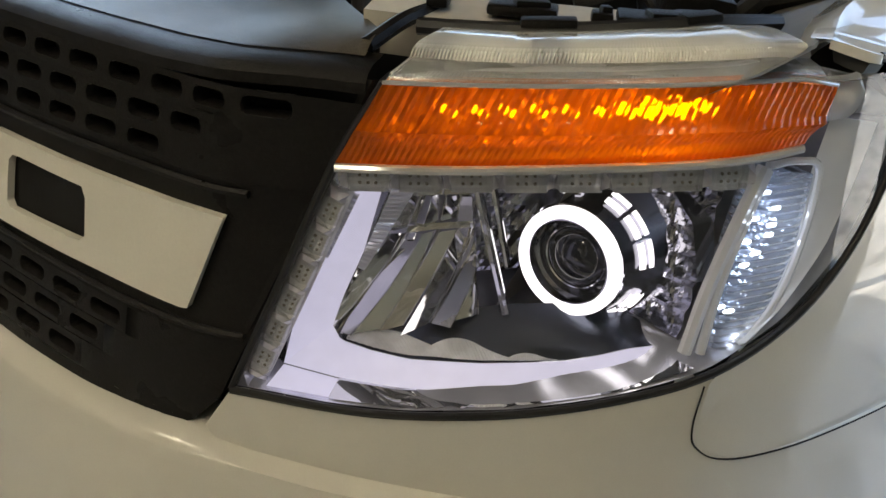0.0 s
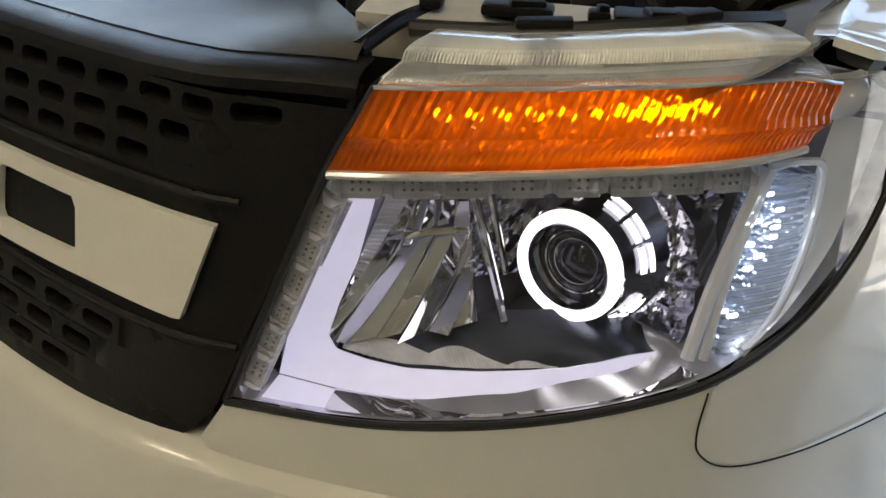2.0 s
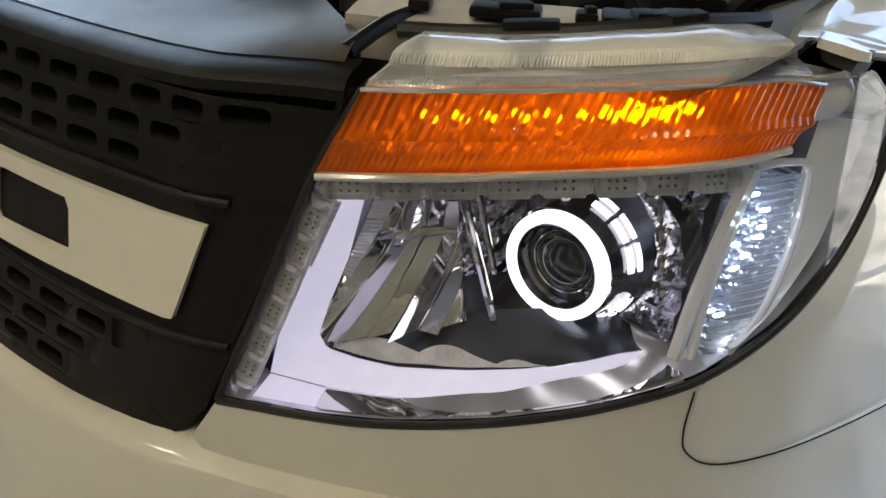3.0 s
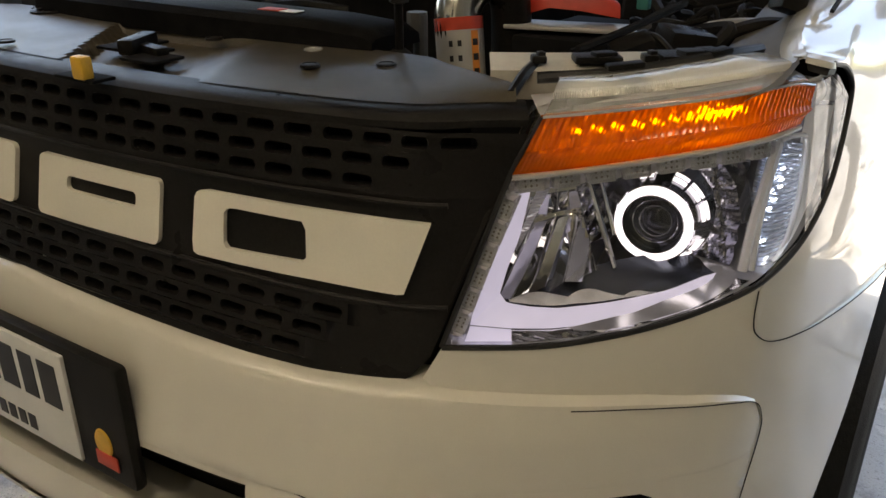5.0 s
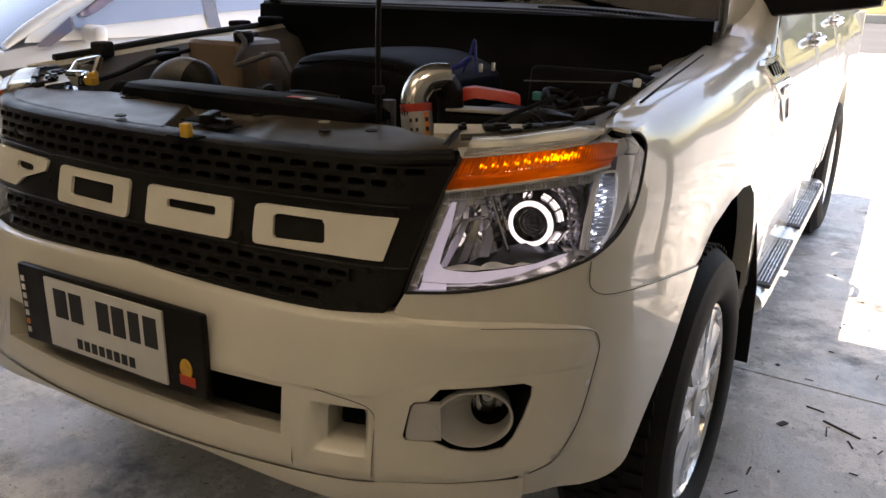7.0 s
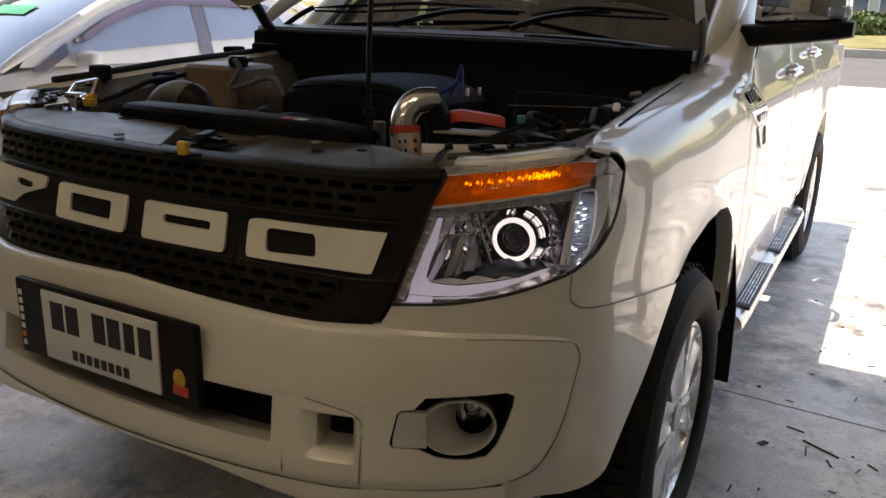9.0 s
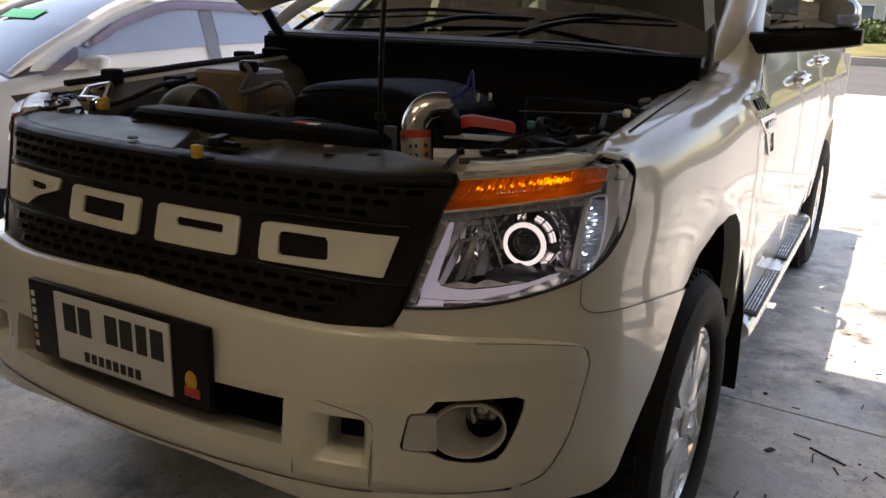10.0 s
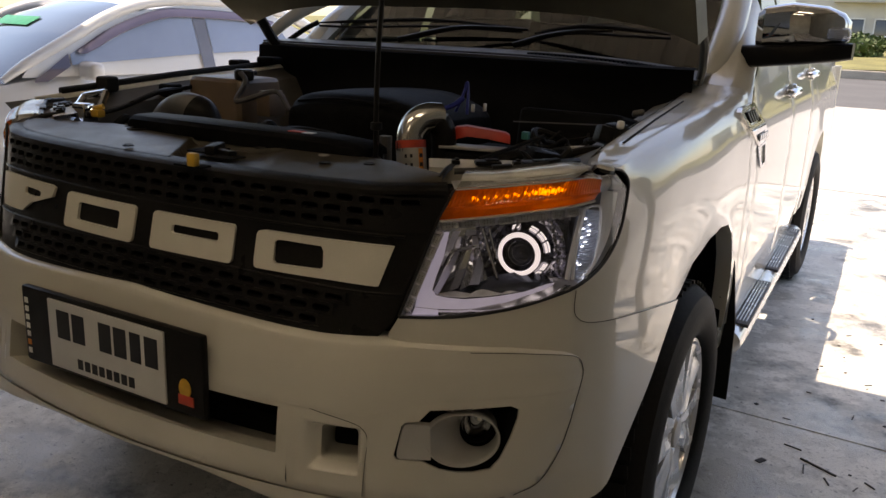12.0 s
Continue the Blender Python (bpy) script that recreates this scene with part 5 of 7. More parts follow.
def build_wheel(x, y, sg):
    """Tyre with tread blocks on a six-spoke alloy rim; the outer face looks along +x * sg."""
    R, W = 0.386, 0.255
    m = Matrix.Translation((x, y, R - .003)) @ (pose(0, 0, 0, 0, 90, 0) if sg > 0 else pose(0, 0, 0, 0, -90, 0))
    bm = bmesh.new()
    lathe(bm, [(.22, -.20), (.236, -.19), (.236, -.11), (.22, -.10), (.10, -.11), (0, -.11)], m, 48)
    wheel = part("wheel", bm, GREYMETAL, truck, "alloy wheel with a black all-terrain tyre")
    bm = bmesh.new()
    lathe(bm, [(.222, -.235), (.25, -.25), (.31, -W - .004), (.355, -W + .01), (R - .006, -W + .045), (R, -W + .075), (R, -.075), (R - .006, -.045), (.355, -.010), (.335, -.003), (.330, -.001), (.31, .004),
               (.285, .002), (.268, -.004), (.254, -.012), (.247, -.026), (.243, -.07)], m, 72)
    tyre = part("tyre", bm, RUBBER, wheel, "dusty black tyre")
    bm = bmesh.new()
    for i in range(60):
        a = 2 * math.pi * i / 60
        for k, (h0, h1) in enumerate(((-.082, -.040), (-.122, -.090), (-.162, -.130), (-.214, -.172))):
            off = (k % 2) * math.pi / 60
            b0, b1 = a + off, a + off + .072
            r0 = R - .004 if k in (0, 3) else R
            q = [m @ Vector((rr * math.cos(b), rr * math.sin(b), h)) for rr, b, h in ((r0, b0, h0), (r0, b1, h0 + .004), (r0, b1, h1 + .004), (r0, b0, h1))]
            o = [m @ Vector(((r0 + .008) * math.cos(b), (r0 + .008) * math.sin(b), h)) for b, h in ((b0, h0), (b1, h0 + .004), (b1, h1 + .004), (b0, h1))]
            vq, vo = [bm.verts.new(p) for p in q], [bm.verts.new(p) for p in o]
            bm.faces.new(vo)
            for e in range(4):
                bm.faces.new((vq[e], vq[(e + 1) % 4], vo[(e + 1) % 4], vo[e]))
    part("tread", bm, RUBBER, wheel, smooth=False)
    m = m @ Matrix.Translation((0, 0, -.014)) @ Matrix.Diagonal((1.095, 1.095, 1, 1))
    bm = bmesh.new()
    lathe(bm, [(.222, -.05), (.226, -.018), (.224, -.008), (.216, -.006), (.208, -.014), (.202, -.05), (.198, -.10)], m, 64)
    for i in range(6):
        a = 2 * math.pi * i / 6 + .26
        rows = []
        for r, w, h in ((.030, .030, -.012), (.07, .042, -.004), (.12, .052, -.008), (.165, .068, -.010), (.209, .092, -.010)):
            rows.append([m @ Vector((r * math.cos(a) - t * math.sin(a), r * math.sin(a) + t * math.cos(a), hh))
                         for t, hh in ((-w, h - .035), (-w, h - .004), (-w * .55, h), (-w * .12, h - .010), (w * .12, h - .010), (w * .55, h), (w, h - .004), (w, h - .035))])
        grid(bm, rows)
    lathe(bm, [(.062, -.045), (.060, -.020), (.050, -.012), (.036, -.012)], m, 36)
    part("rim", bm, ALLOY, wheel, "silver six-spoke alloy rim", angle=28)
    bm = bmesh.new()
    lathe(bm, [(.036, -.014), (.034, -.006), (.024, -.003), (0, -.002)], m, 32)
    part("centre_cap", bm, SATIN_GREY, wheel)
    for i in range(6):
        a = 2 * math.pi * i / 6
        bm = bmesh.new()
        disc(bm, m @ Matrix.Translation((.049 * math.cos(a), .049 * math.sin(a), -.03)), .009, .008, .02, 6)
        part("wheel_nut", bm, CHROME, wheel, smooth=False)
    bm = bmesh.new()
    lathe(bm, [(.14, -.085), (.14, -.072), (.05, -.072)], m, 40)
    part("brake_disc", bm, GREYMETAL, wheel)


def side_x(y, z):
    """The body side behind the front fender."""
    x = .925 - .020 * max(0, y - 1.5)
    if z > .95:
        x -= .034 * min(1.3, (z - .95) / .25) ** 1.6
    if z > 1.28:
        x -= .36 * (z - 1.28)
    if z < .62:
        x -= .10 * (.62 - z)
    x += .010 * math.exp(-((z - 1.085) / .035) ** 2)
    return x


BELT = 1.283


def door_top(y):
    """Upper edge of the doors: it falls towards the fender in front of the mirror."""
    return float(np.interp(y, [1.5, 1.56, 1.64, 1.74, 1.80], [1.13, 1.165, 1.225, 1.274, BELT]))


def build_side(sg):
    def sheet(name, y0, y1, z0, z1, mat, label="", ny=10, nz=16, cut=None, parent=None, top=None, first=.004):
        bm = bmesh.new()
        rows = []
        for j in range(nz + 1):
            row = []
            for i in range(ny + 1):
                y = y0 + (y1 - y0) * i / ny
                zl = max(z0, cut(y)) if cut else z0
                z = zl + ((top(y) if top else z1) - zl) * j / nz
                e = first if i == 0 else .004 if i == ny else 0
                fl = 0.02 * max(0, 1 - abs(z - zl) / .12) * max(0, 1 - abs(y - 4.1) / .55) if cut else 0
                row.append((sg * (side_x(y, z) - e + fl), y, z))
            rows.append(row)
        grid(bm, rows)
        grid(bm, [[r[0] for r in rows], [(x - sg * .03, y, z) for x, y, z in (r[0] for r in rows)]])
        grid(bm, [[r[-1] for r in rows], [(x - sg * .03, y, z) for x, y, z in (r[-1] for r in rows)]])
        grid(bm, [rows[0], [(x - sg * .05, y, z) for x, y, z in rows[0]]])
        grid(bm, [rows[-1], [(x - sg * .03, y, z) for x, y, z in rows[-1]]])
        return part(name, bm, mat, parent or truck, label)

    sheet("fender_end", 1.4965, 1.640, .50, BELT, PAINT, "white rear end of the front fender", 8, 18, top=door_top, first=.003)
    for y0, y1, lab in ((1.645, 2.55, "white front door with a silver handle"), (2.556, 3.40, "white rear door with a silver handle")):
        d = sheet("door", y0, y1, .50, BELT, PAINT, lab, 24, 18, top=door_top)
        hy, hz = y1 - .10, 1.158 if y0 < 2 else 1.200
        bm = bmesh.new()
        tube(bm, [(sg * (side_x(hy, hz) + .004), hy - .085, hz + .006), (sg * (side_x(hy, hz) + .028), hy - .06, hz + .008), (sg * (side_x(hy, hz) + .030), hy + .05, hz + .012), (sg * (side_x(hy, hz) + .004), hy + .075, hz + .014)], [.010, .015, .015, .012], 10)
        block(bm, (sg * (side_x(hy, hz) + .006), hy + .085, hz + .006), (.026, .046, .056), .010)
        part("handle", bm, CHROME, d, "chrome door handle")
        bm = bmesh.new()
        lathe(bm, [(0, -.014), (.034, -.012), (.050, .001)], Matrix.Translation((sg * (side_x(hy, hz) + .002), hy, hz - .012)) @ pose(0, 0, 0, 0, 90 * sg, 0) @ Matrix.Diagonal((1, 1.7, 1, 1)), 24)
        part("handle_recess", bm, PAINT, d)
        # window above the door
        bm = bmesh.new()
        ya, yb = (y0 + .02, y1 - .04)
        lean = 1.40 if y0 < 2 else 0.0
        ya += .10 if lean else 0
        rows = [[(sg * side_x(y, z), y, z) for y in np.linspace(ya + lean * (z - 1.22), yb, 8)] for z in np.linspace(BELT + .006, 1.68, 8)]
        grid(bm, rows)
        w = part("side_window", bm, WINDOW, d, "tinted side window", face=(sg, 0, .2))
        w.visible_shadow = False
        bm = bmesh.new()
        tube(bm, [(sg * (side_x(y, BELT) + .002), y, BELT + .004) for y in np.linspace(max(y0 + .01, 1.80), y1 - .02, 6)], .007, 6, samples=1)
        part("window_strip", bm, PLASTIC, d)
        if lean:
            bm = bmesh.new()
            tri = [(1.70, 1.272), (1.86, BELT), (1.95, 1.40), (1.84, 1.375)]
            bm.faces.new([bm.verts.new((sg * (side_x(y, z) + .006), y, z)) for y, z in tri])
            grid(bm, [[(sg * (side_x(y, z) + o), y, z) for y, z in tri + tri[:1]] for o in (.006, -.02)])
            part("mirror_sail", bm, PLASTIC, d, "black plastic mirror corner")
    sheet("sill", 1.43, 3.42, .42, .50, PAINT, "white body sill", 8, 3)
    def rear_arch(y):
        d = abs(y - 4.12)
        return .40 + math.sqrt(max(0, .47 ** 2 - d * d)) if d < .47 else .0
    sheet("bed_side", 3.43, 5.28, .50, 1.29, PAINT, "white cargo bed side with a wheel arch", 40, 14, rear_arch)
    # fender vent: chrome frame with slanting slats, a badge block below it and a tapering dark leg
    def v(y, z, o=0.0):
        y = 1.343 + (y - 1.193) * 1.055
        z = 1.158 + (z - 1.170) * 1.05
        return (sg * (side_x(max(y, 1.5), z) + o), y, z)
    def loops(bm, *rings):
        grid(bm, [[v(y, z, o) for y, z in ring + ring[:1]] for ring, o in rings])
    top_o = [(1.193, 1.170), (1.215, 1.181), (1.395, 1.186), (1.412, 1.180), (1.540, 1.122), (1.285, 1.120)]
    top_i = [(1.222, 1.163), (1.236, 1.170), (1.385, 1.174), (1.396, 1.170), (1.480, 1.131), (1.300, 1.130)]
    bm = bmesh.new()
    loops(bm, (top_o, -.012), (top_o, .005), (top_i, .006), (top_i, -.008))
    vent = part("fender_vent", bm, STEEL, truck, "chrome fender vent with black slats", angle=30)
    bm = bmesh.new()
    bm.faces.new([bm.verts.new(v(y, z, -.004)) for y, z in top_i])
    part("vent_mesh", bm, RECESS, vent)
    for k in range(4):
        bm = bmesh.new()
        y = 1.275 + k * .036
        pts = [(y, 1.165), (y + .018, 1.166), (y + .055, 1.136), (y + .036, 1.135)]
        loops(bm, (pts, -.004), (pts, .006))
        bm.faces.new([bm.verts.new(v(a, b, .006)) for a, b in pts])
        part("vent_slat", bm, PLASTIC, vent)
    bm = bmesh.new()
    blk = [(1.292, 1.117), (1.538, 1.117), (1.612, 1.076), (1.600, 1.066), (1.432, 1.060), (1.405, 1.068)]
    inset = [(y + (1.47 - y) * .06, z + (1.09 - z) * .10) for y, z in blk]
    loops(bm, (blk, -.012), (blk, .005), (inset, .008))
    bm.faces.new([bm.verts.new(v(y, z, .008)) for y, z in inset])
    part("badge_block", bm, GREYCHROME, vent, "grey chrome badge block")
    for k in range(4):
        bm = bmesh.new()
        block(bm, v(1.405 + k * .042, 1.088, .009), (.004, .026, .020), .001)
        part("badge_bar", bm, SILVER, vent)
    bm = bmesh.new()
    leg = [(1.440, 1.057), (1.596, 1.060), (1.626, .991), (1.610, .986), (1.530, .986), (1.515, .992)]
    leg_i = [(1.462, 1.051), (1.580, 1.053), (1.602, .998), (1.594, .995), (1.542, .995), (1.532, .999)]
    loops(bm, (leg, -.012), (leg, .004), (leg_i, .005), (leg_i, -.004))
    part("vent_leg", bm, SATIN, vent)
    bm = bmesh.new()
    bm.faces.new([bm.verts.new(v(y, z, -.003)) for y, z in leg_i])
    part("leg_mesh", bm, SMOKE, vent)
    # side step: aluminium bar with dark tread pads
    bm = bmesh.new()
    tube(bm, [(sg * .870, 1.63, .387), (sg * .897, 1.66, .39), (sg * .911, 1.73, .395), (sg * .898, 2.5, .395), (sg * .880, 3.40, .395), (sg * .860, 3.50, .39), (sg * .82, 3.54, .385)], .040, 16)
    step = part("side_step", bm, ALLOY, truck, "polished aluminium side step with black tread pads")
    for ya, yb in ((1.72, 2.30), (2.50, 3.38)):
        bm = bmesh.new()
        block(bm, (sg * (.952 - .0215 * (ya + yb) / 2), (ya + yb) / 2, .433), (.076, yb - ya, .014), .005, pose(0, 0, 0, 0, 0, 1.25 * sg))
        pad = part("step_pad", bm, PAD, step, "dark ribbed rubber step pad")
        for k in range(6):
            bm = bmesh.new()
            block(bm, (sg * (.926 - .0215 * (ya + yb) / 2 + k * .0105), (ya + yb) / 2, .441), (.004, yb - ya - .05, .004), .001, pose(0, 0, 0, 0, 0, 1.25 * sg))
            part("rib", bm, ALLOY, pad)
    for y in (1.85, 3.2):
        bm = bmesh.new()
        block(bm, (sg * .80, y, .41), (.12, .05, .02), .004)
        part("step_bracket", bm, PLASTIC, step)
    # added block that keeps sun from falling through behind the step
    bm = bmesh.new()
    block(bm, (sg * .80, 2.55, .40), (.10, 1.75, .03), .006)
    part("sun_block", bm, PLASTIC, step, "black block added between the step and the sill to stop the sun")


def build_mirror(sg):
    bm = bmesh.new()
    rows = []
    # lofted shell, seen from its front
    for x, y0, y1, z0, z1 in ((.862, 1.66, 1.74, 1.335, 1.436), (.885, 1.63, 1.78, 1.330, 1.452), (.96, 1.615, 1.78, 1.330, 1.463), (1.05, 1.625, 1.78, 1.335, 1.454), (1.095, 1.65, 1.77, 1.345, 1.436), (1.115, 1.69, 1.75, 1.360, 1.412)):
        cy, cz, ry, rz = (y0 + y1) / 2, (z0 + z1) / 2, (y1 - y0) / 2, (z1 - z0) / 2
        rows.append([(sg * x, cy + ry * math.copysign(abs(math.cos(t)) ** .55, math.cos(t)), cz + rz * math.copysign(abs(math.sin(t)) ** .5, math.sin(t))) for t in np.linspace(0, 2 * math.pi, 33)])
    grid(bm, rows)
    bm.faces.new([bm.verts.new(p) for p in rows[-1][:-1]])
    bm.faces.new([bm.verts.new(p) for p in rows[0][:-1]])
    mirror = part("door_mirror", bm, DARKMIRROR, truck, "chrome door mirror with a black base and clear indicator")
    bm = bmesh.new()
    rows = []
    for x, y0, y1, z0, z1 in ((.825, 1.66, 1.76, 1.266, 1.336), (.90, 1.62, 1.79, 1.274, 1.340), (1.0, 1.605, 1.79, 1.286, 1.346), (1.09, 1.63, 1.78, 1.298, 1.352), (1.130, 1.66, 1.76, 1.306, 1.354)):
        cy, cz, ry, rz = (y0 + y1) / 2, (z0 + z1) / 2, (y1 - y0) / 2, (z1 - z0) / 2
        rows.append([(sg * x, cy + ry * math.copysign(abs(math.cos(t)) ** .4, math.cos(t)), cz + rz * math.copysign(abs(math.sin(t)) ** .35, math.sin(t))) for t in np.linspace(0, 2 * math.pi, 25)])
    grid(bm, rows)
    bm.faces.new([bm.verts.new(p) for p in rows[-1][:-1]])
    bm.faces.new([bm.verts.new(p) for p in rows[0][:-1]])
    part("mirror_base", bm, PLASTIC, mirror, "black plastic mirror base")
    bm = bmesh.new()
    block(bm, (sg * 1.090, 1.660, 1.377), (.062, .07, .036), .014, segments=3)
    part("indicator", bm, SIDELENS, mirror, "clear indicator lens")


def build_cab():
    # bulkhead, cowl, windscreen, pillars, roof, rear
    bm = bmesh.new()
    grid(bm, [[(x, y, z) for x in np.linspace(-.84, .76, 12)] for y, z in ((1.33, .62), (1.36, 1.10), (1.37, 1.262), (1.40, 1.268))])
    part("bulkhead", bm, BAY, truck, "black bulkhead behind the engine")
    def crown(x):
        return .035 * max(0, x / .74) ** 3
    bm = bmesh.new()
    grid(bm, [[(x, y, z - crown(x)) for x in np.linspace(-.84, .77, 24)] for y, z in ((1.385, 1.262), (1.39, 1.272), (1.42, 1.276), (1.56, 1.288), (1.60, 1.280))])
    cowl = part("cowl", bm, COVER, truck, "black plastic cowl below the windscreen")
    # the thin highlight along the seal is put into its grey
    bm = bmesh.new()
    tube(bm, [(x, 1.384, 1.277 - crown(x)) for x in np.linspace(-.83, .73, 24)], .0035, 8, samples=1)
    part("bonnet_seal", bm, PAD, cowl, "rubber bonnet seal, its highlight put into a paler grey")
    bm = bmesh.new()
    for k in range(34):
        x = .22 + k * .0135
        block(bm, (x, 1.47, 1.283 - crown(x)), (.006, .07, .006), .001)
    part("cowl_louvre", bm, BAY, cowl, smooth=False)
    bm = bmesh.new()
    rows = [[(x * (1 - .15 * k / 6), 1.57 + .70 * k / 6 + .12 * (max(x, x * .35) / .75) ** 2, 1.262 + .50 * k / 6 - .02 * (x / .75) ** 2) for x in np.linspace(-.85, .75, 26)] for k in range(7)]
    grid(bm, rows)
    part("windscreen", bm, SCREEN, truck, "tinted windscreen", face=(0, -.6, .8)).visible_shadow = False
    for sg in (1, -1):
        bm = bmesh.new()
        pts = [(.752, 1.56, 1.205), (.768, 1.72, 1.350), (.745, 1.94, 1.515), (.67, 2.34, 1.75)] if sg > 0 else [(-.89, 1.48, 1.290), (-.845, 1.53, 1.350), (-.80, 1.64, 1.415), (-.72, 1.94, 1.54), (-.66, 2.34, 1.76)]
        tube(bm, pts, [.035, .048, .046, .04] if sg > 0 else [.022, .024, .026, .03, .03], 14)
        part("windscreen_pillar", bm, PAINT, truck)
        # sweep from the fender's top up to the foot of the pillar
        bm = bmesh.new()
        rows = []
        for y in np.linspace(1.497, 1.94, 16):
            zo = door_top(y) + .003
            xo = side_x(y, zo) - .002
            zi = float(np.interp(y, [1.497, 1.54, 1.58, 1.62, 1.66, 1.73, 1.80, 1.94], [1.222, 1.238, 1.260, 1.290, 1.326, 1.385, 1.430, 1.52]))
            xi = float(np.interp(y, [1.497, 1.54, 1.60, 1.73, 1.94], [.735, .752, .752, .735, .705]))
            line = smoothed([(xi, zi), (xi + (xo - xi) * .34, zi - (zi - zo) * .02), (xi + (xo - xi) * .64, zi - (zi - zo) * .16), (xo - .022, zi - (zi - zo) * .52), (xo - .004, zo + (zi - zo) * .16), (xo, zo)], 4)
            rows.append([(sg * p.x, y, p.y) for p in line])
        grid(bm, rows)
        grid(bm, [[r[0] for r in rows], [(x - sg * .012, y, z - .05) for x, y, z in (r[0] for r in rows)]])
        part("scuttle_corner", bm, PAINT, truck, "white sweep from the fender to the windscreen pillar")
    bm = bmesh.new()
    rows = [[(x * (1 - .05 * abs(k - 3) / 3), 2.27 + 1.15 * k / 6, 1.765 + .045 * math.sin(math.pi * k / 6) - .05 * (x / .68) ** 4) for x in np.linspace(-.68, .68, 20)] for k in range(7)]
    grid(bm, rows)
    grid(bm, [[(x, y, z - .03) for x, y, z in r] for r in rows])
    part("roof", bm, PAINT, truck, "white cab roof")
    bm = bmesh.new()
    grid(bm, [[(x, y, z) for x in np.linspace(-.68, .68, 8)] for y, z in ((3.44, 1.24), (3.44, 1.2), (3.44, .6))])
    part("cab_back", bm, PAINT, truck)
    bm = bmesh.new()
    grid(bm, [[(x, y, z) for x in np.linspace(-.66, .66, 8)] for y, z in ((3.42, 1.76), (3.44, 1.24))])
    part("rear_window", bm, SCREEN, truck, "rear cab window").visible_shadow = False
    bm = bmesh.new()
    for y0, x in ((1.95, -.36), (1.95, .36), (2.85, -.36), (2.85, .36)):
        block(bm, (x, y0 + .35, 1.12), (.48, .14, .56), .05)
        block(bm, (x, y0 + .33, 1.46), (.26, .10, .14), .04)
        part("seat", bm, BAY, truck, "dark seat back")
        bm = bmesh.new()
    grid(bm, [[(x, y, z) for x in np.linspace(-.74, .74, 14)] for y, z in ((1.62, 1.225), (1.80, 1.25), (1.95, 1.24), (2.0, 1.10))])
    part("dashboard", bm, COVER, truck, "black dashboard")
    bm = bmesh.new()
    block(bm, (0, 3.3, .58), (1.3, 3.9, .16), .03)
    part("chassis", bm, BAY, truck)
    bm = bmesh.new()
    block(bm, (0, 4.36, .72), (1.66, 1.84, .05), .01)
    block(bm, (0, 5.27, .95), (1.70, .05, .52), .01)
    part("cargo_bed", bm, PAINT, truck, "white cargo bed and tailgate")
    bm = bmesh.new()
    block(bm, (.74, 5.30, 1.02), (.16, .05, .34), .02)
    part("tail_lamp", bm, RED, truck, "red tail lamp")
    bm = bmesh.new()
    block(bm, (-.74, 5.30, 1.02), (.16, .05, .34), .02)
    part("tail_lamp", bm, RED, truck, "red tail lamp")
    # wipers
    for blade, arm in (([(-.785, 1.66, 1.350), (-.58, 1.66, 1.361), (-.267, 1.66, 1.375), (.094, 1.66, 1.358)], [(-.355, 1.57, 1.300), (-.155, 1.61, 1.348), (.0, 1.64, 1.356), (.12, 1.655, 1.354)]),
                       ([(.142, 1.66, 1.343), (.296, 1.66, 1.371), (.45, 1.66, 1.369), (.607, 1.66, 1.357)], [(.10, 1.58, 1.300), (.20, 1.61, 1.335), (.30, 1.64, 1.355), (.42, 1.655, 1.362)])):
        bm = bmesh.new()
        tube(bm, arm, [.012, .009, .007, .005], 8)
        w = part("wiper", bm, PLASTIC, truck, "black windscreen wiper")
        bm = bmesh.new()
        tube(bm, blade, [.003, .007, .007, .003], 8)
        part("blade", bm, RUBBER, w)
        bm = bmesh.new()
        tube(bm, [(x, y, z - .022 + .010 * (k % 3 == 0)) for k, (x, y, z) in enumerate(blade)], .0045, 8)
        for a, b in zip(blade[:-1], blade[1:]):
            x, y, z = ((p + q) / 2 for p, q in zip(a, b))
            tube(bm, [(x, y, z), (x + .012, y, z - .022)], .003, 6)
        part("blade_rubber", bm, RUBBER, w)
    bm = bmesh.new()
    tube(bm, [(-.84, 1.54, 1.280), (-.79, 1.58, 1.325), (-.76, 1.62, 1.351)], .010, 8)
    part("wiper_arm", bm, PLASTIC, truck, "black wiper arm folded by the pillar")


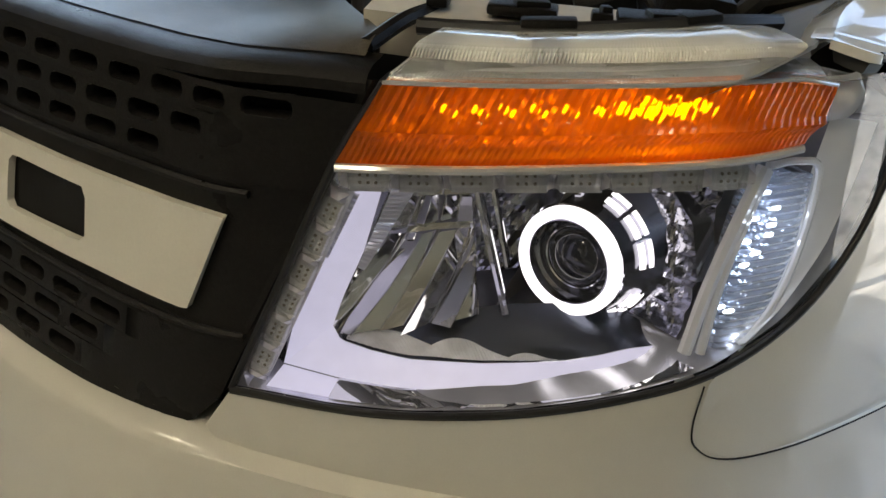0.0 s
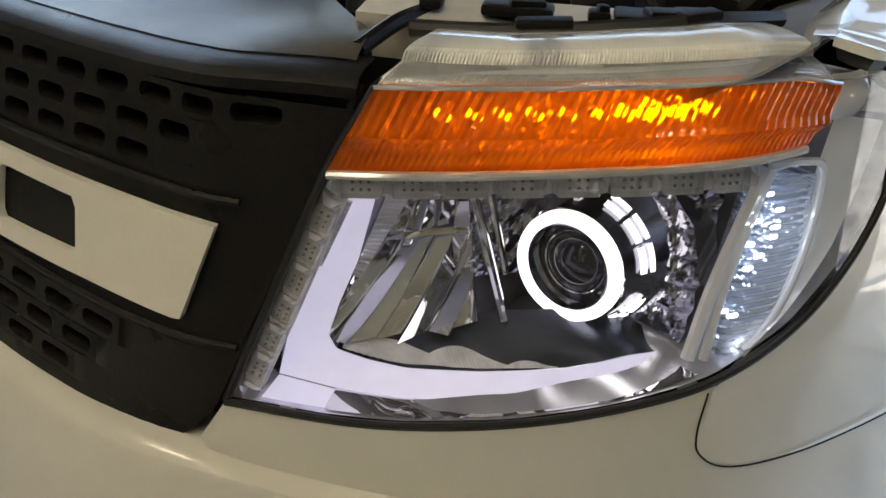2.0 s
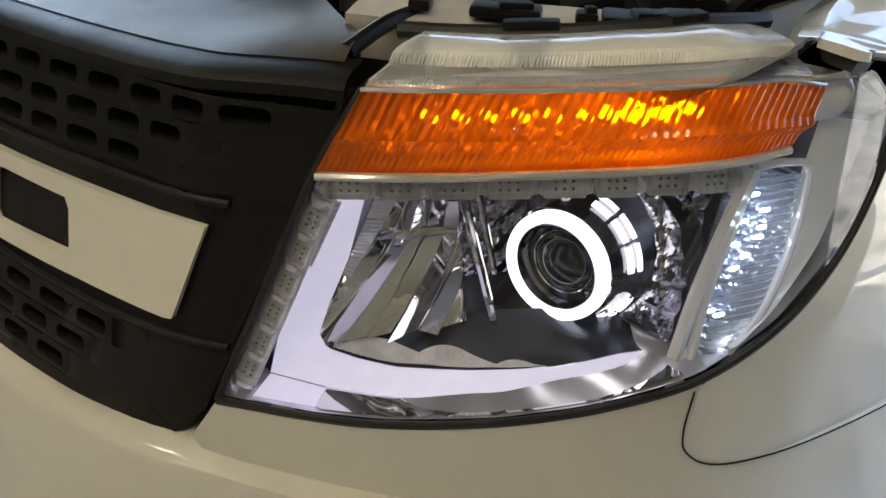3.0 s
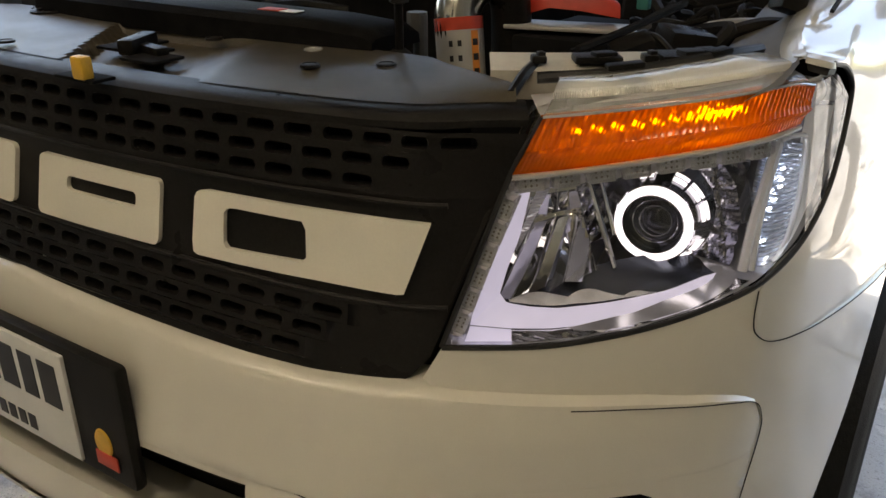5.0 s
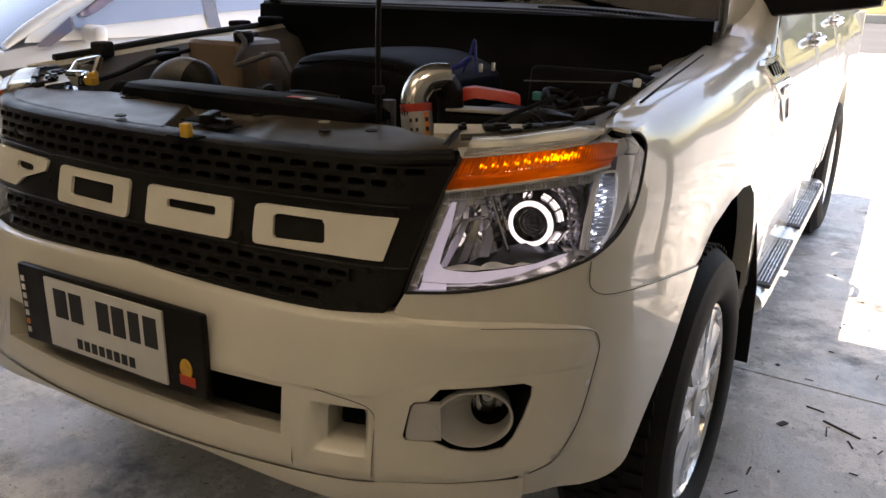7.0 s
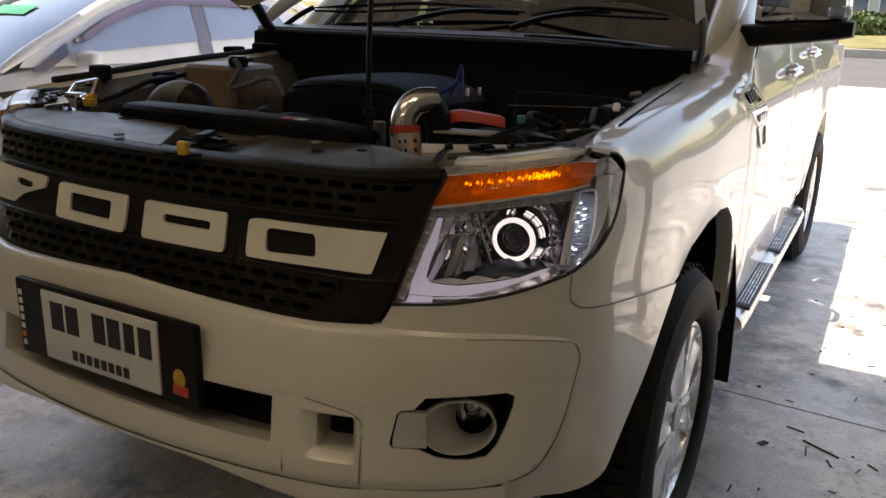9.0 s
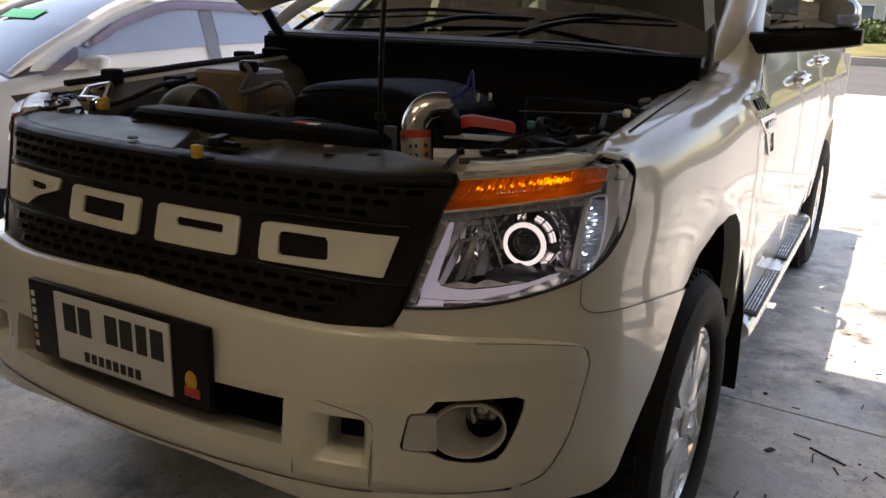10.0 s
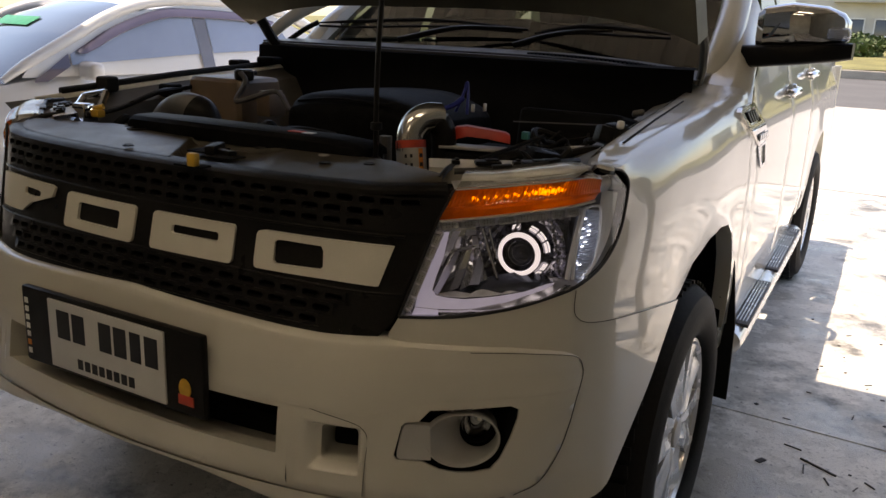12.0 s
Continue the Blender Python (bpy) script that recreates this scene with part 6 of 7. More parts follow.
def build_bonnet():
    """Raised bonnet seen from below, on its rod."""
    hinge, z0, length, ang = 1.15, 1.408, 1.10, radians(57)
    bm = bmesh.new()
    def at(u, x, d=0.0):
        y = hinge - u * length * math.cos(ang) - d * math.sin(ang)
        return (x, y, z0 + u * length * math.sin(ang) - d * math.cos(ang))
    def half(u):
        return .845 - .15 * u - .10 * max(0, u - .85) / .15
    def across(u, t):
        return half(u) * t + (.24 * max(0, 1 - u / .17) ** 1.6 * t * t if t < 0 else 0)
    def drop(u, x):
        f = abs(x) / half(u)
        return .055 * f ** 4 + (.05 * (1 - u / .12) * f ** 6 if u < .12 else 0)
    us = [0, .01, .03, .06, .12, .25, .4, .55, .7, .85, .95, 1.0]
    def lift(u, t):
        return u + (1 - u) * .016 * (1 - abs(t) ** 2.5) - (1 - u) * .012
    outer = [[at(lift(u, t), across(u, t), drop(u, half(u) * t) - .03) for t in np.linspace(-1, 1, 28)] for u in us]
    inner = [[at(lift(u, t), across(u, t) * .985, drop(u, half(u) * t) + .012) for t in np.linspace(-1, 1, 28)] for u in us]
    grid(bm, outer)
    grid(bm, inner)
    grid(bm, [outer[0], inner[0]])
    grid(bm, [outer[-1], inner[-1]])
    grid(bm, [[r[0] for r in outer], [r[0] for r in inner]])
    grid(bm, [[r[-1] for r in outer], [r[-1] for r in inner]])
    hood = part("bonnet", bm, SHADEDPAINT, truck, "raised white bonnet, its inner side towards the engine and coloured for shade")
    bm = bmesh.new()
    for x in (-.55, -.2, .2, .55):
        rows = [[at(u, x + t * .06, .012 + .03 * (1 - t * t)) for t in (-1, -.5, 0, .5, 1)] for u in np.linspace(.06, .95, 10)]
        grid(bm, rows)
    for u in (.10, .5, .93):
        rows = [[at(u + t * .05, x, .012 + .028 * (1 - t * t)) for t in (-1, -.5, 0, .5, 1)] for x in np.linspace(-.68, .68, 20)]
        grid(bm, rows)
    part("bonnet_frame", bm, SHADEDPAINT, hood, "pressed inner ribs of the bonnet")
    bm = bmesh.new()
    rows = [[at(u, x, .020) for x in np.linspace(-.50, .50, 12)] for u in np.linspace(.16, .86, 8)]
    grid(bm, rows)
    part("insulation", bm, COVER, hood, "dark insulation mat")
    # the near hinge takes the shaded paint, the far one plain black
    for sg in (1, -1):
        bm = bmesh.new()
        tube(bm, [(sg * .76, 1.44, 1.225), (sg * .78, 1.38, 1.28), (sg * .785, 1.31, 1.36), (sg * .76, 1.16, 1.44)], .019 if sg < 0 else .012, 8)
        part("hinge", bm, PLASTIC if sg < 0 else SHADEDPAINT, hood, "steel bonnet hinge, drawn black on the far side")
    bm = bmesh.new()
    tube(bm, [(.352, .392, 1.075), (.362, .378, 1.24), (.374, .372, 1.40), (.385, .40, 1.75), (.39, .70, 2.11)], .0055, 10)
    rod = part("prop_rod", bm, PLASTIC, truck, "thin black bonnet prop rod")
    bm = bmesh.new()
    lathe(bm, [(.006, 0), (.012, .002), (.012, .016), (.006, .018)], Matrix.Translation((.357, .386, 1.14)), 14)
    part("rod_grip", bm, RUBBER, rod)
    bm = bmesh.new()
    lathe(bm, [(.020, -.012), (.020, 0), (.008, .01)], Matrix.Translation((.352, .392, 1.075)), 14)
    part("rod_socket", bm, RUBBER, rod)


LAMP_SIDES = ((1, True), (-1, False))
build_bumper()
build_grille()
build_plate()
for sg, lit in LAMP_SIDES:
    build_fog(sg)
    build_headlight(sg, lit)
    build_fender(sg)
    build_side(sg)
build_mirror(1)
for x, y, sg in ((.944, .93, 1), (.89, 4.12, 1), (-.944, .93, -1), (-.89, 4.12, -1)):
    build_wheel(x, y, sg)
build_cab()
build_bonnet()


# ---- engine bay ----
def build_bay():
    # tub
    for sg in (1, -1):
        bm = bmesh.new()
        ys = np.linspace(.34, 1.36, 14)
        rows = []
        for d, h in ((.005, -.004), (.045, -.03), (.085, -.045), (.11, -.09), (.20, -.30), (.26, -.55)):
            rows.append([(sg * (section_fender(max(y, .38))[2] - d), y, section_fender(max(y, .38))[1] + h) for y in ys])
        grid(bm, rows)
        # the far wing's colour holds the deeper shade
        part("inner_wing", bm, FARWINGSHADE if sg < 0 else NEARWINGSHADE, truck, "painted inner wing with a bonnet gutter")
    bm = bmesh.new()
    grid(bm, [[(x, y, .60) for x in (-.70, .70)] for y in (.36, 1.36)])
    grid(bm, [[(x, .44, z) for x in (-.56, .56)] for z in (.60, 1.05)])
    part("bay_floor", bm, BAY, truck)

    # top cover behind the grille, with its latch well
    bm = bmesh.new()
    n, k = 110, 44
    def inside(x, y):
        # the well narrows to the front; its left wall is steep, its right side fades out
        t = (y - .10) / .23
        if t < 0 or t > 1:
            return 0.0
        lo, hi = .055 - .16 * t, .20 - .10 * t
        if x < lo or x > hi + .08:
            return 0.0
        side = min(1, (x - lo) / .008) * min(1, max(0, (hi + .08 - x) / .08))
        return side * min(1, (1 - t) / .04) * min(1, t / .10 + .35)
    rows = []
    for j in range(k + 1):
        v = j / k
        row = []
        for i in range(n + 1):
            s = -.665 + 1.33 * i / n
            f = skin(s, 1.078, -.034)
            fz = 1.0765 + .006 * min(1, max(0, (abs(s) - .5) / .15))
            yb = .372 - .12 * max(0, abs(f.x) - .43) / .2
            x = f.x * (1 - .03 * v)
            y = f.y + (yb - f.y) * v
            z = fz + .010 * math.sin(math.pi * min(v * 1.2, 1) * .5) - .016 * inside(x, y)
            if v > .96:
                z -= .02
            row.append((x, y, z))
        rows.append(row)
    grid(bm, rows)
    cover = part("radiator_cover", bm, COVER, truck, "matt dark grey radiator cover with a latch well", angle=25)
    # flat near-black blocks stand in for the dark inside the cover's openings
    for c, s in (((.045, .235, 1.0785), (.10, .045, .004)), ((.115, .205, 1.0785), (.06, .05, .004)), ((.125, .104, 1.0755), (.070, .030, .004)), ((.02, .275, 1.079), (.05, .03, .004))):
        bm = bmesh.new()
        block(bm, c, s, .0015)
        part("opening_shade", bm, BAY, cover)
    bm = bmesh.new()
    block(bm, (.062, .228, 1.088), (.022, .07, .020), .005, pose(0, 0, 0, 0, 0, 25))
    block(bm, (.085, .225, 1.084), (.075, .018, .012), .004, pose(0, 0, 0, 0, 0, -12))
    tube(bm, [(.03, .245, 1.082), (.05, .24, 1.094), (.06, .23, 1.09)], .005, 8)
    part("bonnet_latch", bm, PLASTIC, cover, "black steel bonnet latch")
    bm = bmesh.new()
    block(bm, (.138, .094, 1.089), (.021, .015, .026), .004)
    part("latch_tab", bm, YELLOW, cover, "yellow plastic tab")
    bm = bmesh.new()
    lathe(bm, [(.020, 0), (.020, .004), (.026, .005), (.030, .003), (.030, 0)], Matrix.Translation((-.292, .338, 1.086)), 28)
    part("cover_ring", bm, PLASTIC, cover)
    for x, y, mat in ((.272, .322, SATIN_GREY), (-.345, .352, PLASTIC), (.11, .31, PLASTIC), (.40, .30, PLASTIC), (-.12, .16, PLASTIC), (.33, .25, PLASTIC)):
        bm = bmesh.new()
        lathe(bm, [(.012, -.002), (.0115, .0008), (.009, .0014), (.0085, .0004), (0, .0006)], Matrix.Translation((x, y, 1.0868 if y > .2 else 1.0835)), 20)
        part("cover_clip", bm, mat, cover)

    # long black ducting bar behind the cover
    bm = bmesh.new()
    rows = []
    for x, y, h in ((-.340, .395, .026), (-.325, .39, .036), (-.15, .375, .040), (.05, .375, .040), (.25, .392, .036), (.325, .402, .028), (.338, .405, .018)):
        z0 = 1.082
        prof = [(-.052, 0), (-.050, .7), (-.042, .93), (-.030, 1), (.030, 1), (.042, .93), (.050, .7), (.052, 0)]
        rows.append([(x, y + a, z0 + h * b) for a, b in prof])
    grid(bm, rows)
    bm.faces.new([bm.verts.new(p) for p in rows[0]])
    bm.faces.new([bm.verts.new(p) for p in rows[-1]])
    bar = part("air_duct", bm, ENGINE, truck, "long black plastic air duct with a red and white sticker")
    bm = bmesh.new()
    block(bm, (.160, .372, 1.1205), (.034, .022, .0012), .0003, pose(0, 0, 0, 0, 0, 4))
    part("duct_sticker", bm, REDPAPER, bar)
    bm = bmesh.new()
    block(bm, (.192, .374, 1.1200), (.026, .020, .0012), .0003, pose(0, 0, 0, 0, 0, 4))
    part("duct_sticker", bm, WHITE, bar)

    # silver intake pipe with a printed band
    path = [(.354, .545, .96), (.344, .550, 1.05), (.335, .556, 1.108), (.343, .572, 1.140), (.358, .592, 1.152), (.376, .616, 1.152)]
    bm = bmesh.new()
    tube(bm, path, [.033, .033, .033, .033, .033, .033], 24)
    pipe = part("intake_pipe", bm, STEEL, truck, "polished silver intake pipe with a red printed band")
    axis = (Vector(path[2]) - Vector(path[1])).normalized()
    q = axis.to_track_quat("Z", "Y").to_matrix().to_4x4()
    m = Matrix.Translation(path[1]) @ q
    bm = bmesh.new()
    lathe(bm, [(.0343, .035), (.0343, .052)], m, 28)
    part("red_band", bm, REDPAPER, pipe)
    bm = bmesh.new()
    lathe(bm, [(.0341, -.05), (.0341, .035)], m, 28)
    part("print_band", bm, SATIN_GREY, pipe)
    side = q.inverted() @ Vector((.62, -1, 0))
    turn = math.atan2(side.y, side.x)
    # printed bars: short black ones, and an orange stripe with black ticks
    bm = bmesh.new()
    lathe(bm, [(.0344, -.05), (.0344, .033)], m, 6, turn + .50, turn + .86)
    part("print_stripe", bm, ORANGEPRINT, pipe)
    for k in range(4):
        for dx, half, h in ((-.18, .26, .008), (-.18, .10, .014), (.68, .13, .009)):
            bm = bmesh.new()
            lathe(bm, [(.0347 + .0002 * (h > .01), -.047 + k * .020), (.0347 + .0002 * (h > .01), -.047 + k * .020 + h)], m, 6, turn + dx - half, turn + dx + half)
            part("print_bar", bm, INK if h < .01 else SATIN_GREY, pipe)
    bm = bmesh.new()
    tube(bm, [(.374, .606, 1.146), (.384, .616, 1.122), (.386, .620, 1.08), (.385, .624, .98)], .0290, 20)
    part("pipe_hose", bm, PLASTIC, pipe, "black rubber hose coupling")
    bm = bmesh.new()
    tube(bm, [(.402, .640, 1.165), (.412, .655, 1.205), (.418, .660, 1.232), (.422, .660, 1.205), (.424, .655, 1.160)], .0035, 8)
    tube(bm, [(.385, .615, 1.172), (.398, .635, 1.180), (.412, .655, 1.196)], .006, 8)
    part("blue_hose", bm, BLUE, pipe, "thin dark blue hose")
    for x, y in ((.436, .66), (.446, .70)):
        bm = bmesh.new()
        block(bm, (x, y, 1.175), (.007, .008, .018), .002)
        part("sensor_plug", bm, SATIN_GREY, pipe)
    bm = bmesh.new()
    tube(bm, [(.33, .47, 1.02), (.33, .47, 1.115)], .010, 10)
    tube(bm, [(.325, .47, 1.085), (.325, .47, 1.118)], .014, 8)
    part("pipe_bolt", bm, GREYMETAL, pipe)

    # battery with a red terminal cover
    bm = bmesh.new()
    block(bm, (.50, .70, .97), (.20, .22, .22), .01)
    bat = part("battery", bm, BAY, truck, "black battery with a red terminal cover")
    bm = bmesh.new()
    block(bm, (0, 0, 0), (.19, .060, .006), .002, pose(.475, .640, 1.089, 0, 0, 14))
    part("battery_label", bm, SATIN_GREY, bat, "grey battery top label")
    bm = bmesh.new()
    rows = []
    for x, y, z, w, h in ((.390, .640, 1.082, .014, .006), (.392, .640, 1.102, .014, .022), (.398, .640, 1.124, .018, .034), (.406, .640, 1.132, .020, .026), (.430, .645, 1.136, .024, .022), (.474, .660, 1.131, .025, .020), (.514, .676, 1.125, .024, .021), (.522, .680, 1.120, .022, .018)):
        rows.append([(x - w * .5, y + w, z - h), (x - w * .5, y + w, z - .004), (x - w * .42, y + w * .85, z), (x + w * .30, y - w * .5, z), (x + w * .40, y - w * .62, z - .005), (x + w * .5, y - w * .8, z - h)])
    grid(bm, rows)
    bm.faces.new([bm.verts.new(p) for p in rows[-1]])
    bm.faces.new([bm.verts.new(p) for p in rows[0]])
    part("terminal_cover", bm, RED, bat, "red plastic terminal cover", angle=50)
    bm = bmesh.new()
    block(bm, (.543, .724, 1.117), (.018, .014, .018), .003)
    part("connector", bm, TEAL, bat, "teal connector")
    bm = bmesh.new()
    tube(bm, [(.575, .430, 1.100), (.605, .50, 1.115), (.642, .594, 1.138)], .0050, 6)
    tube(bm, [(.560, .445, 1.094), (.59, .52, 1.108), (.622, .604, 1.132)], .0035, 6)
    part("hold_down_bar", bm, PLASTIC, bat, "black hold-down bar")

    # engine cover and the boxes behind
    bm = bmesh.new()
    rows = []
    for x, h, y0, y1 in ((-.262, .86, .86, 1.16), (-.258, 1.06, .84, 1.17), (-.252, 1.115, .825, 1.18), (-.240, 1.138, .81, 1.185), (-.215, 1.152, .80, 1.19), (-.15, 1.163, .79, 1.20), (-.02, 1.170, .78, 1.20), (.10, 1.165, .78, 1.20),
                        (.20, 1.135, .79, 1.19), (.232, 1.115, .80, 1.18), (.245, 1.08, .82, 1.17), (.250, .86, .84, 1.16)):
        across = [(0, .30), (.03, .060), (.06, .030), (.11, .012), (.18, .003), (.35, 0), (.65, 0), (.85, .006), (.95, .03), (1, .30)]
        rows.append([(x, y0 + (y1 - y0) * f, h - d) for f, d in across])
    grid(bm, smoothed_rows(rows))
    lid = part("engine_cover", bm, ENGINE, truck, "black moulded engine cover", angle=60)
    bm = bmesh.new()
    tube(bm, [(-.20, .815, 1.135), (-.05, .795, 1.152), (.12, .80, 1.148)], .004, 8)
    part("cover_rib", bm, ENGINE, lid)
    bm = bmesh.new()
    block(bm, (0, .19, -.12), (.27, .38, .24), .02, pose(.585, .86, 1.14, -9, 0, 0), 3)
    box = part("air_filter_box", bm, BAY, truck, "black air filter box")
    bm = bmesh.new()
    block(bm, (0, 0, 0), (.274, .004, .0028), .001, pose(.585, .857, 1.138, 0, -3, 0))
    part("box_edge", bm, PAD, box, "pale edge of the filter box")
    bm = bmesh.new()
    block(bm, (.62, .93, 1.08), (.12, .10, .10), .012)
    part("fuse_box", bm, ENGINE, truck, "black fuse box")
    bm = bmesh.new()
    tube(bm, [(-.505, .60, 1.00), (-.498, .605, 1.065), (-.465, .612, 1.098), (-.42, .62, 1.108), (-.380, .625, 1.090), (-.362, .63, 1.04), (-.36, .64, 1.0)], .042, 22)
    el = part("turbo_pipe", bm, GREYMETAL, truck, "grey cast intercooler elbow")
    bm = bmesh.new()
    tube(bm, [(-.405, .622, 1.104), (-.380, .626, 1.090), (-.364, .63, 1.050), (-.36, .635, 1.02)], .0455, 22)
    part("hose_clamp", bm, PLASTIC, el)
    bm = bmesh.new()
    block(bm, (-.575, .96, 1.075), (.22, .20, .20), .03, segments=3)
    tank = part("coolant_tank", bm, BEIGE, truck, "translucent beige coolant tank with a black cap")
    bm = bmesh.new()
    lathe(bm, [(.028, 0), (.030, .01), (.030, .026), (.024, .032), (0, .032)], Matrix.Translation((-.48, .90, 1.171)), 18)
    part("cap", bm, PLASTIC, tank)
    bm = bmesh.new()
    block(bm, (-.40, .93, 1.10), (.055, .08, .07), .012)
    block(bm, (-.40, .93, 1.138), (.045, .06, .012), .004)
    part("brake_reservoir", bm, BEIGE, truck, "beige brake fluid reservoir")
    bm = bmesh.new()
    tube(bm, [(-.43, .83, 1.20), (-.415, .835, 1.17), (-.44, .82, 1.115), (-.38, .83, 1.13), (-.31, .85, 1.15), (-.27, .86, 1.10)], .008, 8)
    part("brake_pipe", bm, PAD, truck, "grey bent metal pipe")
    rng = random.Random(11)
    for k in range(16):
        bm = bmesh.new()
        x0, y0 = rng.uniform(-.62, -.22), rng.uniform(.44, .62)
        pts = [(x0, y0, rng.uniform(.98, 1.06))]
        for i in range(4):
            pts.append((pts[-1][0] + rng.uniform(-.02, .09), pts[-1][1] + rng.uniform(0, .10), rng.uniform(.98, 1.085)))
        tube(bm, pts, rng.choice((.006, .009, .012)), 7)
        part("hose", bm, rng.choice((PLASTIC, RUBBER, PLASTIC, GREYMETAL)), truck, "black rubber hose")
    for k in range(14):
        bm = bmesh.new()
        x0, y0 = rng.uniform(.56, .70), rng.uniform(.46, .85)
        pts = [(x0, y0, rng.uniform(1.06, 1.10))]
        for i in range(4):
            pts.append((pts[-1][0] + rng.uniform(-.06, .06), pts[-1][1] + rng.uniform(.0, .06), rng.uniform(1.06, 1.125)))
        tube(bm, pts, rng.choice((.004, .006, .009)), 7)
        part("wiring_loom", bm, rng.choice((PLASTIC, PLASTIC, RUBBER, SATIN_GREY)), truck, "black taped wiring loom")
    # wiring and plugs along the wing by the open edge
    for x, y, z, s, mat in ((.750, .66, 1.145, (.035, .035, .035), PLASTIC), (.782, .665, 1.168, (.014, .020, .018), WHITE), (.745, .76, 1.145, (.03, .05, .03), PLASTIC), (.66, .55, 1.10, (.06, .05, .03), PLASTIC),
                           (.62, .48, 1.10, (.05, .03, .02), PLASTIC), (.70, .92, 1.150, (.022, .022, .014), PLASTIC), (.705, 1.05, 1.160, (.03, .03, .014), GREYMETAL), (.59, .60, 1.105, (.02, .014, .012), PAD)):
        bm = bmesh.new()
        block(bm, (x, y, z), s, .006, pose(0, 0, 0, rng.uniform(-20, 20), rng.uniform(-20, 20), rng.uniform(0, 60)))
        part("wing_connector", bm, mat, truck, "electrical connector by the wing")
    # far side wing: rubber stop, hose, lamp bracket
    bm = bmesh.new()
    block(bm, (-.765, .63, 1.150), (.05, .05, .045), .012, segments=3)
    part("rubber_stop", bm, RUBBER, truck, "black rubber bonnet stop")
    bm = bmesh.new()
    tube(bm, [(-.66, .48, 1.075), (-.66, .60, 1.095), (-.655, .72, 1.13), (-.67, .82, 1.135), (-.66, .95, 1.15), (-.66, 1.15, 1.175)], .008, 8)
    part("washer_hose", bm, PLASTIC, truck, "thin black washer hose")
    bm = bmesh.new()
    for a, b in (((-.62, .40, 1.09), (-.66, .47, 1.13)), ((-.56, .43, 1.09), (-.585, .48, 1.145)), ((-.585, .48, 1.145), (-.66, .47, 1.13))):
        tube(bm, [a, b], .010, 8)
    block(bm, (-.60, .42, 1.10), (.05, .04, .04), .008)
    part("lamp_bracket", bm, CHROME, truck, "chrome back of the other headlight")
    bm = bmesh.new()
    block(bm, (-.52, .40, 1.10), (.03, .025, .02), .006)
    tube(bm, [(-.53, .40, 1.11), (-.51, .41, 1.118)], .008, 8)
    part("yellow_clip", bm, YELLOW, truck, "yellow plastic clip")
    # black sealing strip along the far wing
    bm = bmesh.new()
    tube(bm, [(-section_fender(y)[2] - .004, y, section_fender(y)[1] + .004) for y in np.linspace(.50, 1.38, 14)], .011, 8, samples=1)
    part("wing_seal", bm, RUBBER, truck, "black rubber strip along the wing edge")
    for x, y, z, w, d, h in ((-.80, 1.22, 1.200, .05, .07, .022), (-.72, 1.29, 1.212, .08, .06, .025), (-.69, .80, 1.13, .05, .06, .04)):
        bm = bmesh.new()
        block(bm, (x, y, z), (w, d, h), .012, segments=3)
        part("relay_box", bm, ENGINE, truck, "small black relay box by the wing")
    # painted support over the headlights with black clips
    for sg in (1, -1):
        bm = bmesh.new()
        rows = []
        for s in np.linspace(.64, 1.0, 20):
            p, q = skin(sg * s, 1.098, -.10), skin(sg * s, 1.10, -.155)
            rows.append([p + Vector((0, 0, -.03)), p, q + Vector((0, 0, .006)), q + Vector((0, .01, -.03))])
        grid(bm, rows)
        part("lamp_support", bm, SUPPORT, truck, "painted steel support above the headlight")
        for s, w, d in ((.70, .016, .020), (.775, .050, .030), (.85, .016, .020), (.93, .055, .040), (.975, .045, .040)):
            bm = bmesh.new()
            p = skin(sg * s, 1.1065, -.118)
            block(bm, (0, 0, 0), (w, d, .008), .003, Matrix.Translation(p) @ pose(0, 0, 0, 0, 0, 35 * sg))
            block(bm, (w * .15, 0, .005), (w * .5, d * .5, .006), .002, Matrix.Translation(p) @ pose(0, 0, 0, 0, 0, 50 * sg))
            part("support_clip", bm, PLASTIC, truck, "black plastic clip")
        # end of the cover beside the lamp
        bm = bmesh.new()
        p, q = skin(sg * .66, 1.085, -.05), skin(sg * .70, 1.10, -.13)
        tube(bm, [p, p.lerp(q, .5) + Vector((0, 0, .004)), q], .006, 8)
        part("corner_bracket", bm, PLASTIC, truck)


# body paint of the inner wings, with the bay's shade in the colour
NEARWINGSHADE = material("body paint darkened by bay shade", (0.10, 0.09, 0.075), rough=0.55, stain=0.35, stain_scale=8, grain=0.1)
FARWINGSHADE = material("far wing paint in deeper shade", (0.055, 0.05, 0.042), rough=0.55, stain=0.35, stain_scale=8, grain=0.1)
build_bay()


# dark joints between the body panels; along CREASE the tube also draws the cheek's shadow
def build_joints():
    for sg in (1, -1):
        for line, r, off in ((CREASE[1:] + CORNER[1:], .0007, lambda s, z: bulge(s, z) + .0012), (JOINT, .0007, lambda s, z: .002 + .009 * ease(.96, 1.36, s)),
                             ([(.38, .690), (.46, .679), (.525, .668), (.546, .655), (.551, .635), (.549, .60), (.546, .53)], .0006, lambda s, z: bulge(s, z) - .0022)):
            bm = bmesh.new()
            tube(bm, [skin(sg * p.x, p.y, off(p.x, p.y)) for p in smoothed(line, 6)], r, 6, samples=1)
            part("panel_joint", bm, SEAM, truck)


build_joints()


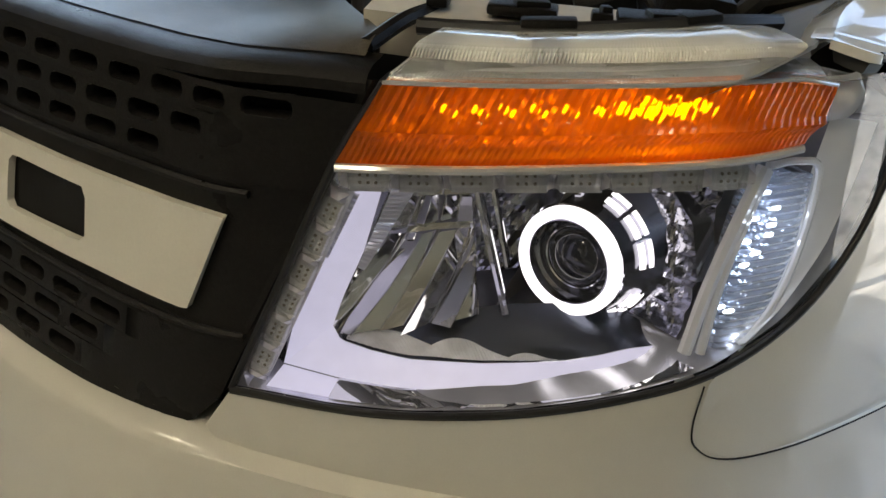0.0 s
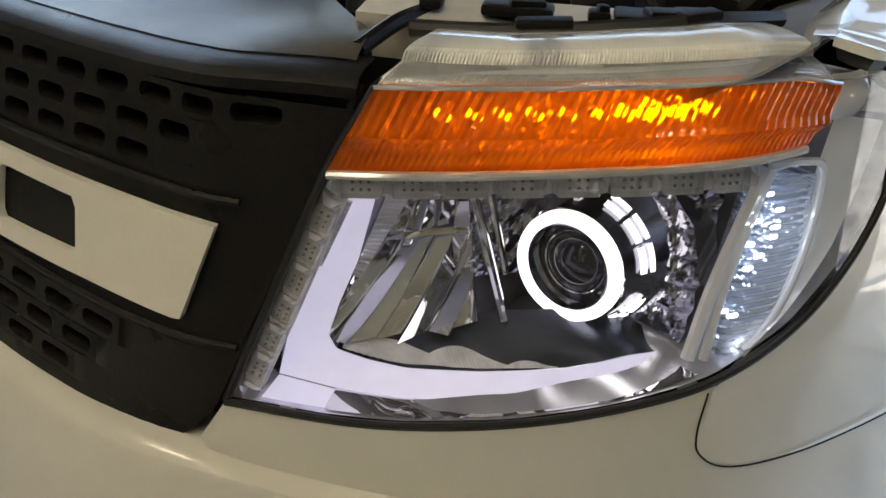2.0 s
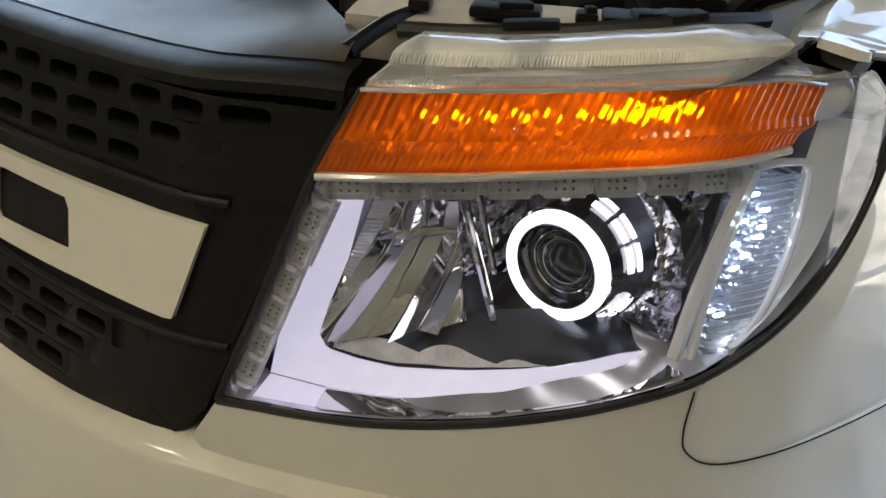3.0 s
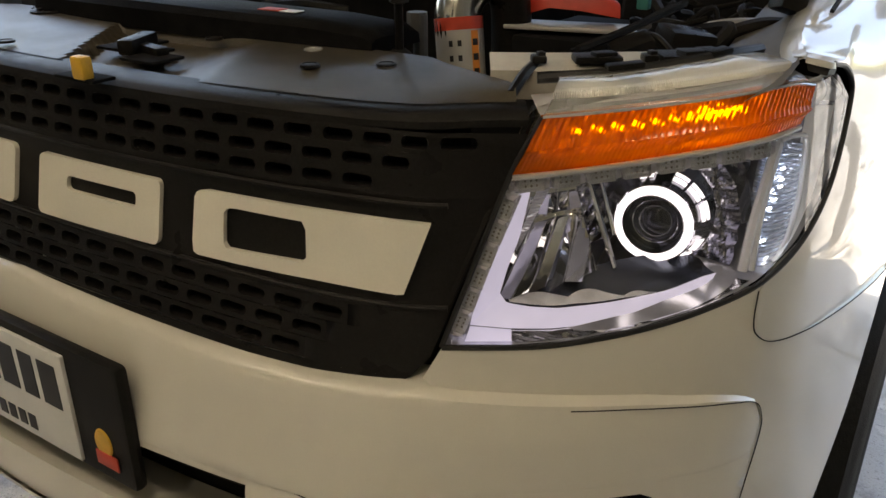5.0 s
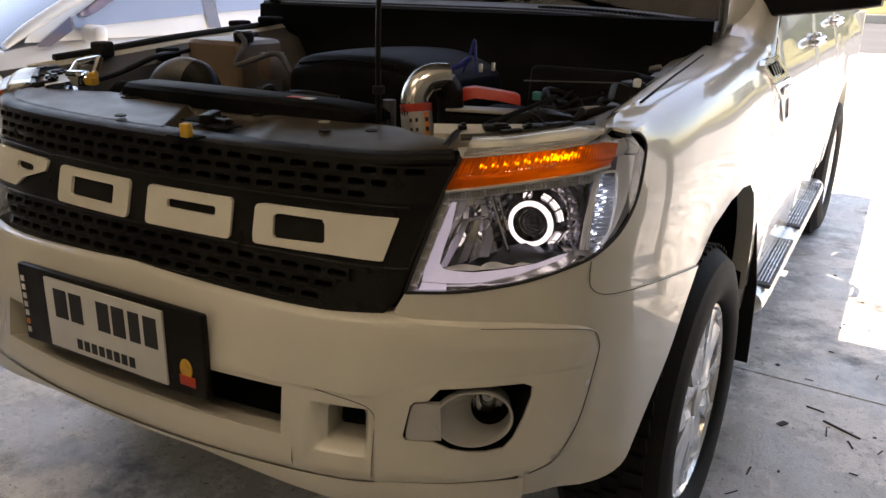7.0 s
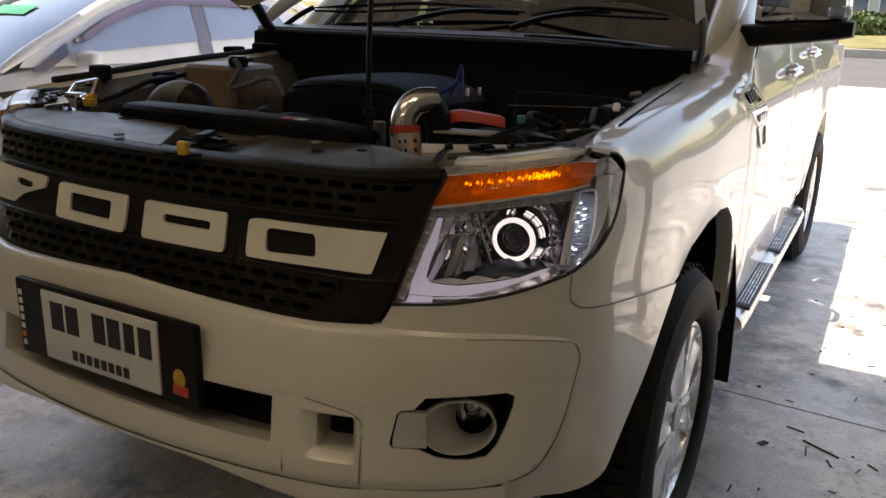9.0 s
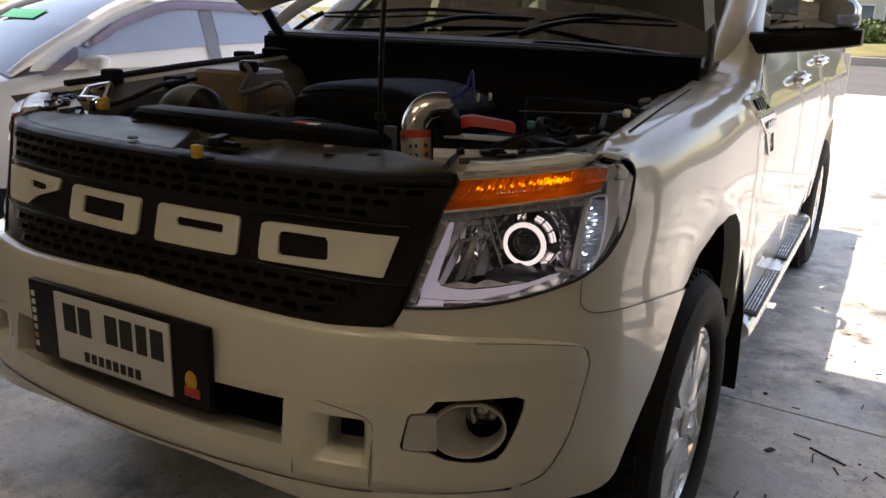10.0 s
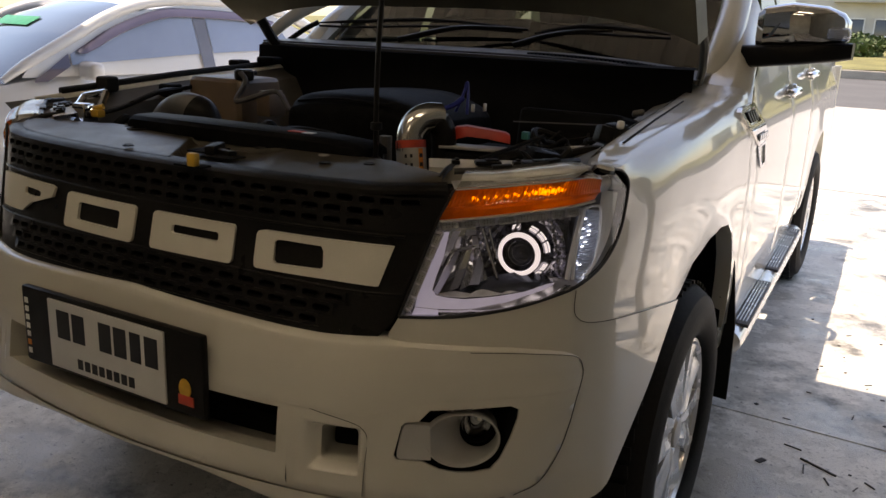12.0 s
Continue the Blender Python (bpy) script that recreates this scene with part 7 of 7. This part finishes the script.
# ---- the neighbouring car ----
def build_neighbour():
    car = thing("parked_car", "white sedan parked beside the truck with pale sky-coloured windows", "car", at=pose(-4.63, 1.41, 0, 0, 0, -10.8) @ Matrix.Scale(1.045, 4))
    # stations along the car: y, half width, sill z, waist z
    bm = bmesh.new()
    st = [(0, .55, .32, .58, .66), (.08, .70, .25, .66, .72), (.30, .82, .22, .73, .79), (.75, .86, .20, .83, .89), (1.10, .875, .20, .89, .94), (1.6, .88, .20, .93, .95), (2.6, .88, .20, .95, .97), (3.6, .87, .22, .98, 1.0),
          (4.2, .82, .26, 1.0, 1.02), (4.45, .70, .32, .92, .94)]
    rows = []
    for y, w, z0, z1, zm in st:
        prof = [(-w * .92, z0), (-w, z0 + .18), (-w, z1 - .20), (-w * .985, z1 - .06), (-w * .93, z1), (-w * .6, zm - .01), (0, zm), (w * .6, zm - .01), (w * .93, z1), (w * .985, z1 - .06), (w, z1 - .20), (w, z0 + .18), (w * .92, z0)]
        rows.append([(x, y, z) for x, z in prof])
    fine = []
    for i in range(13):
        col = smoothed([Vector(r[i]) for r in rows], 4)
        fine.append(col)
    grid(bm, fine)
    for r in (rows[0], rows[-1]):
        bm.faces.new([bm.verts.new(p) for p in r])
    part("body", bm, CARPAINT, car, "white car body")
    # cabin
    bm = bmesh.new()
    rib = [(.86, .80, .91), (1.22, .775, 1.12), (1.52, .735, 1.285), (1.80, .69, 1.375), (2.3, .67, 1.415), (2.8, .67, 1.395), (3.2, .70, 1.29), (3.75, .76, 1.0)]
    rows = [[(x * w, y, z - .05 * abs(x) ** 3) for x in np.linspace(-1, 1, 14)] for y, w, z in rib]
    grid(bm, rows[3:7])
    part("roof", bm, CARPAINT, car)
    bm = bmesh.new()
    grid(bm, [[(x, y, z + .002) for x, y, z in r] for r in rows[:4]])
    part("windscreen", bm, DARKWINDOW, car, "windscreen reflecting the sky")
    bm = bmesh.new()
    grid(bm, rows[6:])
    part("rear_window", bm, SKYWINDOW, car)
    def glass_x(z):
        return .872 - .30 * max(0, z - .95)
    for sg in (1, -1):
        bm = bmesh.new()
        line = [(.84, .885), (1.0, .985), (1.3, 1.140), (1.62, 1.298), (1.92, 1.380), (2.3, 1.405), (2.8, 1.385), (3.2, 1.285), (3.75, .98)]
        tube(bm, [(sg * (glass_x(z) - .02), y, z) for y, z in line], [.02, .034, .038, .038, .036, .036, .036, .04, .03], 12)
        part("roof_rail", bm, CARPAINT, car, "white windscreen pillar and roof rail")
        def side(name, low, high, mat, label="", lift=0.0):
            bm = bmesh.new()
            rows = coons(low, high, [low[0], high[0]], [low[-1], high[-1]], 20, 6)
            grid(bm, [[(sg * (glass_x(z) + lift), y, z) for y, z in r] for r in rows])
            return part(name, bm, mat, car, label)
        side("cabin_side", [(.95, .90), (3.7, .94)], [(1.0, .975), (1.62, 1.29), (2.3, 1.40), (2.8, 1.38), (3.65, 1.02)], CARPAINT, "", -.012)
        side("side_window", [(1.262, .975), (2.20, 1.045)], [(1.262, 1.040), (1.36, 1.092), (1.59, 1.215), (1.92, 1.325), (2.18, 1.342)], SKYWINDOW, "door window with a pale blue sky reflection in its colour")
        side("side_window", [(2.31, 1.050), (3.05, 1.085)], [(2.29, 1.342), (2.66, 1.328), (2.92, 1.27)], SKYWINDOW, "door window with a pale blue sky reflection in its colour")
        side("quarter_window", [(1.02, .872), (1.10, .875), (1.25, .968)], [(1.02, .885), (1.25, 1.045)], VISOR, "small dark quarter window")
        side("door_pillar", [(2.205, .95), (2.305, .95)], [(2.185, 1.345), (2.285, 1.345)], PILLAR, "grey door pillar", .003)
        high = smoothed([(1.30, 1.062), (1.36, 1.095), (1.59, 1.220), (1.92, 1.332), (2.18, 1.350), (2.66, 1.335), (2.90, 1.285)], 4)
        bm = bmesh.new()
        grid(bm, [[(sg * (glass_x(p.y - d) + o), p.x + d * .15, p.y - d * min(1, .25 + k / 8)) for k, p in enumerate(high)] for d, o in ((0, .004), (.012, .016), (.055, .022), (.060, .018))])
        part("window_visor", bm, VISOR, car, "smoked purple-grey window visor")
        bm = bmesh.new()
        block(bm, (sg * .97, 1.33, .945), (.20, .10, .115), .05, segments=4)
        part("mirror", bm, CARPAINT, car, "white door mirror")
        for y in (.78, 3.5):
            bm = bmesh.new()
            lathe(bm, [(.20, -.18), (.30, -.19), (.315, -.16), (.315, -.03), (.30, 0), (.20, .005), (.05, -.02), (0, -.02)], Matrix.Translation((sg * .80, y, .315)) @ pose(0, 0, 0, 0, 90 * sg, 0), 36)
            part("wheel", bm, RUBBER, car)
        bm = bmesh.new()
        rows = coons([(.14, .60), (.60, .74)], [(.22, .72), (.66, .86)], [(.14, .60), (.22, .72)], [(.60, .74), (.66, .86)], 8, 4)
        grid(bm, [[(sg * (float(np.interp(y, [0, .08, .3, .75], [.56, .71, .835, .875]))), y, z) for y, z in r] for r in rows])
        part("headlight", bm, HEADFILM, car, "yellow-green and orange tinted headlight")
    bm = bmesh.new()
    block(bm, (0, 0, 0), (.55, .004, .12), .001, pose(-.20, 1.395, 1.226, -61, 0, 0))
    part("windscreen_sticker", bm, GREENPAPER, car, "green sticker with a red mark behind the windscreen")
    return car


CARPAINT = material("cool white car paint", (0.78, 0.79, 0.80), rough=0.3, stain=0.04, stain_scale=3, coat=1.0)
VISOR = material("smoked visor", (0.11, 0.10, 0.16), rough=0.15, stain=0.15, coat=0.5)
PILLAR = material("grey pillar film", (0.20, 0.21, 0.26), rough=0.25, stain=0.15, coat=0.5)
HEADFILM = material("tinted headlight film", (0.55, 0.50, 0.22), rough=0.2, coat=0.6, stain=0.5, stain_scale=9)
GREENPAPER = material("green sticker", (0.03, 0.30, 0.14), rough=0.4, stain=0.2, stain_scale=20)
build_neighbour()


# ---- beyond the road ----
def build_tree(x, y, h, r, seed, group, label, trunk_h):
    rng = random.Random(seed)
    tree = thing("tree" if trunk_h > .5 else "bush", label, "tree" if trunk_h > .5 else "bush", group, at=pose(x, y, 0.5))
    bm = bmesh.new()
    tube(bm, [(0, 0, -.3), (rng.uniform(-.1, .1), 0, trunk_h * .6), (rng.uniform(-.2, .2), rng.uniform(-.1, .1), trunk_h + r * .5)], [.16 * r / 1.6 + .03, .10 * r / 1.6 + .02, .04], 8)
    for k in range(5):
        a = rng.uniform(0, 6.28)
        tube(bm, [(0, 0, trunk_h * .8), (math.cos(a) * r * .4, math.sin(a) * r * .4, trunk_h + r * .4), (math.cos(a) * r * .75, math.sin(a) * r * .75, trunk_h + r * rng.uniform(.4, 1.2))], [.06, .04, .015], 6)
    part("trunk", bm, BARK, tree)
    verts, faces = [], []
    for k in range(1100):
        while True:
            p = Vector((rng.uniform(-1, 1), rng.uniform(-1, 1), rng.uniform(-1, 1)))
            if .35 < p.length < 1 and noise.noise(p * 2.3 + Vector((seed, 0, 0))) > -.28:
                break
        c = Vector((p.x * r, p.y * r, trunk_h + (h - trunk_h) * (p.z + 1) / 2))
        e = Euler((rng.uniform(0, 6.28), rng.uniform(0, 6.28), rng.uniform(0, 6.28))).to_matrix()
        s = rng.uniform(.06, .13) * (r / 1.3)
        b = len(verts)
        for q in ((-1, -.5, 0), (0, -.7, .15), (1, -.2, 0), (.7, .6, .1), (-.6, .7, -.1)):
            verts.append(c + e @ (Vector(q) * s))
        faces.append((b, b + 1, b + 2, b + 3, b + 4))
    me = bpy.data.meshes.new("crown")
    me.from_pydata(verts, [], faces)
    me.materials.append(LEAF)
    ob = new("crown", me)
    ob.parent = tree
    return tree


def build_distance():
    for x, y, h, r, t, lab in ((1.2, 46, 3.9, 1.7, 1.1, "clipped green tree on the verge"), (-1.6, 50, 1.5, 1.5, .1, "low green bush on the verge"), (-4.2, 52, 1.7, 1.7, .1, "low green bush on the verge"),
                               (4.5, 48, 1.6, 1.5, .1, "low green bush on the verge"), (-14, 47, 4.6, 2.4, 1.2, "leafy green tree on the verge"), (-22, 46, 4.0, 2.2, 1.2, "leafy green tree on the verge"),
                               (8.5, 50, 4.2, 2.0, 1.2, "leafy green tree on the verge")):
        build_tree(x, y, h, r, int(abs(x * 10)) + 3, "plants along the verge", lab, t)
    house = thing("building", "pale rendered shop building with dark glass windows beyond the road", "building", at=pose(-2, 66, 0))
    bm = bmesh.new()
    block(bm, (0, 3, 3.2), (46, 6, 6.4), .03)
    part("wall", bm, FACADE, house)
    bm = bmesh.new()
    block(bm, (0, 2.4, 6.5), (47, 7.6, .25), .04)
    part("roof", bm, ROOF, house)
    for k in range(14):
        bm = bmesh.new()
        block(bm, (-21 + k * 3.2, -.02, 2.0), (2.5, .10, 2.3), .02)
        w = part("window", bm, DARKWINDOW, house)
        bm = bmesh.new()
        for dx in (-1.27, 0, 1.27):
            block(bm, (-21 + k * 3.2 + dx, -.09, 2.0), (.09, .08, 2.4), .01)
        for dz in (.83, 2.0, 3.17):
            block(bm, (-21 + k * 3.2, -.09, dz), (2.6, .08, .09), .01)
        part("frame", bm, WHITE, w)
    for k in range(5):
        bm = bmesh.new()
        block(bm, (-18 + k * 9.3, -.5, 4.3), (6.5, 1.0, .12), .02)
        part("canopy", bm, ROOF, house)


build_distance()


# ---- grit on the floor ----
def build_debris():
    rng = random.Random(21)
    for k in range(70):
        bm = bmesh.new()
        x, y = rng.uniform(.95, 2.1), rng.uniform(.9, 3.4)
        if k > 56:
            x, y = rng.uniform(-1.6, -.2), rng.uniform(-.9, -.1)
        kind = rng.random()
        if kind < .45:
            s = (rng.uniform(.002, .005), rng.uniform(.012, .05), rng.uniform(.002, .004))
        else:
            s = (rng.uniform(.004, .012), rng.uniform(.005, .015), rng.uniform(.002, .005))
        block(bm, (0, 0, s[2] / 2), s, min(s) * .2)
        for v in bm.verts:
            v.co += Vector((rng.uniform(-1, 1) * s[0] * .2, rng.uniform(-1, 1) * s[1] * .08, 0))
        ob = finish("litter", bm, DEBRIS, smooth=False)
        ob.matrix_basis = pose(x, y, 0.0, 0, 0, rng.uniform(0, 180))
        tagged(ob, "small dark scrap lying on the concrete floor", "litter", "scraps on the floor")
    for x, y, r, s in ((1.23, 1.72, 62, (.007, .13, .005)), (1.19, 1.68, 5, (.004, .06, .004)), (1.14, 1.82, 75, (.005, .06, .004)), (1.06, 1.66, 150, (.02, .035, .004)), (-.86, -.42, 20, (.035, .045, .006))):
        bm = bmesh.new()
        block(bm, (0, 0, s[2] / 2), s, .001)
        ob = finish("litter", bm, DEBRIS, smooth=False)
        ob.matrix_basis = pose(x, y, 0, 0, 0, r)
        tagged(ob, "long dark scrap lying on the concrete floor", "litter", "scraps on the floor")


build_debris()


# ---- ceiling lamps behind the camera ----
def build_tubes():
    for x, y in ((1.2, -.9), (-.6, -1.2), (.6, -3.4)):
        lamp = thing("ceiling_lamp", "white twin-tube fluorescent ceiling lamp, lit", "ceiling lamp", "ceiling lamps", at=pose(x, y, 3.36))
        bm = bmesh.new()
        block(bm, (0, 0, .05), (1.26, .16, .05), .01)
        part("body", bm, WHITE, lamp)
        for dy in (-.045, .045):
            bm = bmesh.new()
            tube(bm, [(-.6, dy, 0), (.6, dy, 0)], .014, 10)
            part("tube", bm, TUBE, lamp, "lit fluorescent tube")
        bm = bmesh.new()
        for dx in (-.5, .5):
            tube(bm, [(dx, 0, .06), (dx, 0, .42)], .006, 6)
        part("hanger", bm, GREYMETAL, lamp)


TUBE = material("lit tube", (0.9, 0.9, 0.85), rough=0.5, emit=(1.0, 0.90, 0.72), strength=8.5, stain=0.02)
build_tubes()
